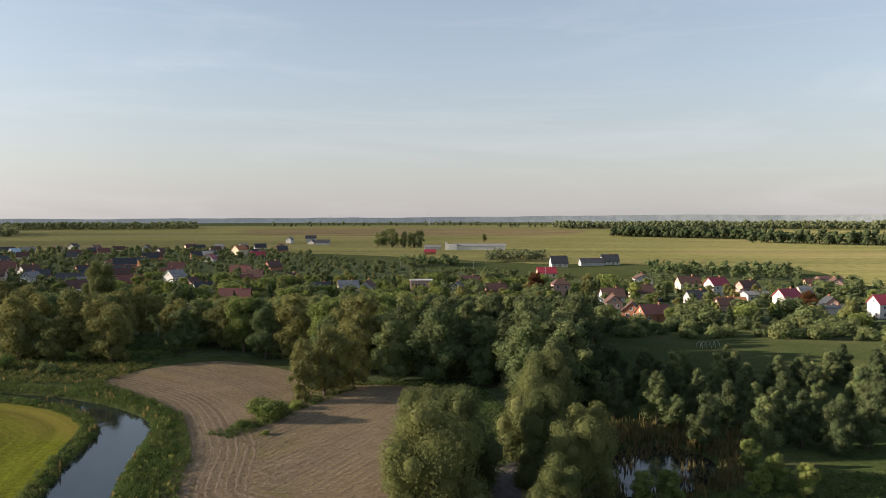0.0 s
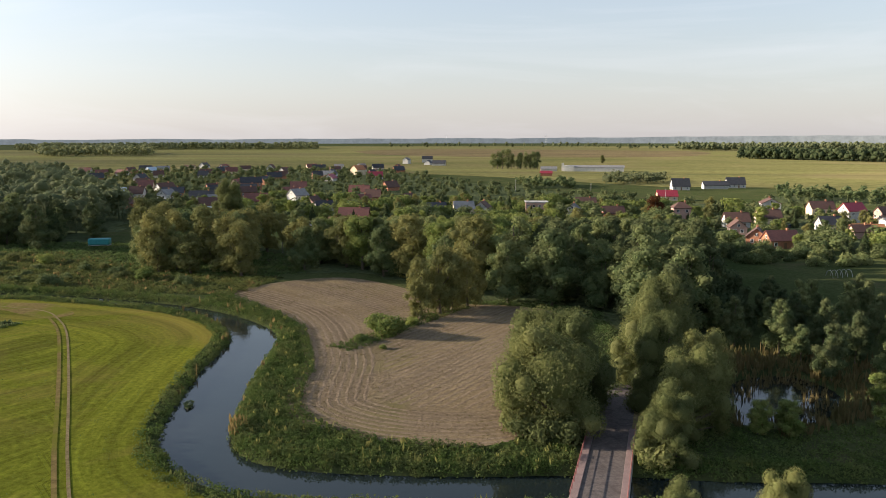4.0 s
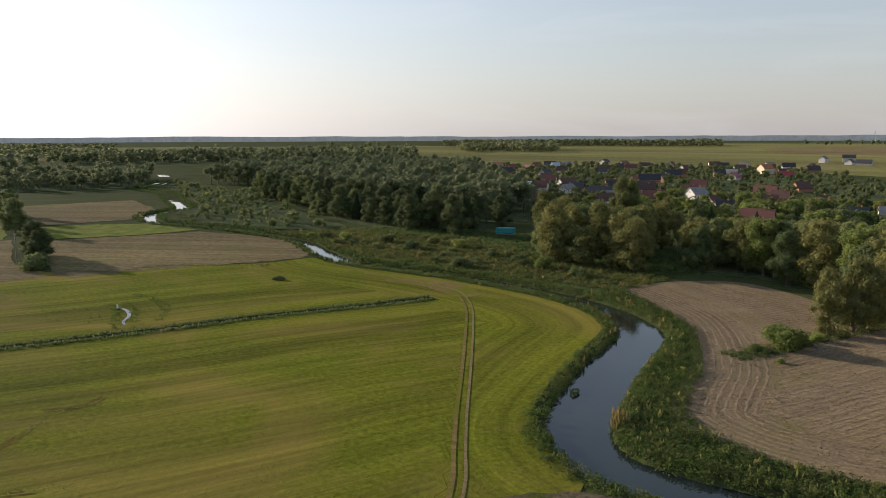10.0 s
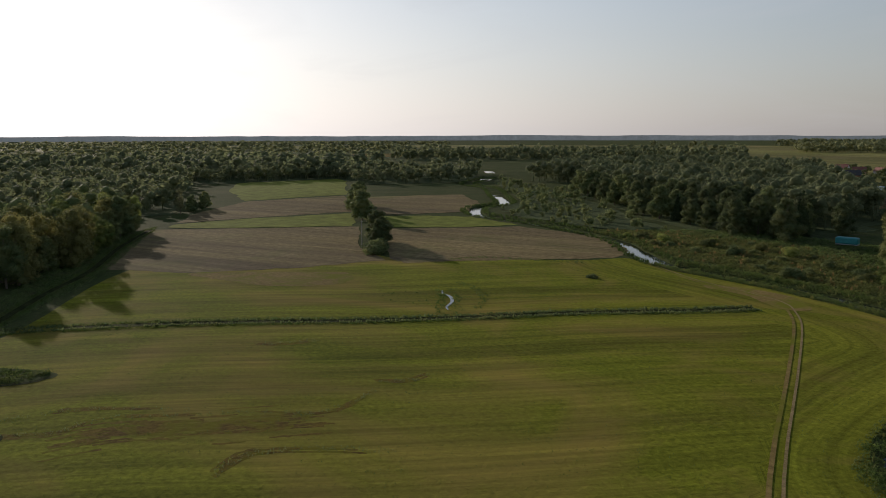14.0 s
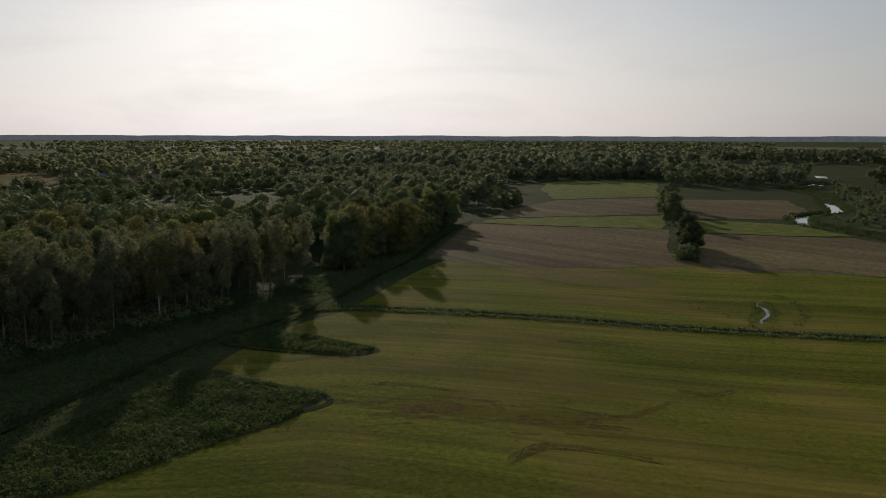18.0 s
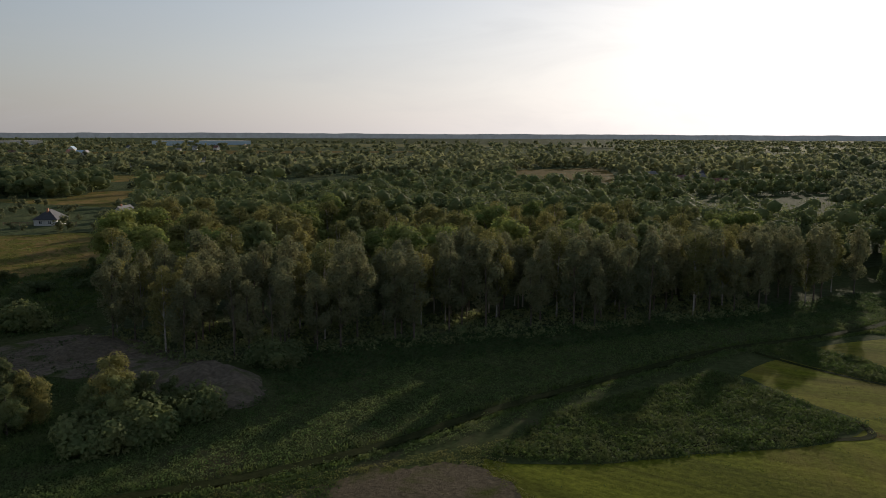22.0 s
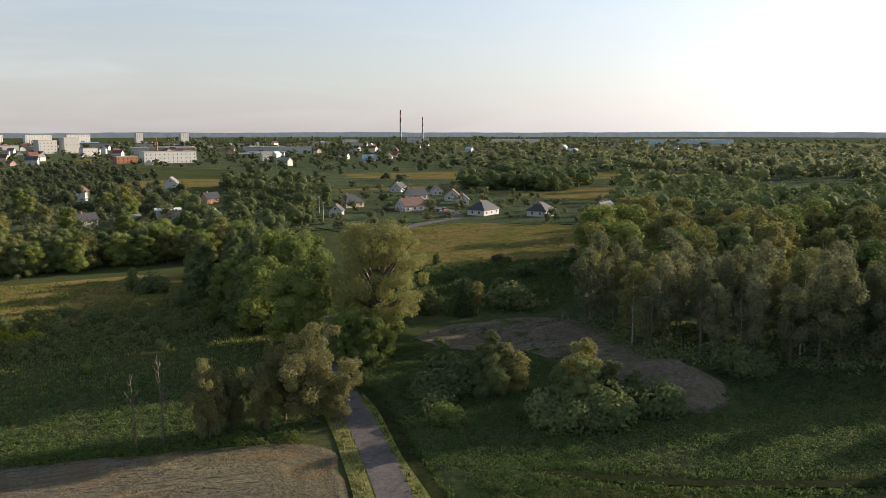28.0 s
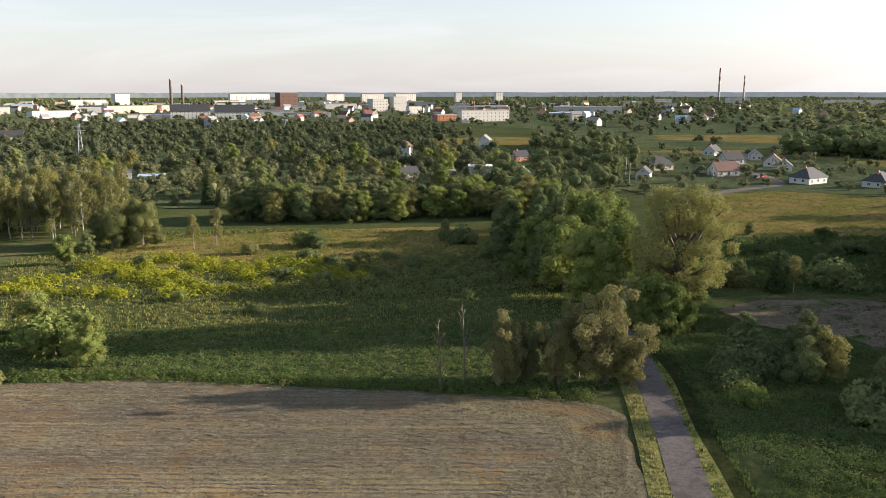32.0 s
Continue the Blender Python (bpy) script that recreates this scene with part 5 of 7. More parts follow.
def stack(az, d, h, r, bands, label):
    x, y = polar(az, d)
    ob = thing("factory_chimney", pose(x, y, 0), label, "chimney", "town chimneys")
    n = 9
    for k in range(n):
        z0, z1 = h * k / n, h * (k + 1) / n
        r0, r1 = r * (1 - 0.45 * k / n), r * (1 - 0.45 * (k + 1) / n)
        v, f = tube([(0, 0, z0), (0, 0, z1)], [r0, r1], 12)
        child("shaft_section", tri_mesh("shaft_section", v, f, M["stripe_red" if bands and k > 4 and k % 2 == 0 else ("stripe_white" if bands and k > 4 else ("soot" if bands and k < 2 else "concrete" if bands else "soot"))], True), ob)
    v, f = tube([(0, 0, h - 0.2), (0, 0, h + 0.8)], [r * 0.62, r * 0.62], 12)
    child("rim", tri_mesh("rim", v, f, M["concrete"]), ob)


stack(154.1, 2200, 92, 3.4, True, "tall slim chimney with faded red and white bands")
stack(152.55, 2260, 74, 2.8, True, "slim power station chimney with faded red and white bands")
stack(-168.83, 1500, 57, 3.2, False, "dark brick factory chimney")
stack(-169.55, 1520, 48, 3.0, False, "shorter dark brick factory chimney")
slab(169.9, 1010, 64, 14, 13.5, "plaster", "long white three-storey block", 3, 12)
slab(172.6, 1020, 26, 12, 8, "brick", "brick annex beside the white block", 2, 5)
slab(-170.0, 1170, 52, 16, 11, "plaster", "white row with a large dark pitched roof", 3, 10, roof="roof_dark", roof_h=8)
slab(-172.9, 1110, 50, 16, 11, "plaster", "white row with a dark pitched roof", 3, 10, roof="roof_dark", roof_h=8)
slab(-173.9, 2500, 125, 14, 27, "plaster", "pale long tower block of flats", 8, 16)
slab(-176.4, 1650, 38, 24, 33, "roof_brown", "dark brick silo building", 4, 3)
slab(-179.7, 2600, 60, 14, 26, "plaster", "pale many-storeyed tower block of flats", 8, 8)
slab(177.7, 2600, 75, 14, 26, "plaster", "pale many-storeyed tower block of flats", 8, 10)
slab(175.4, 2500, 66, 14, 27, "plaster", "pale many-storeyed tower block of flats", 8, 9)
slab(171.7, 2700, 22, 14, 30, "plaster", "pale slender tower block of flats", 8, 3)
slab(168.85, 2700, 26, 14, 30, "plaster", "pale slender tower block of flats", 8, 4)
slab(177.3, 1500, 30, 20, 22, "grey_wall", "tall grey mill building in town", 4, 5)
slab(175.9, 1520, 26, 20, 26, "grey_wall", "tall grey grain elevator in town", 2, 4)
slab(174.8, 1320, 22, 14, 12, "plaster", "white flat-roofed workshop in town", 2, 4)
slab(-165.7, 1900, 32, 20, 30, "plaster", "white and blue office block", 6, 6)
slab(-163.6, 2100, 90, 20, 16, "grey_wall", "long grey works hall", 3, 14)
slab(-166.6, 1500, 110, 24, 12, "cream", "long pale works hall in town", 2, 14)
slab(-161.5, 1300, 60, 20, 9, "plaster", "white flat-roofed hall in town", 2, 8)
slab(152.9, 2300, 55, 30, 17, "grey_wall", "grey power station hall below chimneys", 2, 6)
slab(134.5, 2300, 260, 50, 12, "roof_blue", "very long pale blue warehouse", 1, 30)
slab(146.0, 2400, 140, 40, 11, "plaster", "long white warehouse at the outskirts", 1, 18)
tr = np.random.default_rng(3)
kinds = [("plaster", "roof_red"), ("cream", "roof_brown"), ("plaster", "roof_dark"), ("plaster", "roof_grey"), ("pink", "roof_red"), ("grey_wall", "roof_grey"), ("plaster", "roof_blue")]
for k in range(140):
    az, d = tr.uniform(156, 202), 860 + 1400 * tr.random() ** 0.9
    wl_, rf = kinds[tr.integers(7)]
    x, y = polar(az, d)
    house(x, y, tr.uniform(0, 180), tr.uniform(8, 17), tr.uniform(7, 10), wl_, rf, int(tr.integers(1, 4)), detail=0, group="town houses")
for k in range(40):
    az, d = tr.uniform(128, 158), 900 + 1300 * tr.random()
    wl_, rf = kinds[tr.integers(7)]
    x, y = polar(az, d)
    house(x, y, tr.uniform(0, 180), tr.uniform(9, 14), tr.uniform(7, 10), wl_, rf, int(tr.integers(1, 3)), detail=0, group="outskirts houses")
for k in range(9):
    x, y = polar(tr.uniform(95, 104), 560 + 160 * tr.random())
    house(x, y, tr.uniform(0, 180), 12, 9, *kinds[tr.integers(6)], 1, detail=0, group="hamlet in the woods")

for k in range(64):
    az, d = tr.uniform(157, 205), tr.uniform(1150, 2500)
    x, y = polar(az, d)
    house(x, y, az + tr.uniform(-12, 12), tr.uniform(24, 70), tr.uniform(11, 16), ["plaster", "plaster", "cream", "grey_wall", "pink"][tr.integers(5)], ["roof_grey", "roof_blue", "roof_dark", "roof_grey"][tr.integers(4)], int(tr.integers(2, 5)), detail=0, group="town blocks", name="town_block", rise=0.8, what="long block")
for k in range(70):
    az, d = tr.uniform(11, 34), tr.uniform(430, 960)
    x, y = polar(az, d)
    if min(math.hypot(x - a, y - b) for a, b in HOUSES) > 19:
        house(x, y, tr.uniform(0, 90), tr.uniform(10, 15), tr.uniform(8, 10), *[("brick", "roof_dark"), ("plaster", "roof_brown"), ("cream", "roof_red"), ("brick", "roof_brown"), ("grey_wall", "roof_dark"), ("plaster", "roof_grey")][tr.integers(6)], 1, detail=1, rise=4.6)
for k in range(14):
    az, d = tr.uniform(-29, -8), tr.uniform(330, 470)
    x, y = polar(az, d)
    if min(math.hypot(x - a, y - b) for a, b in HOUSES) > 19:
        house(x, y, tr.uniform(0, 90), tr.uniform(9, 13), tr.uniform(7, 9), *[("brick", "roof_dark"), ("plaster", "roof_brown"), ("cream", "roof_red"), ("pink", "roof_brown")][tr.integers(4)], 1, detail=2)

# yellow gantry crane and a tower crane in the town
gx_, gy_ = polar(175.2, 870)
gantry = thing("gantry_crane", pose(gx_, gy_, 0, 0, 0, 178), "yellow gantry crane in a works yard", "crane")
part("beam", box_bm(-9, -0.8, 8.4, 9, 0.8, 10.0, 0.05), M["crane_yellow"], gantry)
part("trolley", box_bm(1.0, -1.2, 10.0, 3.4, 1.2, 11.2, 0.05), M["crane_yellow"], gantry)
for sx in (-7.5, 7.5):
    for sy in (-3.4, 3.4):
        v, f = tube([(sx, sy, -0.2), (sx, sy * 0.2, 8.4)], [0.5, 0.38], 6)
        child("leg", tri_mesh("leg", v, f, M["crane_yellow"]), gantry)
    part("wheel_beam", box_bm(sx - 0.45, -4.2, 0.0, sx + 0.45, 4.2, 0.7, 0.04), M["crane_yellow"], gantry)
gx_, gy_ = polar(170.6, 1120)
tower = thing("tower_crane", pose(gx_, gy_, 0, 0, 0, 150), "orange tower crane beside the white block", "crane")
part("mast", box_bm(-0.7, -0.7, -0.3, 0.7, 0.7, 24, 0.03), M["roof_orange"], tower)
part("jib", box_bm(-8, -0.5, 24, 26, 0.5, 25.1, 0.03), M["roof_orange"], tower)
part("apex", box_bm(-0.5, -0.5, 25.1, 0.5, 0.5, 28.5, 0.03), M["roof_orange"], tower)
part("counterweight", box_bm(-8, -0.9, 22.4, -5.6, 0.9, 24, 0.03), M["concrete"], tower)
HOUSES += [polar(175.2, 870), polar(175.2, 850), polar(170.6, 1120)]

# the long white hall on the plain
hall = thing("farm_hall", pose(40, 905, 0, 0, 0, -3), "long low white farm hall with a pale roof", "building")
part("wall", gable_walls(60, 14, 4.6, 2.0), M["plaster"], hall)
part("roof", roof_bm(60, 14, 4.6, 2.0, False), M["roof_grey"], hall, "pale grey sheet roof")
part("front_block", box_bm(-35, -8, -0.3, -24, 6.6, 6.2, 0.05), M["plaster"], hall)
part("tower", box_bm(-37.6, -6, -0.3, -35.1, -3, 9.0, 0.05), M["plaster"], hall)
for k in range(12):
    child("window", WIN[(1.2, 1.3)][0], hall, pose(-20 + k * 4, -7.05, 1.5))

# flat-roofed modern house
mod = thing("modern_house", pose(-62, -345, 0, 0, 0, -8), "white modern house with a flat overhanging roof", "house", "new houses by the pasture")
part("wall", box_bm(-6, -4.5, -0.3, 6, 4.5, 3.0), M["plaster"], mod)
part("upper_wall", box_bm(-3, -4.2, 3.0, 6.5, 4.5, 5.6), M["plaster"], mod)
part("roof", box_bm(-3.6, -5.0, 5.6, 7.1, 5.1, 6.0, 0.04), M["frame_white"], mod)
part("terrace_roof", box_bm(-8.5, -5.4, 2.9, -3, 4.8, 3.15, 0.03), M["frame_white"], mod)
for x in (-8.2, -6.8):
    part("post", box_bm(x, -5.2, -0.2, x + 0.2, -5.0, 2.9), M["frame_white"], mod)
for x, z in ((-4.5, 0.8), (-1.5, 0.8), (1.5, 0.8), (4.5, 0.8), (-1, 3.8), (2, 3.8), (5, 3.8)):
    add_window(mod, x, -4.55, z, 0, 2.0, 1.4)
# flat pink two-storey box in the village
bx = thing("flat_house", pose(-11, 397, 0, 0, 0, 5), "pink brick two-storey house with a flat roof", "house", "village houses")
part("wall", box_bm(-5.5, -4.5, -0.3, 5.5, 4.5, 6.2), M["pink"], bx)
part("parapet", box_bm(-5.7, -4.7, 6.2, 5.7, 4.7, 6.55), M["concrete"], bx)
for fl in range(2):
    for k in range(4):
        add_window(bx, -4.1 + k * 2.7, -4.53, 0.9 + 2.9 * fl, 0)
HOUSES += [(-158, 257), (-150, 250), (-168, 250)]
# tarpaulin-covered trailer by the wood
tl = thing("covered_trailer", pose(-158, 257, 0, 0, 0, 15), "trailer under a teal tarpaulin at the wood's edge", "trailer")
part("cover", box_bm(-3.6, -1.5, 1.0, 3.6, 1.5, 3.2, 0.35), M["teal"], tl)
part("bed", box_bm(-3.5, -1.4, 0.7, 3.5, 1.4, 1.0, 0.03), M["steel"], tl)
for x in (-2.4, 2.4):
    for y in (-1.25, 1.25):
        bm = bmesh.new()
        bmesh.ops.create_cone(bm, cap_ends=True, segments=14, radius1=0.42, radius2=0.42, depth=0.25, matrix=Matrix.Translation((x, y, 0.42)) @ Matrix.Rotation(radians(90), 4, "X"))
        part("wheel", bm, M["rubber"], tl)


def car(x, y, turn, paint, label, tall=1.5, long=4.3):
    ob = thing("car", pose(x, y, float(ground_z(x, y)), 0, 0, turn), label, "car", "parked cars")
    bm = box_bm(-long / 2, -0.86, 0.3, long / 2, 0.86, tall * 0.6, 0.12)
    part("body", bm, M[paint], ob)
    bm = box_bm(-long * 0.3, -0.76, tall * 0.58, long * 0.24, 0.76, tall, 0.2)
    part("cabin", bm, M["glass"], ob)
    part("roof_panel", box_bm(-long * 0.24, -0.7, tall - 0.05, long * 0.18, 0.7, tall + 0.02, 0.03), M[paint], ob)
    for px in (-long * 0.31, long * 0.31):
        for py in (-0.78, 0.78):
            bm = bmesh.new()
            bmesh.ops.create_cone(bm, cap_ends=True, segments=14, radius1=0.33, radius2=0.33, depth=0.2, matrix=Matrix.Translation((px, py, 0.33)) @ Matrix.Rotation(radians(90), 4, "X"))
            part("wheel", bm, M["rubber"], ob)


car(-105, 331, 20, "car_white", "white van parked by the gardens", 2.2, 5.2)
car(-185, -334, 30, "car_red", "small red car beside the new houses")
car(-180, -330, 40, "car_dark", "dark car beside the new houses")
car(-163, -352, 10, "car_white", "white car in a drive")
car(120, 360, 15, "car_white", "white car parked in the village")
car(145, 318, 80, "car_dark", "dark car parked in the village")
car(96, 352, 10, "car_dark", "dark car parked between houses")

# lattice masts and poles
def mast(x, y, h, label):
    ob = thing("lattice_mast", pose(x, y, 0, 0, 0, 20), label, "pylon")
    for sx, sy in ((-1, -1), (1, -1), (1, 1), (-1, 1)):
        v, f = tube([(sx * h * 0.07, sy * h * 0.07, -0.3), (sx * 0.35, sy * 0.35, h)], [0.16, 0.09], 4)
        child("leg", tri_mesh("leg", v, f, M["steel"]), ob)
    for k in range(8):
        z0, z1 = h * k / 8, h * (k + 1) / 8
        a0, a1 = h * 0.07 * (1 - k / 8) + 0.35 * k / 8, h * 0.07 * (1 - (k + 1) / 8) + 0.35 * (k + 1) / 8
        for s in (-1, 1):
            v, f = joined([tube([(-a0, s * a0, z0), (a1, s * a1, z1)], [0.06, 0.06], 4), tube([(a0, s * a0, z0), (-a1, s * a1, z1)], [0.06, 0.06], 4)])
            child("brace", tri_mesh("brace", v, f, M["steel"]), ob)
    for z in (h * 0.82, h * 0.93):
        v, f = tube([(-3.2, 0, z), (3.2, 0, z)], [0.12, 0.12], 4)
        child("cross_arm", tri_mesh("cross_arm", v, f, M["steel"]), ob)


mx_, my_ = polar(-163.05, 470)
mast(mx_, my_, 21, "grey lattice power mast above the gardens")
for az, d in ((-29, 2600), (1.0, 3600), (8, 3900)):
    px, py = polar(az, d)
    mast(px, py, 50, "distant lattice power mast on the plain")
for k, (x, y) in enumerate([(-118, -318), (-128, -350), (-70, -330), (-160, -330), (60, 470), (20, 520), (-30, 560), (-250, 120)]):
    ob = thing("utility_pole", pose(x, y, 0), "weathered concrete utility pole with a crossbar", "pole", "utility poles")
    v, f = tube([(0, 0, -0.3), (0, 0, 8.5)], [0.16, 0.1], 8)
    child("pole", tri_mesh("pole", v, f, M["concrete"]), ob)
    part("crossbar", box_bm(-0.8, -0.05, 8.0, 0.8, 0.05, 8.14), M["steel"], ob)

# dead trees at the field's corner
for x, y, h in [(-12, -97, 10), (-15.2, -97.5, 11.5), (-27.5, -97, 9), (-99, -92, 14), (-104, -88, 13)]:
    rng = np.random.default_rng(int(abs(x * 10)))
    ob = thing("dead_tree", pose(x, y, float(ground_z(x, y))), "bare dead tree with pale broken branches", "tree", "dead trees")
    pieces = [tube([(0, 0, -0.3), (0.1, 0.1, h * 0.5), (0.35, -0.1, h)], [0.16, 0.1, 0.02], 6)]
    for k in range(9):
        t = rng.uniform(0.35, 0.92)
        a = rng.uniform(0, 6.28)
        r = h * 0.22 * (1.1 - t)
        b = np.array((0.3 * t, 0, h * t))
        pieces.append(tube([b, b + (math.cos(a) * r * 0.6, math.sin(a) * r * 0.6, r * 0.7), b + (math.cos(a) * r, math.sin(a) * r, r * 1.5)], [0.06, 0.04, 0.012], 4))
    v, f = joined(pieces)
    child("trunk", tri_mesh("trunk", v, f, M["bark"], True), ob)
# fallen branch in the river
ob = thing("fallen_branch", pose(-52.3, 105.5, -0.72, 0, 0, 100) @ Matrix.Scale(0.5, 4), "leafy fallen branch lying in the river", "branch")
v, f = joined([tube([(-3, 0, 0.1), (0, 0.3, 0.5), (2.5, 0.8, 0.4)], [0.14, 0.1, 0.04], 5), tube([(0, 0.3, 0.5), (1, 1.6, 0.9)], [0.06, 0.02], 4)])
child("wood", tri_mesh("wood", v, f, M["bark"]), ob)
v, f = leaves(np.random.default_rng(8), [((1.6, 0.8, 0.6), (1.9, 1.4, 0.6)), ((-1, 0.4, 0.4), (1.2, 0.8, 0.4))], 420, 0.3)
child("foliage", tri_mesh("foliage", v, f, M["leaf_alder"]), ob)

# willows and trees round the bridge
BR = "trees by the bridge"
for x, y, h, w in [(-0.5, 99.5, 15.5, 1.2), (3, 108, 15, 1.05), (-2, 111, 14.5, 1.0), (13.5, 94, 9.5, 1.05), (17, 101, 12.5, 1.05), (15, 113, 14, 0.95), (22, 116, 13.5, 0.95), (13.5, 126, 14, 1.0), (18, 135, 15.5, 1.0)]:
    plant("willow", x, y, h, w, BR)
for x, y, h in [(-2.5, 97.5, 4.5), (1.2, 97.8, 4), (-4, 100.5, 4.5), (12.5, 92.5, 4), (14.5, 99, 4.5)]:
    plant("bush_olive", x, y, h, 1.0, BR, "low willow shoots at the foot of the willows")
for x, y, h in [(11.5, 72, 7), (21.5, 75, 7.5), (8, 70.5, 5)]:
    plant("willow", x, y, h, 0.95, BR, "low pollarded willow on the near river bank")
for x, y, h in [(26, 104, 4.6), (29.5, 103.5, 5), (43, 108, 4.4), (46, 110, 5), (49, 107, 4.6), (46, 119, 4.5)]:
    plant("fresh", x, y, h, 1.2, "bushes by the pond")
plant("bush", -33, 148, 4.5, 1.2, "hedge in the stubble field")
for x, y, h in [(-36, 143, 1.6), (-31, 152, 2.2), (-29, 157, 1.8), (-31, 138, 0.9)]:
    plant("bush", x, y, h, 1.3, "hedge in the stubble field")
for x, y, h in [(-28.5, 163, 13), (-25, 168, 15), (-23, 172, 14), (-20, 176, 15)]:
    plant("olive", x, y, h, 0.9, "trees at the end of the hedge")
wr = np.random.default_rng(5)


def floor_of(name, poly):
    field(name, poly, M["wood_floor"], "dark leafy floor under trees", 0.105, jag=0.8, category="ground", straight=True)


NORTH_EDGE = [(-20, 181), (-5, 181), (8, 172), (16, 150), (24, 142), (30, 150), (34, 180), (40, 215), (46, 262), (36, 275), (-20, 280), (-60, 272), (-88, 250), (-72, 214), (-56, 218), (-36, 204)]
floor_of("north_wood_floor", NORTH_EDGE)
for x, y in scatter(NORTH_EDGE, 8.6, wr):
    key = wr.choice(["alder", "alder", "alder", "olive", "fresh"]) if x < -5 else wr.choice(["deep", "deep", "alder"])
    plant(key, x, y, min(wr.uniform(13, 20), 40 - 0.105 * math.hypot(x, y)) * (0.66 if x > 45 else 1), 1.15, "alder wood behind the stubble field")
for x, y in scatter([(-150, 228), (-112, 206), (-84, 206), (-86, 250), (-110, 270), (-150, 262)], 9, wr, [([(-160, 260), (-104, 169)], 8)]):
    plant(wr.choice(["alder", "olive", "olive", "slim_light"]), x, y, wr.uniform(11, 18), 1.1, "trees between river and village")
for x, y in scatter([(26, 146), (44, 128), (70, 124), (100, 134), (126, 166), (106, 184), (70, 186), (40, 190)], 7.5, wr):
    plant(wr.choice(["deep", "alder", "deep"]), x, y, wr.uniform(5.5, 10), 1.0, "thicket behind the pond")
for x, y in scatter([(-230, 214), (-170, 196), (-120, 186), (-90, 184), (-88, 200), (-130, 216), (-180, 236)], 11, wr, [(RIVER, 7), ([(-160, 260), (-140, 228)], 6)]):
    plant(wr.choice(["bush", "bush_olive", "bush_dark"]), x, y, wr.uniform(1.4, 3.6), 1.2, "shrubs on the far bank")
WEST_WOOD = [(-176, 246), (-212, 246), (-264, 268), (-316, 299), (-394, 336), (-410, 360), (-330, 340), (-260, 310), (-190, 290), (-168, 280)]
floor_of("west_wood_floor", WEST_WOOD)
for x, y in scatter(WEST_WOOD, 11, wr):
    plant(wr.choice(["deep", "deep", "alder", "spruce"], p=[0.45, 0.2, 0.3, 0.05]), x, y, wr.uniform(11, 17), 1.2, "dark wood west of the village")
wood("west_woods_back", [(-440, 400), (-400, 356), (-330, 340), (-260, 310), (-190, 292), (-176, 300), (-200, 350), (-260, 440), (-320, 500), (-430, 640), (-560, 700), (-640, 560), (-520, 400)], 10, 17, "leaf_far", "dark mixed wood stretching west of the village", 21, 180, 0.95)
# clumps on the meadow and along the fields
for x, y, h, k in [(-228, 115, 5, "bush_dark"), (-232, 117, 4.5, "bush_dark"), (-240, 121, 10, "deep"), (-247, 125, 12.5, "deep"), (-254, 129, 11, "deep"), (-322, 155, 14, "alder"), (-345, 165, 13, "alder"),
                   (-370, 175, 14, "alder"), (-390, 186, 14, "alder"), (-400, 100, 9, "alder"), (-410, 108, 8, "alder"), (-420, 112, 9, "alder"), (-390, 92, 10, "slim"), (-405, 95, 12, "slim")]:
    plant(k, x, y, h, 1.35, "tree clump between the fields")
plant("bush_dark", -158, 143, 1.3, 2.0, "", "dark round bush alone in the meadow")
# the south-western wood
SW_FRONT = [(-96, -124), (-92, -100), (-100, -90), (-110, -82), (-123, -71), (-141, -54), (-157, -38), (-182, -18), (-214, 4), (-216, -20), (-190, -45), (-160, -75), (-135, -105), (-112, -135)]
floor_of("front_wood_floor", SW_FRONT)
for x, y in scatter(SW_FRONT, 6.0, wr, [(DITCH_SOUTH, 5)]):
    plant(wr.choice(["slim", "slim", "slim_light", "slim"]), x, y, wr.uniform(13.5, 19), 1.1, "tall slim trees at the wood's front")
SW_MID = [(-112, -135), (-135, -105), (-160, -75), (-190, -45), (-216, -20), (-250, -10), (-260, -80), (-230, -160), (-180, -215), (-140, -175)]
floor_of("mid_wood_floor", SW_MID)
for x, y in scatter(SW_MID, 13.5, wr):
    plant(wr.choice(["alder", "slim_light", "olive", "fresh"]), x, y, wr.uniform(14, 18.5), 1.3, "trees of the south-western wood")
wood("south_west_woods", [(-250, -5), (-262, -80), (-232, -160), (-182, -218), (-213, -232), (-275, -268), (-305, -238), (-325, -195), (-345, -140), (-350, -100), (-325, -60), (-310, -20), (-350, 20), (-400, 60), (-330, 58), (-290, 36)], 10, 15.5, "leaf_alder", "dense broadleaf wood reaching to the plain", 22, 420, 0.62, wide=1.5)
for x, y in scatter([(-340, 66), (-290, 44), (-250, 28), (-218, 10), (-226, 0), (-300, 20), (-350, 50)], 7.5, wr, [(DITCH_SOUTH, 4)]):
    plant(wr.choice(["alder", "olive", "alder", "fresh"]), x, y, wr.uniform(8, 18), 1.1, "wood's edge along the ditch")
# round the lane in the south
plant("spread", -55, -123, 24, 1.0, "", "")
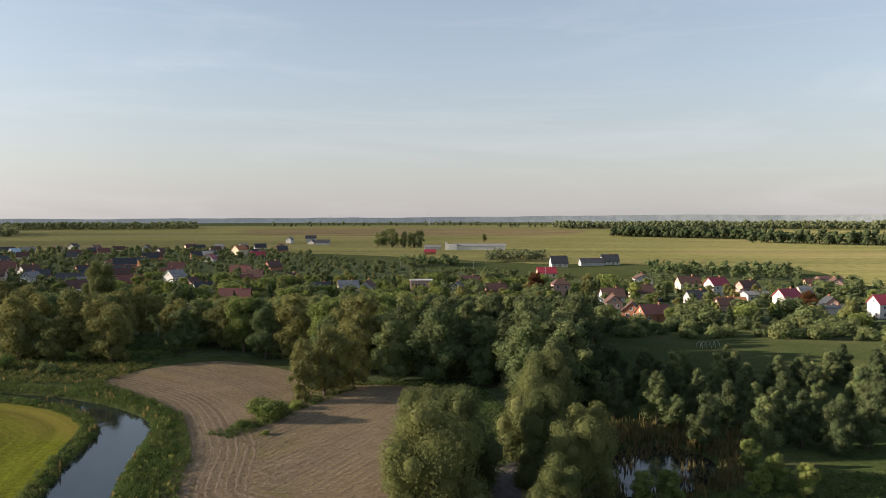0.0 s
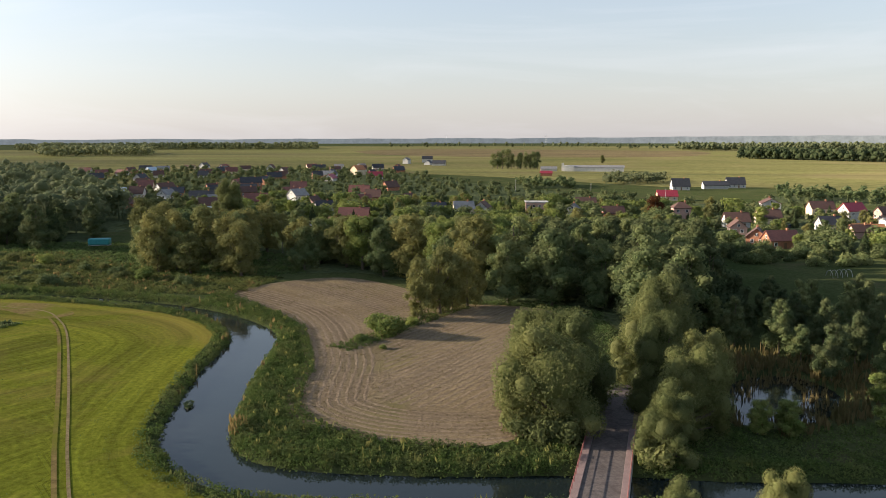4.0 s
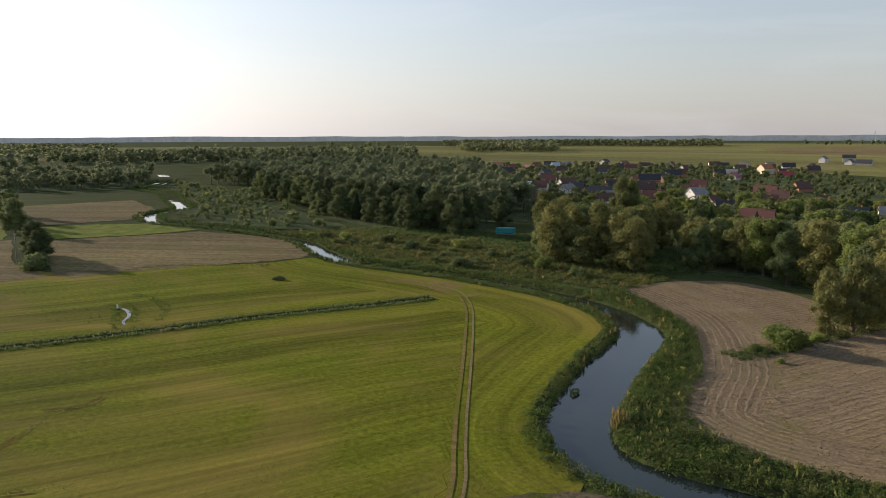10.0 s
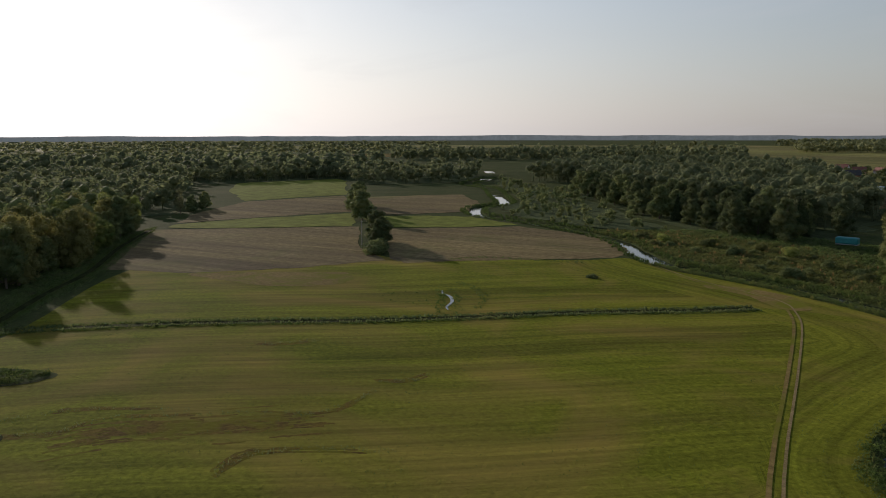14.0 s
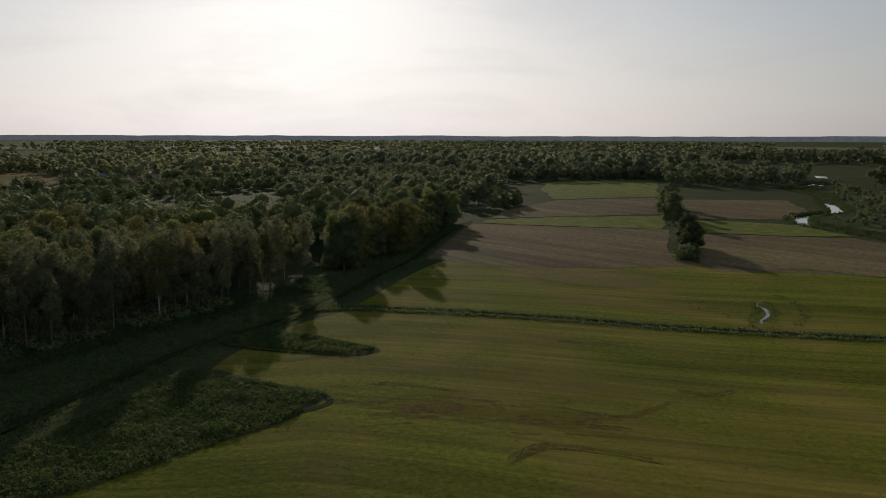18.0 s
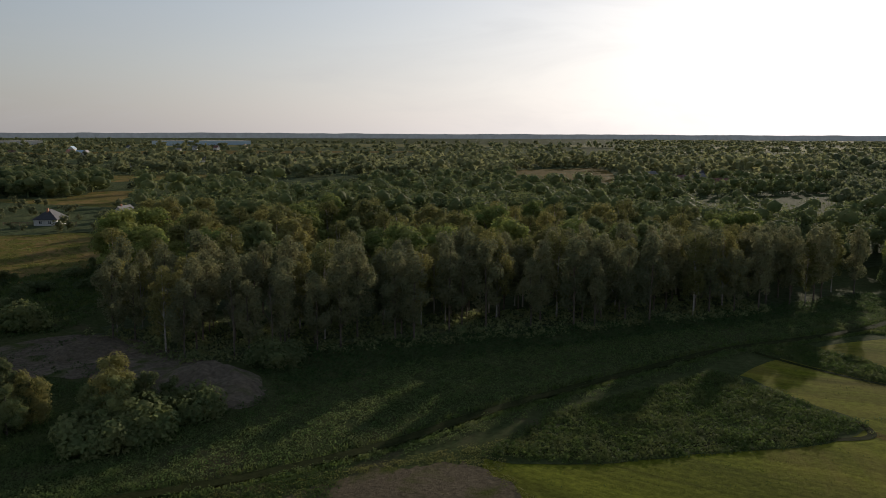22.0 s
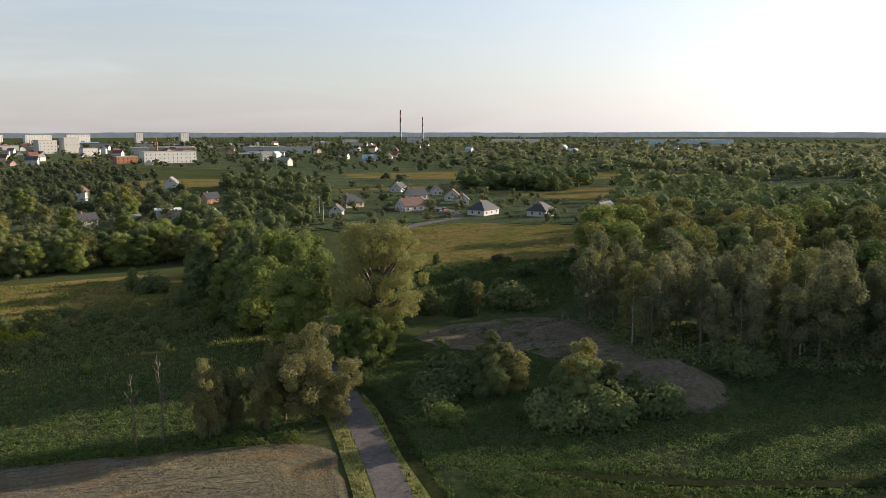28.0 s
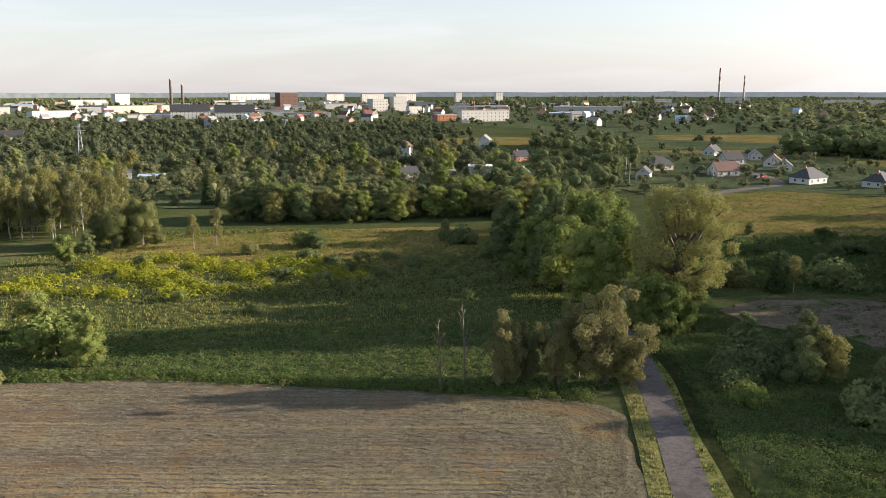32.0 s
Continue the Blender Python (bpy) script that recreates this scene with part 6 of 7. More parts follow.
for x, y, h, k in [(-48, -136, 16, "fresh"), (-44, -130, 13, "fresh"), (-50, -150, 18, "fresh"), (-42, -146, 15, "fresh"), (-52, -168, 17, "fresh"), (-46, -178, 15, "alder"), (-58, -186, 15, "alder"), (-50, -200, 14, "alder"),
                   (-62, -205, 13, "olive"), (-40, -165, 12, "fresh"), (-38, -185, 9, "alder"), (-44, -210, 11, "alder"), (-50, -116, 9, "fresh"), (-47.5, -119, 11, "fresh"), (-53, -118, 8, "fresh"), (-58, -127, 10, "fresh"), (-64, -150, 10, "fresh"), (-44, -138, 14, "fresh"), (-40, -152, 13, "alder"), (-54, -160, 17, "fresh"), (-60, -172, 15, "fresh"), (-46, -166, 16, "alder"), (-56, -195, 15, "alder"), (-42, -198, 12, "alder"), (-66, -190, 13, "olive"), (-58, -215, 13, "alder"), (-34, -176, 8, "alder"), (-36, -158, 8, "fresh")]:
    plant(k, x, y, h, 1.1, "trees along the lane")
for x, y, h, w in [(-20.5, -97, 11.5, 0.85), (-23.5, -98, 10.5, 0.7), (-27, -97, 11, 0.8), (-34, -97, 15.5, 1.1), (-36.5, -95.5, 8.5, 1.2), (-31, -99.5, 12.5, 0.8)]:
    plant("shaggy", x, y, h, w, "shaggy willows at the field's corner")
for x, y, h, k in [(-61, -96, 9, "deep"), (-59.5, -93.5, 5.5, "alder"), (-63.5, -94.5, 7, "olive"), (-66, -80.5, 8, "alder"), (-70, -80, 7.5, "deep"), (-63, -79.5, 4, "bush_dark"), (-73, -79, 6, "alder"), (-67.5, -83, 9.5, "olive"),
                   (-64, -83, 7, "alder"), (-60.5, -81, 4, "bush_dark"), (-56, -101, 4.5, "bush_dark"), (-54, -97, 3.5, "bush_dark"), (-57.5, -105, 5.5, "alder"), (-76, -78, 4, "bush_dark"), (-82, -140, 8, "spruce"),
                   (-85, -139, 7, "slim_light"), (-76, -146, 4, "bush_olive"), (-69, -77.5, 4.5, "bush_dark"), (-65, -77, 3.5, "bush_dark"), (-95, -142, 5, "bush_dark"), (-100, -150, 7, "alder"), (-50, -93, 3, "bush_dark"), (-52, -98, 3.4, "bush_dark"), (-49, -88, 2.2, "bush"), (-98, -84, 4, "bush_dark"), (-101, -82, 3.5, "bush_dark")]:
    plant(k, x, y, h * (1.25 if h < 6 else 1.05), 1.15, "shrubs by the heaped soil")
for x, y, h, k in [(-23, -144, 2, "bush_dark"), (7, -196, 5, "bush_dark"), (10, -198, 4, "bush"), (16, -139, 2, "bush_dark"), (36, -113, 8, "fresh"), (42, -118, 7, "bush"), (47, -126, 8, "fresh"), (51, -131, 7, "olive"), (54, -124, 9, "fresh"), (56, -202, 11, "willow"), (50, -206, 12, "willow"), (61, -208, 8, "olive"),
                   (61, -183, 7, "fresh"), (36, -198, 9, "slim_light"), (31, -201, 10, "slim_light"), (-8, -165, 2.5, "bush_olive"), (-15, -172, 3, "bush_dark"), (-2, -170, 2, "bush_olive"), (4, -158, 3, "bush_dark"), (-30, -196, 5, "bush_dark"), (-26, -201, 6, "alder"),
                   (47, -106.5, 3, "bush_olive"), (-10, -135, 1.5, "bush"), (12, -164, 3, "bush_dark"), (8, -180, 3.4, "bush_dark"), (2, -174, 3, "bush_dark"), (-4, -177, 3.2, "bush_olive"), (-10, -180, 2.6, "bush_dark"), (12, -150, 1.8, "bush"), (22, -190, 3, "bush_olive"), (-22, -160, 2, "bush_dark"), (30, -148, 2.2, "bush"), (60, -196, 6, "alder"), (44, -182, 2.6, "bush_dark")]:
    plant(k, x, y, h, 1.1, "scattered shrubs on the wild meadow")
for x, y in scatter([(38, -232), (20, -230), (0, -232), (-36, -234), (-64, -226), (-66, -246), (-30, -252), (36, -250)], 6.5, wr):
    plant(wr.choice(["fresh", "olive", "alder"]), x, y, wr.uniform(8, 12), 1.35, "belt of trees behind the wild meadow")
for x, y in scatter([(58, -212), (120, -212), (130, -260), (66, -262)], 5.2, wr):
    plant(wr.choice(["slim_light", "slim", "slim_light"]), x, y, wr.uniform(13, 17), 1.0, "pale-trunked grove")
for x, y in scatter([(-70, -246), (60, -268), (150, -290), (170, -420), (60, -470), (-60, -470), (-90, -380), (-60, -300)], 24, wr):
    plant(wr.choice(["alder", "olive", "fresh", "spruce"]), x, y, wr.uniform(6, 12), 1.2, "garden trees before the town")
for x, y in scatter([(-100, -150), (-70, -158), (-72, -190), (-104, -200), (-150, -192), (-132, -160)], 11, wr):
    plant(wr.choice(["bush_dark", "bush_olive", "bush_dark", "alder"]), x, y, wr.uniform(1.5, 4), 1.3, "shrubs below the pasture")
wood("allotment_trees", [(-70, -380), (60, -400), (180, -380), (330, -560), (330, -900), (60, -900), (-110, -840), (-110, -560)], 14, 9, "leaf_garden", "garden trees and hedges before the town", 23, 170, 0.8, h_var=0.45, low=True)
wood("lane_woods", [(-64, -240), (-50, -260), (-66, -330), (-110, -400), (-120, -520), (-150, -600), (-190, -560), (-160, -430), (-120, -330), (-90, -260)], 13, 11, "leaf_deep", "trees along the southern lane", 24, 200, 0.75, h_var=0.4, low=True)
wood("south_clumps", [polar(150, 520), polar(143, 500), polar(140, 600), polar(146, 640)], 10, 16, "leaf_alder", "dark copse on the dry pasture", 25, 180, 0.9, wide=1.6, low=True)
wood("south_clumps_west", [polar(140, 430), polar(131, 420), polar(128, 560), polar(139, 560)], 24, 14, "leaf_alder", "loose trees west of the new houses", 26, 120, 1.0, h_var=0.5, wide=1.5, low=True)
# village gardens
for x, y in scatter([(44, 250), (64, 244), (100, 246), (150, 226), (166, 250), (140, 276), (80, 282), (48, 280)], 8.0, wr):
    plant(wr.choice(["bush_dark", "deep", "alder", "bush_dark"]), x, y, wr.uniform(2.2, 6.0), 1.15, "garden hedges before the village")
hoops = thing("hoop_frame", pose(76, 229, 0, 0, 0, 20), "white bent-tube frame of a bare garden tunnel", "frame")
for k in range(5):
    v, f = tube([(-3.0 + 1.5 * k, 1.5 * math.cos(a), 2.0 * math.sin(a)) for a in np.linspace(0, math.pi, 9)], [0.06] * 9, 5)
    child("hoop", tri_mesh("hoop", v, f, M["stripe_white"]), hoops)
plant("olive", *polar(-2.95, 1183), 12, 1.1, "", "single round tree far out in the fields")
VILLAGE = [(-300, 470), (-190, 330), (-80, 318), (0, 330), (70, 300), (110, 280), (190, 280), (230, 420), (130, 460), (60, 480), (-60, 640), (-200, 900), (-440, 900), (-520, 760)]
for x, y in scatter([(-200, 330), (-80, 300), (0, 300), (70, 275), (180, 265), (200, 380), (60, 440), (-60, 470), (-190, 470)], 11.5, wr):
    plant(wr.choice(["alder", "olive", "fresh", "spruce", "bush_dark", "bush"]), x, y, wr.uniform(3.5, 8.5), 1.25, "village garden trees")
plant("copper", 43, 372, 12), plant("copper", 137, 300, 10), plant("willow", -150, 350, 19, 1.0, "village garden trees"), plant("willow", 142, 280, 9, 1.0, "village garden trees")
wood("village_trees", VILLAGE, 14.5, 6.2, "leaf_deep", "garden trees and hedges of the village", 27, 90, 1.0, h_var=0.5, wide=1.15, low=True, clear=7.5)
for i in (0, 1, 2, 3.4, 4.2, 5.5, 6.3, 7.6, 8.4, 9.3, 10):
    plant("poplar", -78 + i * 5.2, 950 + (i % 3) * 6, (24 if i < 3.5 else 20.5) * prng.uniform(0.86, 1.08), 0.95, "row of poplars beyond the village")
wood("hall_thicket", [polar(3, 650), polar(-1, 650), polar(-1, 600), polar(3, 600)], 9, 8, "leaf_alder", "thicket of young trees in the fields", 33, low=True)
wood("orchard_thicket", [polar(-3, 720), polar(-7.2, 720), polar(-7.2, 670), polar(-3, 650)], 9, 9, "leaf_far", "dark thicket by the long white hall", 28)
wood("east_thicket", [polar(-14, 560), polar(-24, 560), polar(-24, 500), polar(-14, 500)], 11, 9, "leaf_alder", "thicket beside the village's last houses", 29)
wood("right_wood_near", [polar(-12, 1480), polar(-22, 1330), polar(-22, 1400), polar(-12, 1600)], 12, 22, "leaf_deep", "long dark wood on the plain", 30, 40, 2.5, low=True)
wood("right_wood_strip", [polar(-21, 1180), polar(-29, 1100), polar(-36, 1050), polar(-36, 1110), polar(-29, 1160), polar(-21, 1240)], 14, 20, "leaf_deep", "dark belt of trees on the plain", 31, 40, 2.3, low=True)


def far_belt(name, az0, az1, d0, d1, gap, h, seed, label, sprays=24, wide=1.3):
    wood(name, [polar(az0, d0), polar((az0 + az1) / 2, d0 * 1.02), polar(az1, d0), polar(az1, d1), polar((az0 + az1) / 2, d1), polar(az0, d1)], gap, h, "leaf_far", label, seed, sprays * 2, 2.8, wide=wide, low=True)


far_belt("far_wood_north_west", 35, 28, 1700, 2100, 26, 22, 40, "distant dark wood")
far_belt("far_wood_west", 62, 38, 1150, 1500, 24, 20, 41, "distant dark woods")
far_belt("far_wood_west_mid", 92, 63, 700, 1000, 19, 19, 42, "dark woods beyond the fields")
far_belt("far_wood_sun", 120, 92, 640, 1000, 19, 18, 43, "dark woods below the low sun")
far_belt("far_wood_south_west", 140, 112, 660, 1100, 24, 15, 44, "scattered woods of the plain")
for k, (az0, az1, d) in enumerate([(34, 20, 2900), (12, -4, 3000), (-4, -14, 2600), (60, 40, 2400), (86, 62, 1900), (110, 88, 2000), (135, 112, 2100), (150, 135, 1900), (168, 152, 1500), (200, 168, 1700), (210, 180, 2700), (170, 140, 2900), (-10, -34, 2700)]):
    far_belt("plain_wood", az0, az1, d, d + 90, 34, 20, 80 + k, "hedgerow woods on the plain", 12)

far_belt("plain_wood_east", -8, -36, 2300, 2700, 24, 24, 140, "long dark woods along the northern plain", 14)
far_belt("plain_wood_north_west", 36, 17, 2500, 2900, 25, 24, 141, "long dark woods beyond the village", 14)
wood("town_trees", [polar(204, 700), polar(186, 880), polar(170, 880), polar(158, 700), polar(152, 1100), polar(152, 2600), polar(180, 2700), polar(206, 2500)], 40, 8, "leaf_garden", "street trees and gardens of the town", 120, 20, 2.4, h_var=0.4, wide=1.6, low=True)
wood("plain_trees_west", [polar(152, 700), polar(134, 640), polar(112, 720), polar(104, 900), polar(110, 2600), polar(130, 2800), polar(152, 2600)], 50, 12, "leaf_far", "scattered woods and hedges of the western plain", 121, 60, 2.0, h_var=0.5, wide=1.9, low=True)
wood("gardens_near", [(-60, -262), (40, -268), (150, -300), (190, -420), (80, -420), (-60, -400)], 13, 8, "leaf_garden", "dense garden trees and hedges", 122, 220, 0.7, h_var=0.4, low=True)
wood("hamlet_woods", [polar(112, 430), polar(92, 560), polar(92, 640), polar(110, 660), polar(118, 640), polar(126, 520)], 13.5, 12, "leaf_alder", "loose woods round the ochre clearings", 123, 130, 1.0, h_var=0.3, wide=1.5, low=True)

wood("plain_trees_north_west", [polar(60, 1300), polar(78, 1050), polar(106, 1050), polar(106, 3200), polar(80, 3400), polar(58, 3200)], 44, 14, "leaf_far", "woods stretching to the western horizon", 124, 26, 2.8, h_var=0.35, wide=2.1, low=True)

wood("field_woods", [polar(77, 400), polar(92, 400), polar(92, 650), polar(75, 780), polar(56, 780), polar(56.5, 640), polar(64, 610), polar(66, 690), polar(76, 640)], 13, 14, "leaf_far", "dark woods closing the fields", 125, 120, 1.2)

wood("south_house_hedges", [polar(164, 360), polar(158, 300), polar(150, 330), polar(140, 330), polar(136, 400), polar(150, 520), polar(164, 520)], 17, 5, "leaf_garden", "garden hedges and young trees round the new houses", 126, 70, 0.8, h_var=0.6, low=True)
wood("outskirts_trees", [polar(166, 520), polar(150, 560), polar(128, 560), polar(120, 800), polar(128, 1500), polar(166, 1500)], 44, 8, "leaf_garden", "trees dotted over the outskirts", 127, 70, 1.1, h_var=0.5, wide=1.7, low=True)

wood("river_scrub", [(-240, 222), (-300, 222), (-340, 242), (-360, 272), (-400, 297), (-470, 337), (-520, 362), (-552, 395), (-416, 345), (-316, 295), (-262, 262), (-220, 240)], 10, 4, "leaf_alder", "scrub between river and wood", 128, 90, 0.6, h_var=0.6, low=True)

# ---- low vegetation ----
def tufts(name, pts, h, mat, label, seed, blades=8, spread=0.35, category="plants", lean=0.5, broad=1.0):
    """Tufts of leaves or blades at the points given, each a handful of narrow sprays rising from the ground."""
    if not len(pts):
        return None
    rng = np.random.default_rng(seed)
    pts = np.asarray(pts, float)
    n = len(pts)
    z = ground_z(pts[:, 0], pts[:, 1])
    p = np.repeat(np.stack([pts[:, 0], pts[:, 1], z], 1), blades, 0)
    m = n * blades
    hh = np.repeat(h * rng.uniform(0.5, 1.3, n), blades)
    a = rng.uniform(0, 2 * math.pi, m)
    out = np.stack([np.cos(a), np.sin(a), np.zeros(m)], 1)
    side = np.stack([-np.sin(a), np.cos(a), np.zeros(m)], 1)
    base = p + out * (rng.random((m, 1)) * spread * 0.9)
    tip = base + out * (rng.random((m, 1)) * lean) * hh[:, None] + np.stack([np.zeros(m), np.zeros(m), hh * rng.uniform(0.55, 1.1, m)], 1)
    w = (0.07 + 0.16 * rng.random((m, 1))) * np.minimum(hh, 0.9)[:, None] * broad
    low = base + (0, 0, -0.05)
    mid = (base * 0.45 + tip * 0.55)
    v = np.stack([low, mid + side * w, tip, mid - side * w], 1).reshape(-1, 3)
    k = np.arange(m)[:, None] * 4
    f = np.vstack([k + (0, 1, 2), k + (0, 2, 3)])
    ob = new(name, tri_mesh(name, v, f, M[mat]))
    return tagged(ob, label, category, kind="stuff")


def mounds(name, pts, h, mat, label, seed, n=8, spread=0.6, size=0.17, category="plants"):
    """Leafy herbs: small leaves over low swelling mounds."""
    rng = np.random.default_rng(seed)
    pts = np.asarray(pts, float)
    swell = np.array([0.45 + 0.9 * max(0.0, 0.5 + noise.noise((x * 0.23, y * 0.23, seed))) for x, y in pts])
    z = ground_z(pts[:, 0], pts[:, 1])
    m = len(pts) * n
    r, a = np.sqrt(rng.random(m)), rng.uniform(0, 2 * math.pi, m)
    hh = np.repeat(h * swell * rng.uniform(0.7, 1.2, len(pts)), n)
    c = np.repeat(np.stack([pts[:, 0], pts[:, 1], z], 1), n, 0)
    c = c + np.stack([r * np.cos(a) * spread, r * np.sin(a) * spread, hh * (1 - r * r) * rng.uniform(0.6, 1.0, m) + 0.06], 1)
    nrm = np.stack([np.cos(a) * r, np.sin(a) * r, np.full(m, 0.75)], 1) + rng.normal(0, 0.35, (m, 3))
    nrm /= np.linalg.norm(nrm, axis=1)[:, None]
    u = np.cross(nrm, rng.normal(size=(m, 3)))
    u /= np.linalg.norm(u, axis=1)[:, None]
    w = np.cross(nrm, u)
    s = size * rng.uniform(0.6, 1.4, (m, 1))
    v = np.stack([c + u * s * 0.6, c - u * s * 0.6, c + w * s * 1.2], 1).reshape(-1, 3)
    ob = new(name, tri_mesh(name, v, np.arange(m * 3).reshape(-1, 3), M[mat]))
    return tagged(ob, label, category, kind="stuff")


vr = np.random.default_rng(99)


def band(line, lo, hi, density, side=0):
    """Random places along a line, between two distances from it; side -1 or 1 keeps one side only."""
    q = np.asarray(line, float)
    d = np.diff(q, axis=0)
    ln = np.linalg.norm(d, axis=1)
    n = int(ln.sum() * (hi - lo) * (1 if side else 2) * density)
    i = vr.choice(len(d), n, p=ln / ln.sum())
    s = vr.random((n, 1))
    nrm = np.stack([-d[i, 1], d[i, 0]], 1) / ln[i][:, None]
    sg = np.full(n, side) if side else vr.choice([-1, 1], n)
    return q[i] + d[i] * s + nrm * (vr.uniform(lo, hi, n) * sg)[:, None]


def fill(poly, density):
    q = np.asarray(poly, float)
    lo, hi = q.min(0), q.max(0)
    n = int(np.prod(hi - lo) * density)
    p = lo + vr.random((n, 2)) * (hi - lo)
    return p[inside(q, p[:, 0], p[:, 1])]


def off_river(p, d):
    r = np.full(len(p), 1e9)
    for i in range(len(RIVER) - 1):
        a, b = RIVER[i], RIVER[i + 1]
        if min(a[0], b[0]) - 40 > p[:, 0].max() or max(a[0], b[0]) + 40 < p[:, 0].min():
            continue
        r = np.minimum(r, far_from([a, b], p[:, 0], p[:, 1]) - RIVER_HALF[i])
    return p[r > d]


NEAR = RIVER[8:92]
MIDR = RIVER[90:150]
bank = off_river(band(NEAR, 2.2, 7.5, 2.4), 0.35)
bank = bank[far_from(LANE, bank[:, 0], bank[:, 1]) > 3.6]
NORTH_STRIP = [(-4, 88), (-20, 87), (-32, 87), (-40, 91), (-44, 100), (-47, 112), (-50, 126), (-52, 140), (-54, 150), (-62, 160), (-75, 170), (-84, 178), (-81, 184), (-70, 174), (-60, 164), (-50, 152), (-44, 137),
               (-39.5, 124), (-37.5, 112), (-35, 104), (-30, 99), (-22, 95), (-9, 94), (-2, 98), (2, 96), (2, 90)]
mounds("bank_herbs", bank, 0.95, "herb", "lush green nettles and herbs along the river bank", 1, 18)
tufts("bank_stalks", bank[::10], 0.9, "wild", "grass stalks along the river bank", 101, 4, 0.4)
mounds("field_edge_herbs", off_river(fill(NORTH_STRIP, 3.6), 0.4), 1.0, "herb", "tall green herbs between river and stubble", 2, 18)
tufts("field_edge_stalks", off_river(fill(NORTH_STRIP, 0.25), 0.4), 0.95, "wild", "pale stalks among the river herbs", 102, 5, 0.4)
tufts("bank_reeds", off_river(np.vstack([band(NEAR[40:70], 2.5, 5.5, 0.12), fill([(-46, 92), (-42, 90), (-40, 97), (-45, 101)], 3)]), 0.2), 1.7, "reed", "dry pale reeds at the water's edge", 3, 5, 0.3, lean=0.2)
tufts("far_bank_herbs", off_river(band(MIDR, 2, 7, 0.7), 0.6), 1.1, "herb", "green bank vegetation upstream", 4, 6, 0.6)
FAR_BANK = [(-240, 214), (-176, 190), (-120, 184), (-92, 182), (-78, 180), (-74, 205), (-90, 212), (-120, 218), (-160, 240), (-215, 244)]
mounds("floodplain_grass", off_river(fill(FAR_BANK, 0.9), 1), 0.75, "wild", "rank grass and herbs on the flood plain", 5, 16, 1.0, 0.3)
tufts("floodplain_sedge", off_river(fill(FAR_BANK, 0.05), 1), 1.2, "reed", "dry sedge tussocks on the flood plain", 6, 6, 0.5)
PR = band(np.vstack([POND, POND[:1]]), 0.5, 5, 1.2)
tufts("pond_reeds", np.vstack([PR, fill([(14, 128), (48, 128), (56, 142), (20, 146)], 0.7)]), 1.9, "reed", "dry reeds round the pond", 7, 5, 0.4, lean=0.25)
mounds("pond_grass", fill([(22, 92), (130, 94), (130, 118), (50, 116), (40, 108), (22, 106)], 1.4), 0.6, "herb", "rough grass between pond and river", 8, 14, 0.8, 0.2)
mounds("bridge_side_herbs", np.vstack([off_river(fill([(9.5, 84), (24, 84), (24, 106), (11, 104)], 1.6), 0.4), off_river(fill([(-8, 70), (2, 70), (3.5, 84), (-8, 84)], 1.6), 0.4), off_river(fill([(7, 66), (30, 76), (110, 79), (110, 86), (26, 84), (8, 80)], 1.5), 0.4)]), 0.7, "herb", "grass and herbs beside the bridge", 42, 16, 0.7, 0.18)
tufts("ditch_herbs", band(DITCH, 0.5, 1.8, 7), 0.75, "leaf_alder", "dark herbs filling a field ditch", 9, 6, 0.4)
tufts("ditch_grass", band(DITCH, 1.5, 3.1, 6), 0.4, "herb", "green grass on the ditch edge", 10, 5, 0.4)
tufts("meadow_island_grass", np.vstack([band(curve([(-205, 128), (-203, 140), (-190, 150), (-178, 158)], 4), 0, 1.6, 1.5), fill([(-170, 84), (-168, 104), (-158, 108), (-146, 100), (-140, 90), (-150, 82)], 0.12), band(curve([(-166, 101), (-157.5, 98.2), (-148, 91.5), (-142, 88)], 4), 0.6, 2.6, 2.0), band(curve([(-172, 110), (-160, 108), (-150, 103), (-143, 96)], 4), 0, 1.0, 2.0)]), 0.4, "herb", "rough grass left standing in the meadow", 11, 6, 0.5)
S_EDGE = [(-345, 72), (-287, 52), (-240, 36), (-206, 20), (-178, 6), (-160, -6), (-146, -16), (-128, -24), (-104, -36), (-84, -44), (-66, -54), (-54, -64), (-44, -72), (-46, -84), (-58, -92), (-76, -72), (-98, -70), (-112, -66), (-130, -50), (-150, -34), (-178, -12),
          (-210, 8), (-250, 22), (-300, 40)]
mounds("wood_edge_herbs", fill(S_EDGE, 1.5), 0.8, "nettle", "tall green herbs along the wood's ditch", 12, 16, 0.8, 0.16)
ROUGH = [[(-154, -9), (-151, -1), (-139, 12), (-136, 6), (-143, -9), (-148, -18)], [(-130, -20), (-122, -7), (-115, 2), (-104, -4), (-96, -14), (-86, -26), (-82, -38), (-100, -36)]]
mounds("unmown_grass", np.vstack([fill(r, 4.0) for r in ROUGH]), 0.85, "herb", "tall unmown grass in the meadow", 13, 14, 0.7, 0.19)
mounds("wood_floor_plants", fill([(-98, -128), (-92, -98), (-110, -80), (-141, -50), (-182, -14), (-196, -30), (-150, -70), (-115, -115)], 0.5), 1.3, "leaf_alder", "shaded undergrowth at the wood's front", 14, 12, 1.0, 0.4)
LANE_S = LANE[28:62]
tufts("verge_grass", np.vstack([band(LANE_S, 2.1, 3.9, 7.0, 1), band(LANE_S, 2.1, 4.2, 7.0, -1)]), 0.4, "verge", "pale green grass on the lane's verges", 15, 5, 0.35)
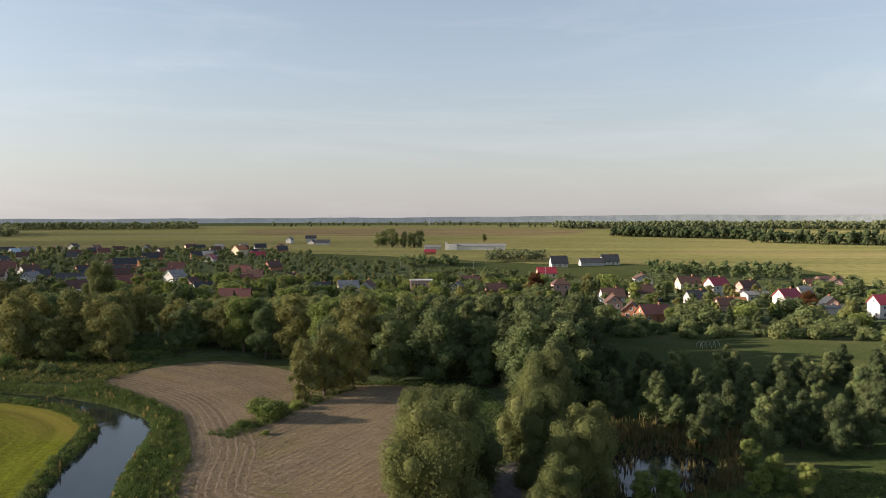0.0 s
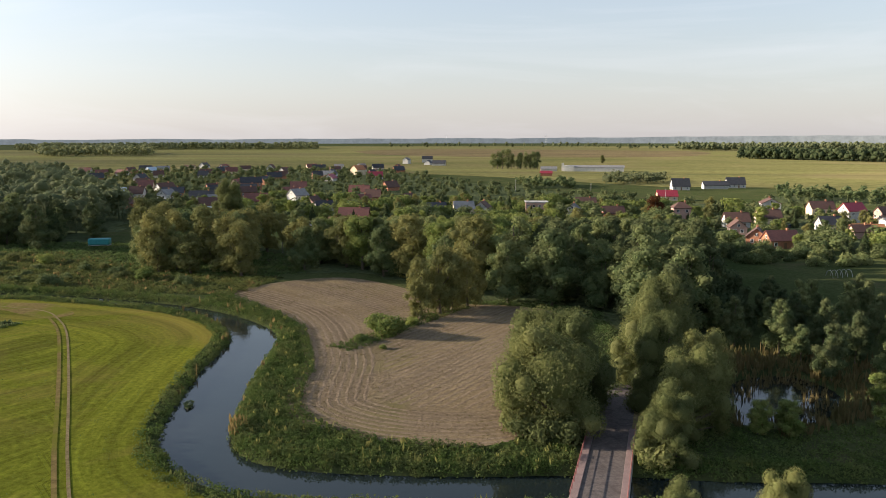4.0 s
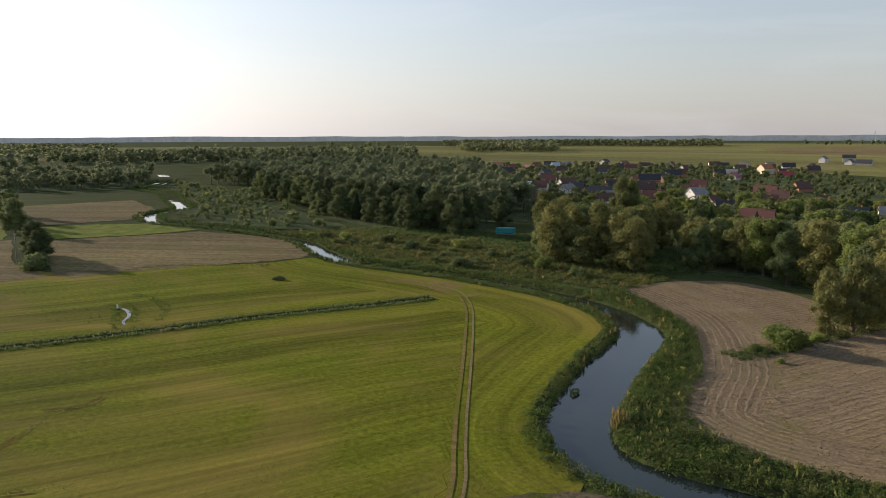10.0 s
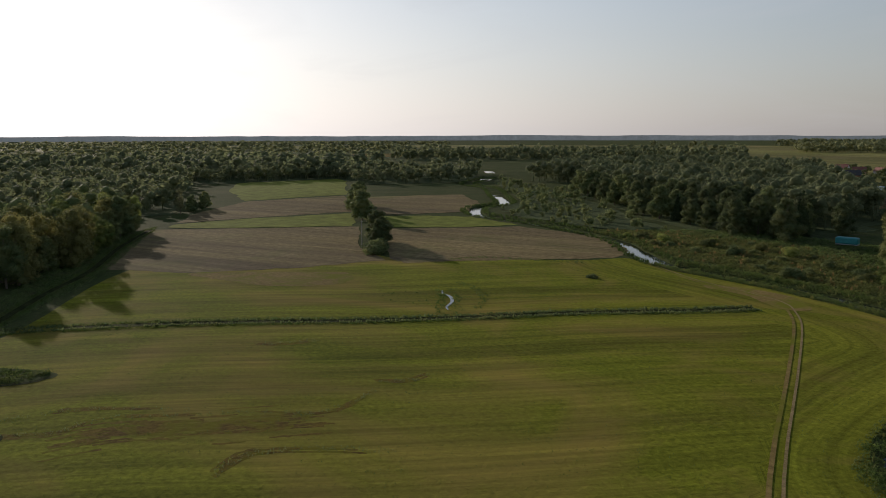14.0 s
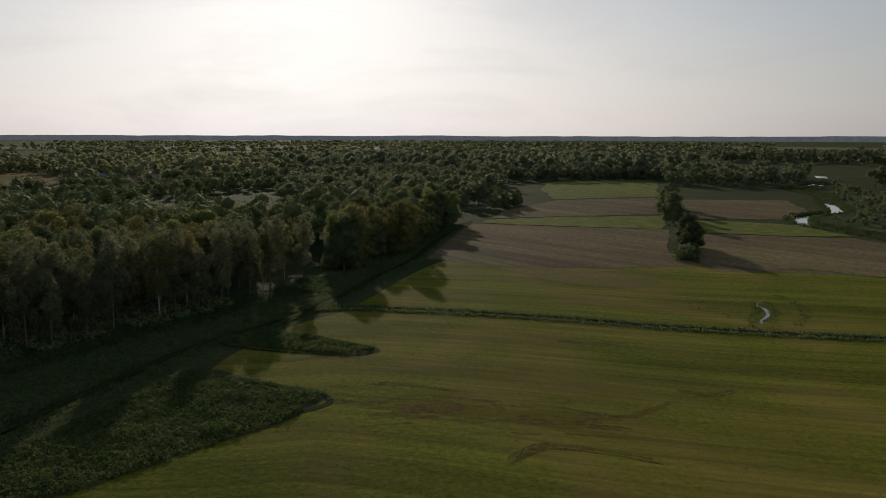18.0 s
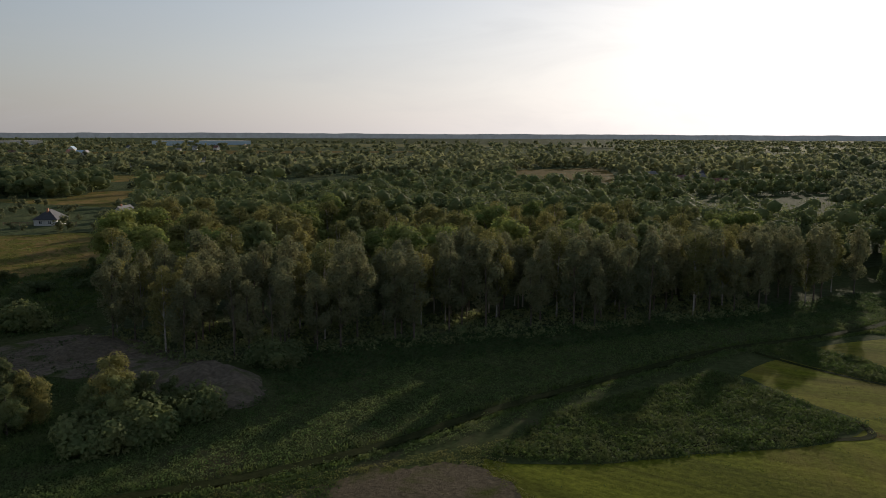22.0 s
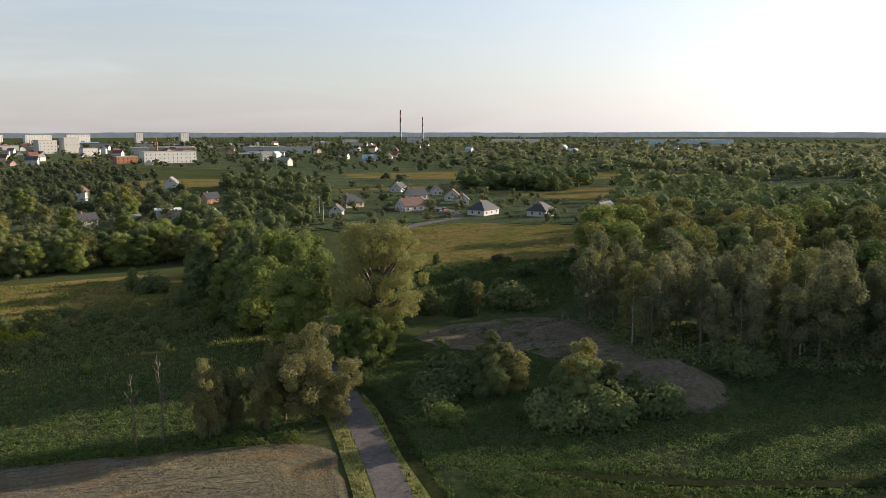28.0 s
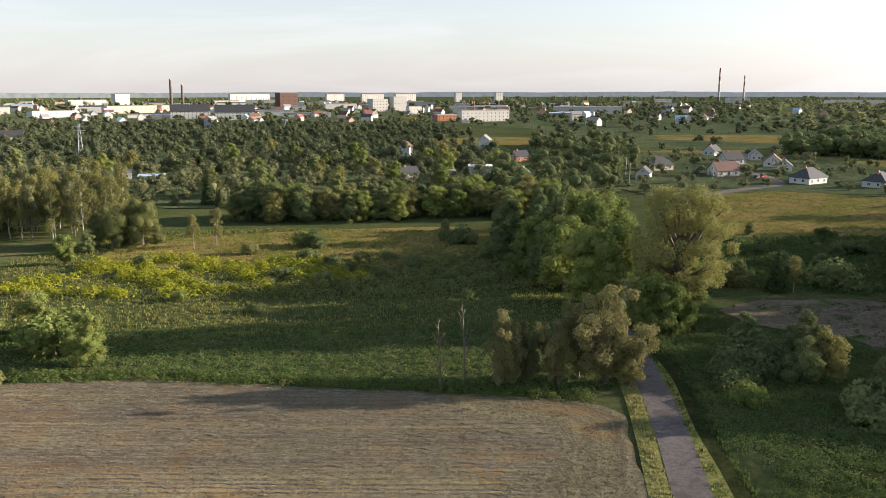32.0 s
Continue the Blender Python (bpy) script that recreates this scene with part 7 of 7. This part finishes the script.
WILD = [(70, -112), (46, -109), (27, -108), (1, -101.5), (-20, -96), (-34, -93), (-37, -104), (-42, -122), (-40, -150), (-36, -190), (-30, -215), (20, -226), (60, -222), (74, -190), (76, -140)]
# Herbs darker than the wild grass, painting the shadow band behind the stubble.
near = fill([(70, -112), (46, -109), (27, -108), (1, -101.5), (-20, -96), (-36, -95), (-39, -112), (-40, -126), (0, -128), (40, -130), (72, -134)], 2.2)
mounds("damp_meadow_herbs", near, 0.5, "nettle", "dense grass behind the stubble, dark green in place of shadow", 47, 12, 0.7, 0.17)
wg = fill(WILD, 1.1)
wg = wg[wg[:, 1] < -124]
tufts("wild_meadow_grass", wg, 0.5, "wild", "uncut green grass of a wild meadow", 16, 6, 0.6)
tufts("wild_meadow_dry_grass", fill(WILD, 0.04), 0.6, "reed", "dry grass stalks in the wild meadow", 17, 5, 0.5)
mounds("field_border_herbs", band([(70, -113), (45, -108.5), (27, -107.5), (1, -101), (-20, -95.5), (-31, -92)], 0, 1.8, 3), 1.0, "herb", "tall herbs on the field border", 18, 18, 0.6, 0.17)
ys = fill([(72, -158), (52, -190), (24, -188), (2, -176), (-6, -160), (10, -154), (40, -150)], 0.3)
ys = ys[np.array([noise.noise((x * 0.09, y * 0.09, 4.0)) for x, y in ys]) > -0.1]
mounds("yellow_shrubs", ys, 1.9, "blossom", "yellow-green low shrubs in bloom", 19, 60, 1.5, 0.3)
mounds("grey_shrubs", fill([(14, -172), (-34, -190), (-38, -150), (-8, -146), (20, -150)], 0.16), 1.7, "leaf_willow", "grey-green low willow scrub", 20, 70, 1.6, 0.3)
mounds("lane_side_herbs", fill([(-44, -66), (-40, -82), (-45, -100), (-48, -116), (-58, -118), (-66, -100), (-62, -80), (-56, -66)], 2.2), 0.9, "nettle", "dense herbs below the soil heap", 21, 24, 0.8, 0.13)
mounds("hedge_grass", band(curve([(-39, 137), (-34, 146), (-30, 157), (-26, 166), (-21, 177)], 4), 0, 2.6, 2.4), 0.8, "herb", "green strip of grass through the stubble", 22, 16, 0.6, 0.17)
tufts("pasture_tussocks", np.vstack([fill([(-104, -195), (-150, -190), (-120, -150), (-80, -140), (-66, -160)], 0.6)]), 0.9, "herb", "tussocks on the pasture", 23, 7, 0.8)


def rows_of(name, lines, half, h, z, mat, label, seed):
    """Straw raked into rows: low ragged ridges along the lines."""
    rng = np.random.default_rng(seed)
    v, f = [], []
    for q in lines:
        t = np.gradient(q, axis=0)
        t /= np.maximum(np.linalg.norm(t, axis=1), 1e-6)[:, None]
        nrm = np.stack([-t[:, 1], t[:, 0]], 1)
        for i, p in enumerate(q):
            a, b, c = half * rng.uniform(0.35, 1.25, 3)
            n0 = len(v)
            for off, up in ((-a, 0.0), ((c - half) * 0.4, h * rng.uniform(0.4, 1.3)), (b, 0.0)):
                v.append((p[0] + nrm[i, 0] * off, p[1] + nrm[i, 1] * off, z + up))
            if i:
                for k in (0, 1):
                    f.append((n0 - 3 + k, n0 + k, n0 + 1 + k, n0 - 2 + k))
    return tagged(new(name, mesh_of(name, v, [g[::-1] for g in f], M[mat])), label, "straw", kind="stuff")


def runs(p, ok):
    """The unbroken stretches of a line that pass a test."""
    out, run = [], []
    for q, k in zip(p, ok):
        if k and (not run or np.hypot(*(q - run[-1])) < 3.5):
            run.append(q)
        else:
            if len(run) > 4:
                out.append(np.array(run))
            run = [q] if k else []
    if len(run) > 4:
        out.append(np.array(run))
    return out


def even(p, step):
    d = np.r_[0, np.cumsum(np.hypot(*np.diff(p, axis=0).T))]
    s = np.arange(0, d[-1], step)
    return np.stack([np.interp(s, d, p[:, 0]), np.interp(s, d, p[:, 1])], 1)


nq = curve(NORTH_FIELD, 9, True)
tg = np.gradient(NORTH_BEND, axis=0)
tg /= np.linalg.norm(tg, axis=1)[:, None]
inn = np.stack([tg[:, 1], -tg[:, 0]], 1)
lines = []
for d in np.arange(0.9, 13, 1.35):
    p = even(NORTH_BEND + inn * d, 1.0)
    lines += runs(p + vr.normal(0, 0.05, p.shape), (far_from(NORTH_BEND, p[:, 0], p[:, 1]) > d - 0.25) & inside(nq, p[:, 0], p[:, 1]))
for c in np.arange(-40, 60, 1.45):
    s_ = np.arange(-60, 90, 1.0)
    p = np.stack([-40 + 0.91 * c + 0.41 * s_, 137 - 0.41 * c + 0.91 * s_ + 0.4 * np.sin(s_ * 0.05 + c)], 1)
    p = p + vr.normal(0, 0.05, p.shape)
    lines += runs(p, inside(nq, p[:, 0], p[:, 1]) & (far_from(NORTH_BEND, p[:, 0], p[:, 1]) > 13.3))
rows_of("straw_swaths", lines, 0.34, 0.03, 0.105, "straw", "straw raked into curved swaths", 30)
SOUTH_FIELD = np.array([(70, -111.5), (45, -106.5), (27, -105.5), (1, -99), (-20, -93.5), (-28.5, -90.5), (-31.8, -86), (-29.5, -76), (-25.5, -64), (0, -55.5), (70, -60)])
lines = []
for y0 in np.arange(-112, -52, 1.1):
    xs = np.arange(-33, 70, 0.9)
    p = np.stack([xs, y0 - 0.13 * xs + 0.3 * np.sin(xs * 0.07 + y0)], 1)
    p = p + vr.normal(0, 0.06, p.shape)
    lines += runs(p, inside(SOUTH_FIELD, p[:, 0], p[:, 1]) & (far_from(LANE_EDGE, p[:, 0], p[:, 1]) > 7.5))
rows_of("straw_furrows", lines, 0.3, 0.09, 0.105, "straw_grey", "straw and clods in long furrows", 31)
mounds("straw_clods", fill(SOUTH_FIELD, 2.2), 0.12, "reed_grey", "loose straw clods on the stubble", 33, 4, 0.3, 0.13, "straw")
mounds("straw_tufts", fill(NORTH_FIELD, 1.0), 0.1, "reed", "loose straw on the stubble", 34, 4, 0.3, 0.13, "straw")
mead = fill(MEADOW, 2.4)
dm = far_from(RIVER, mead[:, 0], mead[:, 1])
dd = far_from(DITCH, mead[:, 0], mead[:, 1])
rowd = np.where(dm < 34, dm, dd) + vr.normal(0, 0.3, len(dm))
mead = mead[(np.mod(rowd, 3.4) < 0.8) & (far_from(TRACK, mead[:, 0], mead[:, 1]) > 1.6)]
tufts("mown_rows", mead, 0.2, "herb", "low regrowth in mowing rows", 32, 3, 0.5, "grass", 1.3)

tufts("lane_ditch_edges", band(DITCH_LANE, 0.7, 1.6, 6), 0.6, "herb", "green grass hanging over the lane ditch", 48, 5, 0.4)
tufts("south_ditch_edges", band(DITCH_SOUTH, 0.9, 2.2, 6), 0.5, "herb", "bright grass on the ditch banks", 40, 5, 0.4)

streaks = np.vstack([band(curve(q, 4), 0, 0.7 * w, 3.0) for q, w in STREAKS])
tufts("dark_wet_grass", streaks, 0.3, "leaf_alder", "dark sedge streaks in wet hollows of the meadow", 41, 4, 0.6, "grass", 1.0)

# trampled wet streaks: short torn strips that follow the mowing
sr = np.random.default_rng(61)
axes = [(curve(q, 6), w) for q, w in STREAKS] + [(curve([(-107, 6), (-107, 15), (-102.5, 25), (-99.5, 34), (-96.5, 42)], 6), 5.5)]
lines = []
for q, w in axes:
    ln = np.hypot(*np.diff(q, axis=0).T).sum()
    q = even(q, 0.8)
    for k in range(int(ln * w * 0.5)):
        n = int(sr.integers(5, 14))
        a = int(sr.integers(0, max(1, len(q) - n)))
        lines.append(q[a:a + n] + np.array((sr.normal(0, 0.45 * w), 0)) + sr.normal(0, 0.05, (min(n, len(q) - a), 2)))
rows_of("wet_streaks", [q for q in lines if len(q) > 3], 0.34, 0.012, 0.084, "streak", "torn brown strips in wet hollows of the meadow", 62)

edge = fill([(-98, -31), (-84, -41), (-70, -51), (-56, -61), (-44, -67), (-36, -48), (-44, -22), (-56, -27), (-70, -23), (-80, -35)], 2.0)
edge = edge[~inside([(-60, -50), (-70, -49), (-76, -44), (-79, -37), (-70, -25), (-52, -30)], edge[:, 0], edge[:, 1])]
mounds("meadow_edge_grass", edge, 0.3, "wild", "uneven grass between ditch and meadow", 63, 18, 0.7, 0.11)

# rank growth on the open ground beside the lane and round the heaps
LANE_FIELD = [(-30, -30), (-37, -62), (-44, -72), (-56, -62), (-72, -50), (-60, -46), (-48, -36)]
mounds("ditch_side_herbs", fill(LANE_FIELD, 2.6), 0.6, "herb", "green herbs between lane ditch and meadow", 43, 22, 0.7, 0.12)
HEAP_SIDE = [(-50, -118), (-58, -100), (-60, -80), (-76, -70), (-100, -68), (-96, -84), (-88, -74), (-79, -78), (-78, -104), (-74, -112), (-64, -120), (-66, -133), (-72, -146), (-60, -150), (-54, -134)]
mounds("heap_side_grass", fill(HEAP_SIDE, 1.5), 0.55, "nettle", "grass and herbs overgrowing the tipped soil", 44, 20, 0.8, 0.14)
mounds("soil_weeds", np.vstack([fill([(-92, -92), (-76, -92), (-76, -74), (-92, -74)], 0.35), fill([(-98, -130), (-72, -130), (-78, -102), (-90, -106)], 0.25)]), 0.7, "nettle", "weeds on bare soil", 45, 16, 0.7, 0.18)
mounds("low_pasture_grass", fill([(-66, -150), (-70, -190), (-104, -196), (-150, -190), (-128, -152), (-98, -134), (-74, -146)], 0.7), 0.8, "nettle", "rank grass below the pasture", 46, 14, 1.1, 0.3)

WOOD_FLOOR = [(-30, 179), (-6, 178.5), (2, 170), (-3, 140), (-3, 115), (0, 104), (6, 110), (13, 128), (12, 150), (10, 174), (-4, 183), (-24, 183)]
mounds("wood_foot_herbs", fill(WOOD_FLOOR, 1.3), 0.8, "nettle", "shaded herbs at the foot of the river wood", 49, 14, 0.9, 0.22)
mounds("wood_meadow_herbs", fill([(-230, 232), (-170, 238), (-110, 205), (-84, 206), (-70, 214), (-90, 250), (-150, 268), (-205, 262)], 0.55), 0.9, "nettle", "rank grass before the western wood", 50, 16, 1.1, 0.32)
mounds("pasture_tufts", fill([(-149, -290), (-196, -258), (-150, -192), (-108, -196), (-112, -240)], 0.3), 0.4, "wild", "tufts of grass on the pasture", 51, 8, 0.7, 0.3)


# garden fences by the new houses
def fence(x0, y0, x1, y1):
    ln = math.hypot(x1 - x0, y1 - y0)
    ob = thing("garden_fence", pose(x0, y0, 0.1, 0, 0, math.degrees(math.atan2(y1 - y0, x1 - x0))), "brown wooden fence round a new house's garden", "fence", "garden fences")
    n = int(ln / 3)
    for k in range(n + 1):
        part("post", box_bm(ln * k / n - 0.06, -0.06, -0.3, ln * k / n + 0.06, 0.06, 1.5), M["door_wood"], ob)
    for z in (0.35, 0.8, 1.25):
        part("rail", box_bm(0, -0.09, z, ln, -0.06, z + 0.14), M["door_wood"], ob)


for q in [(-160, -352, -172, -318), (-172, -318, -182, -312), (-200, -306, -214, -280), (-140, -356, -158, -350), (-220, -372, -200, -346)]:
    fence(*q)

WOOD_STRIP = [(-92, -72), (-110, -64), (-130, -48), (-150, -32), (-178, -10), (-205, 8), (-216, 2), (-182, -22), (-157, -42), (-141, -58), (-123, -75), (-110, -86), (-100, -92), (-96, -84)]
mounds("wood_strip_herbs", fill(WOOD_STRIP, 1.3), 0.9, "nettle", "shaded nettles along the wood", 52, 14, 0.9, 0.24)
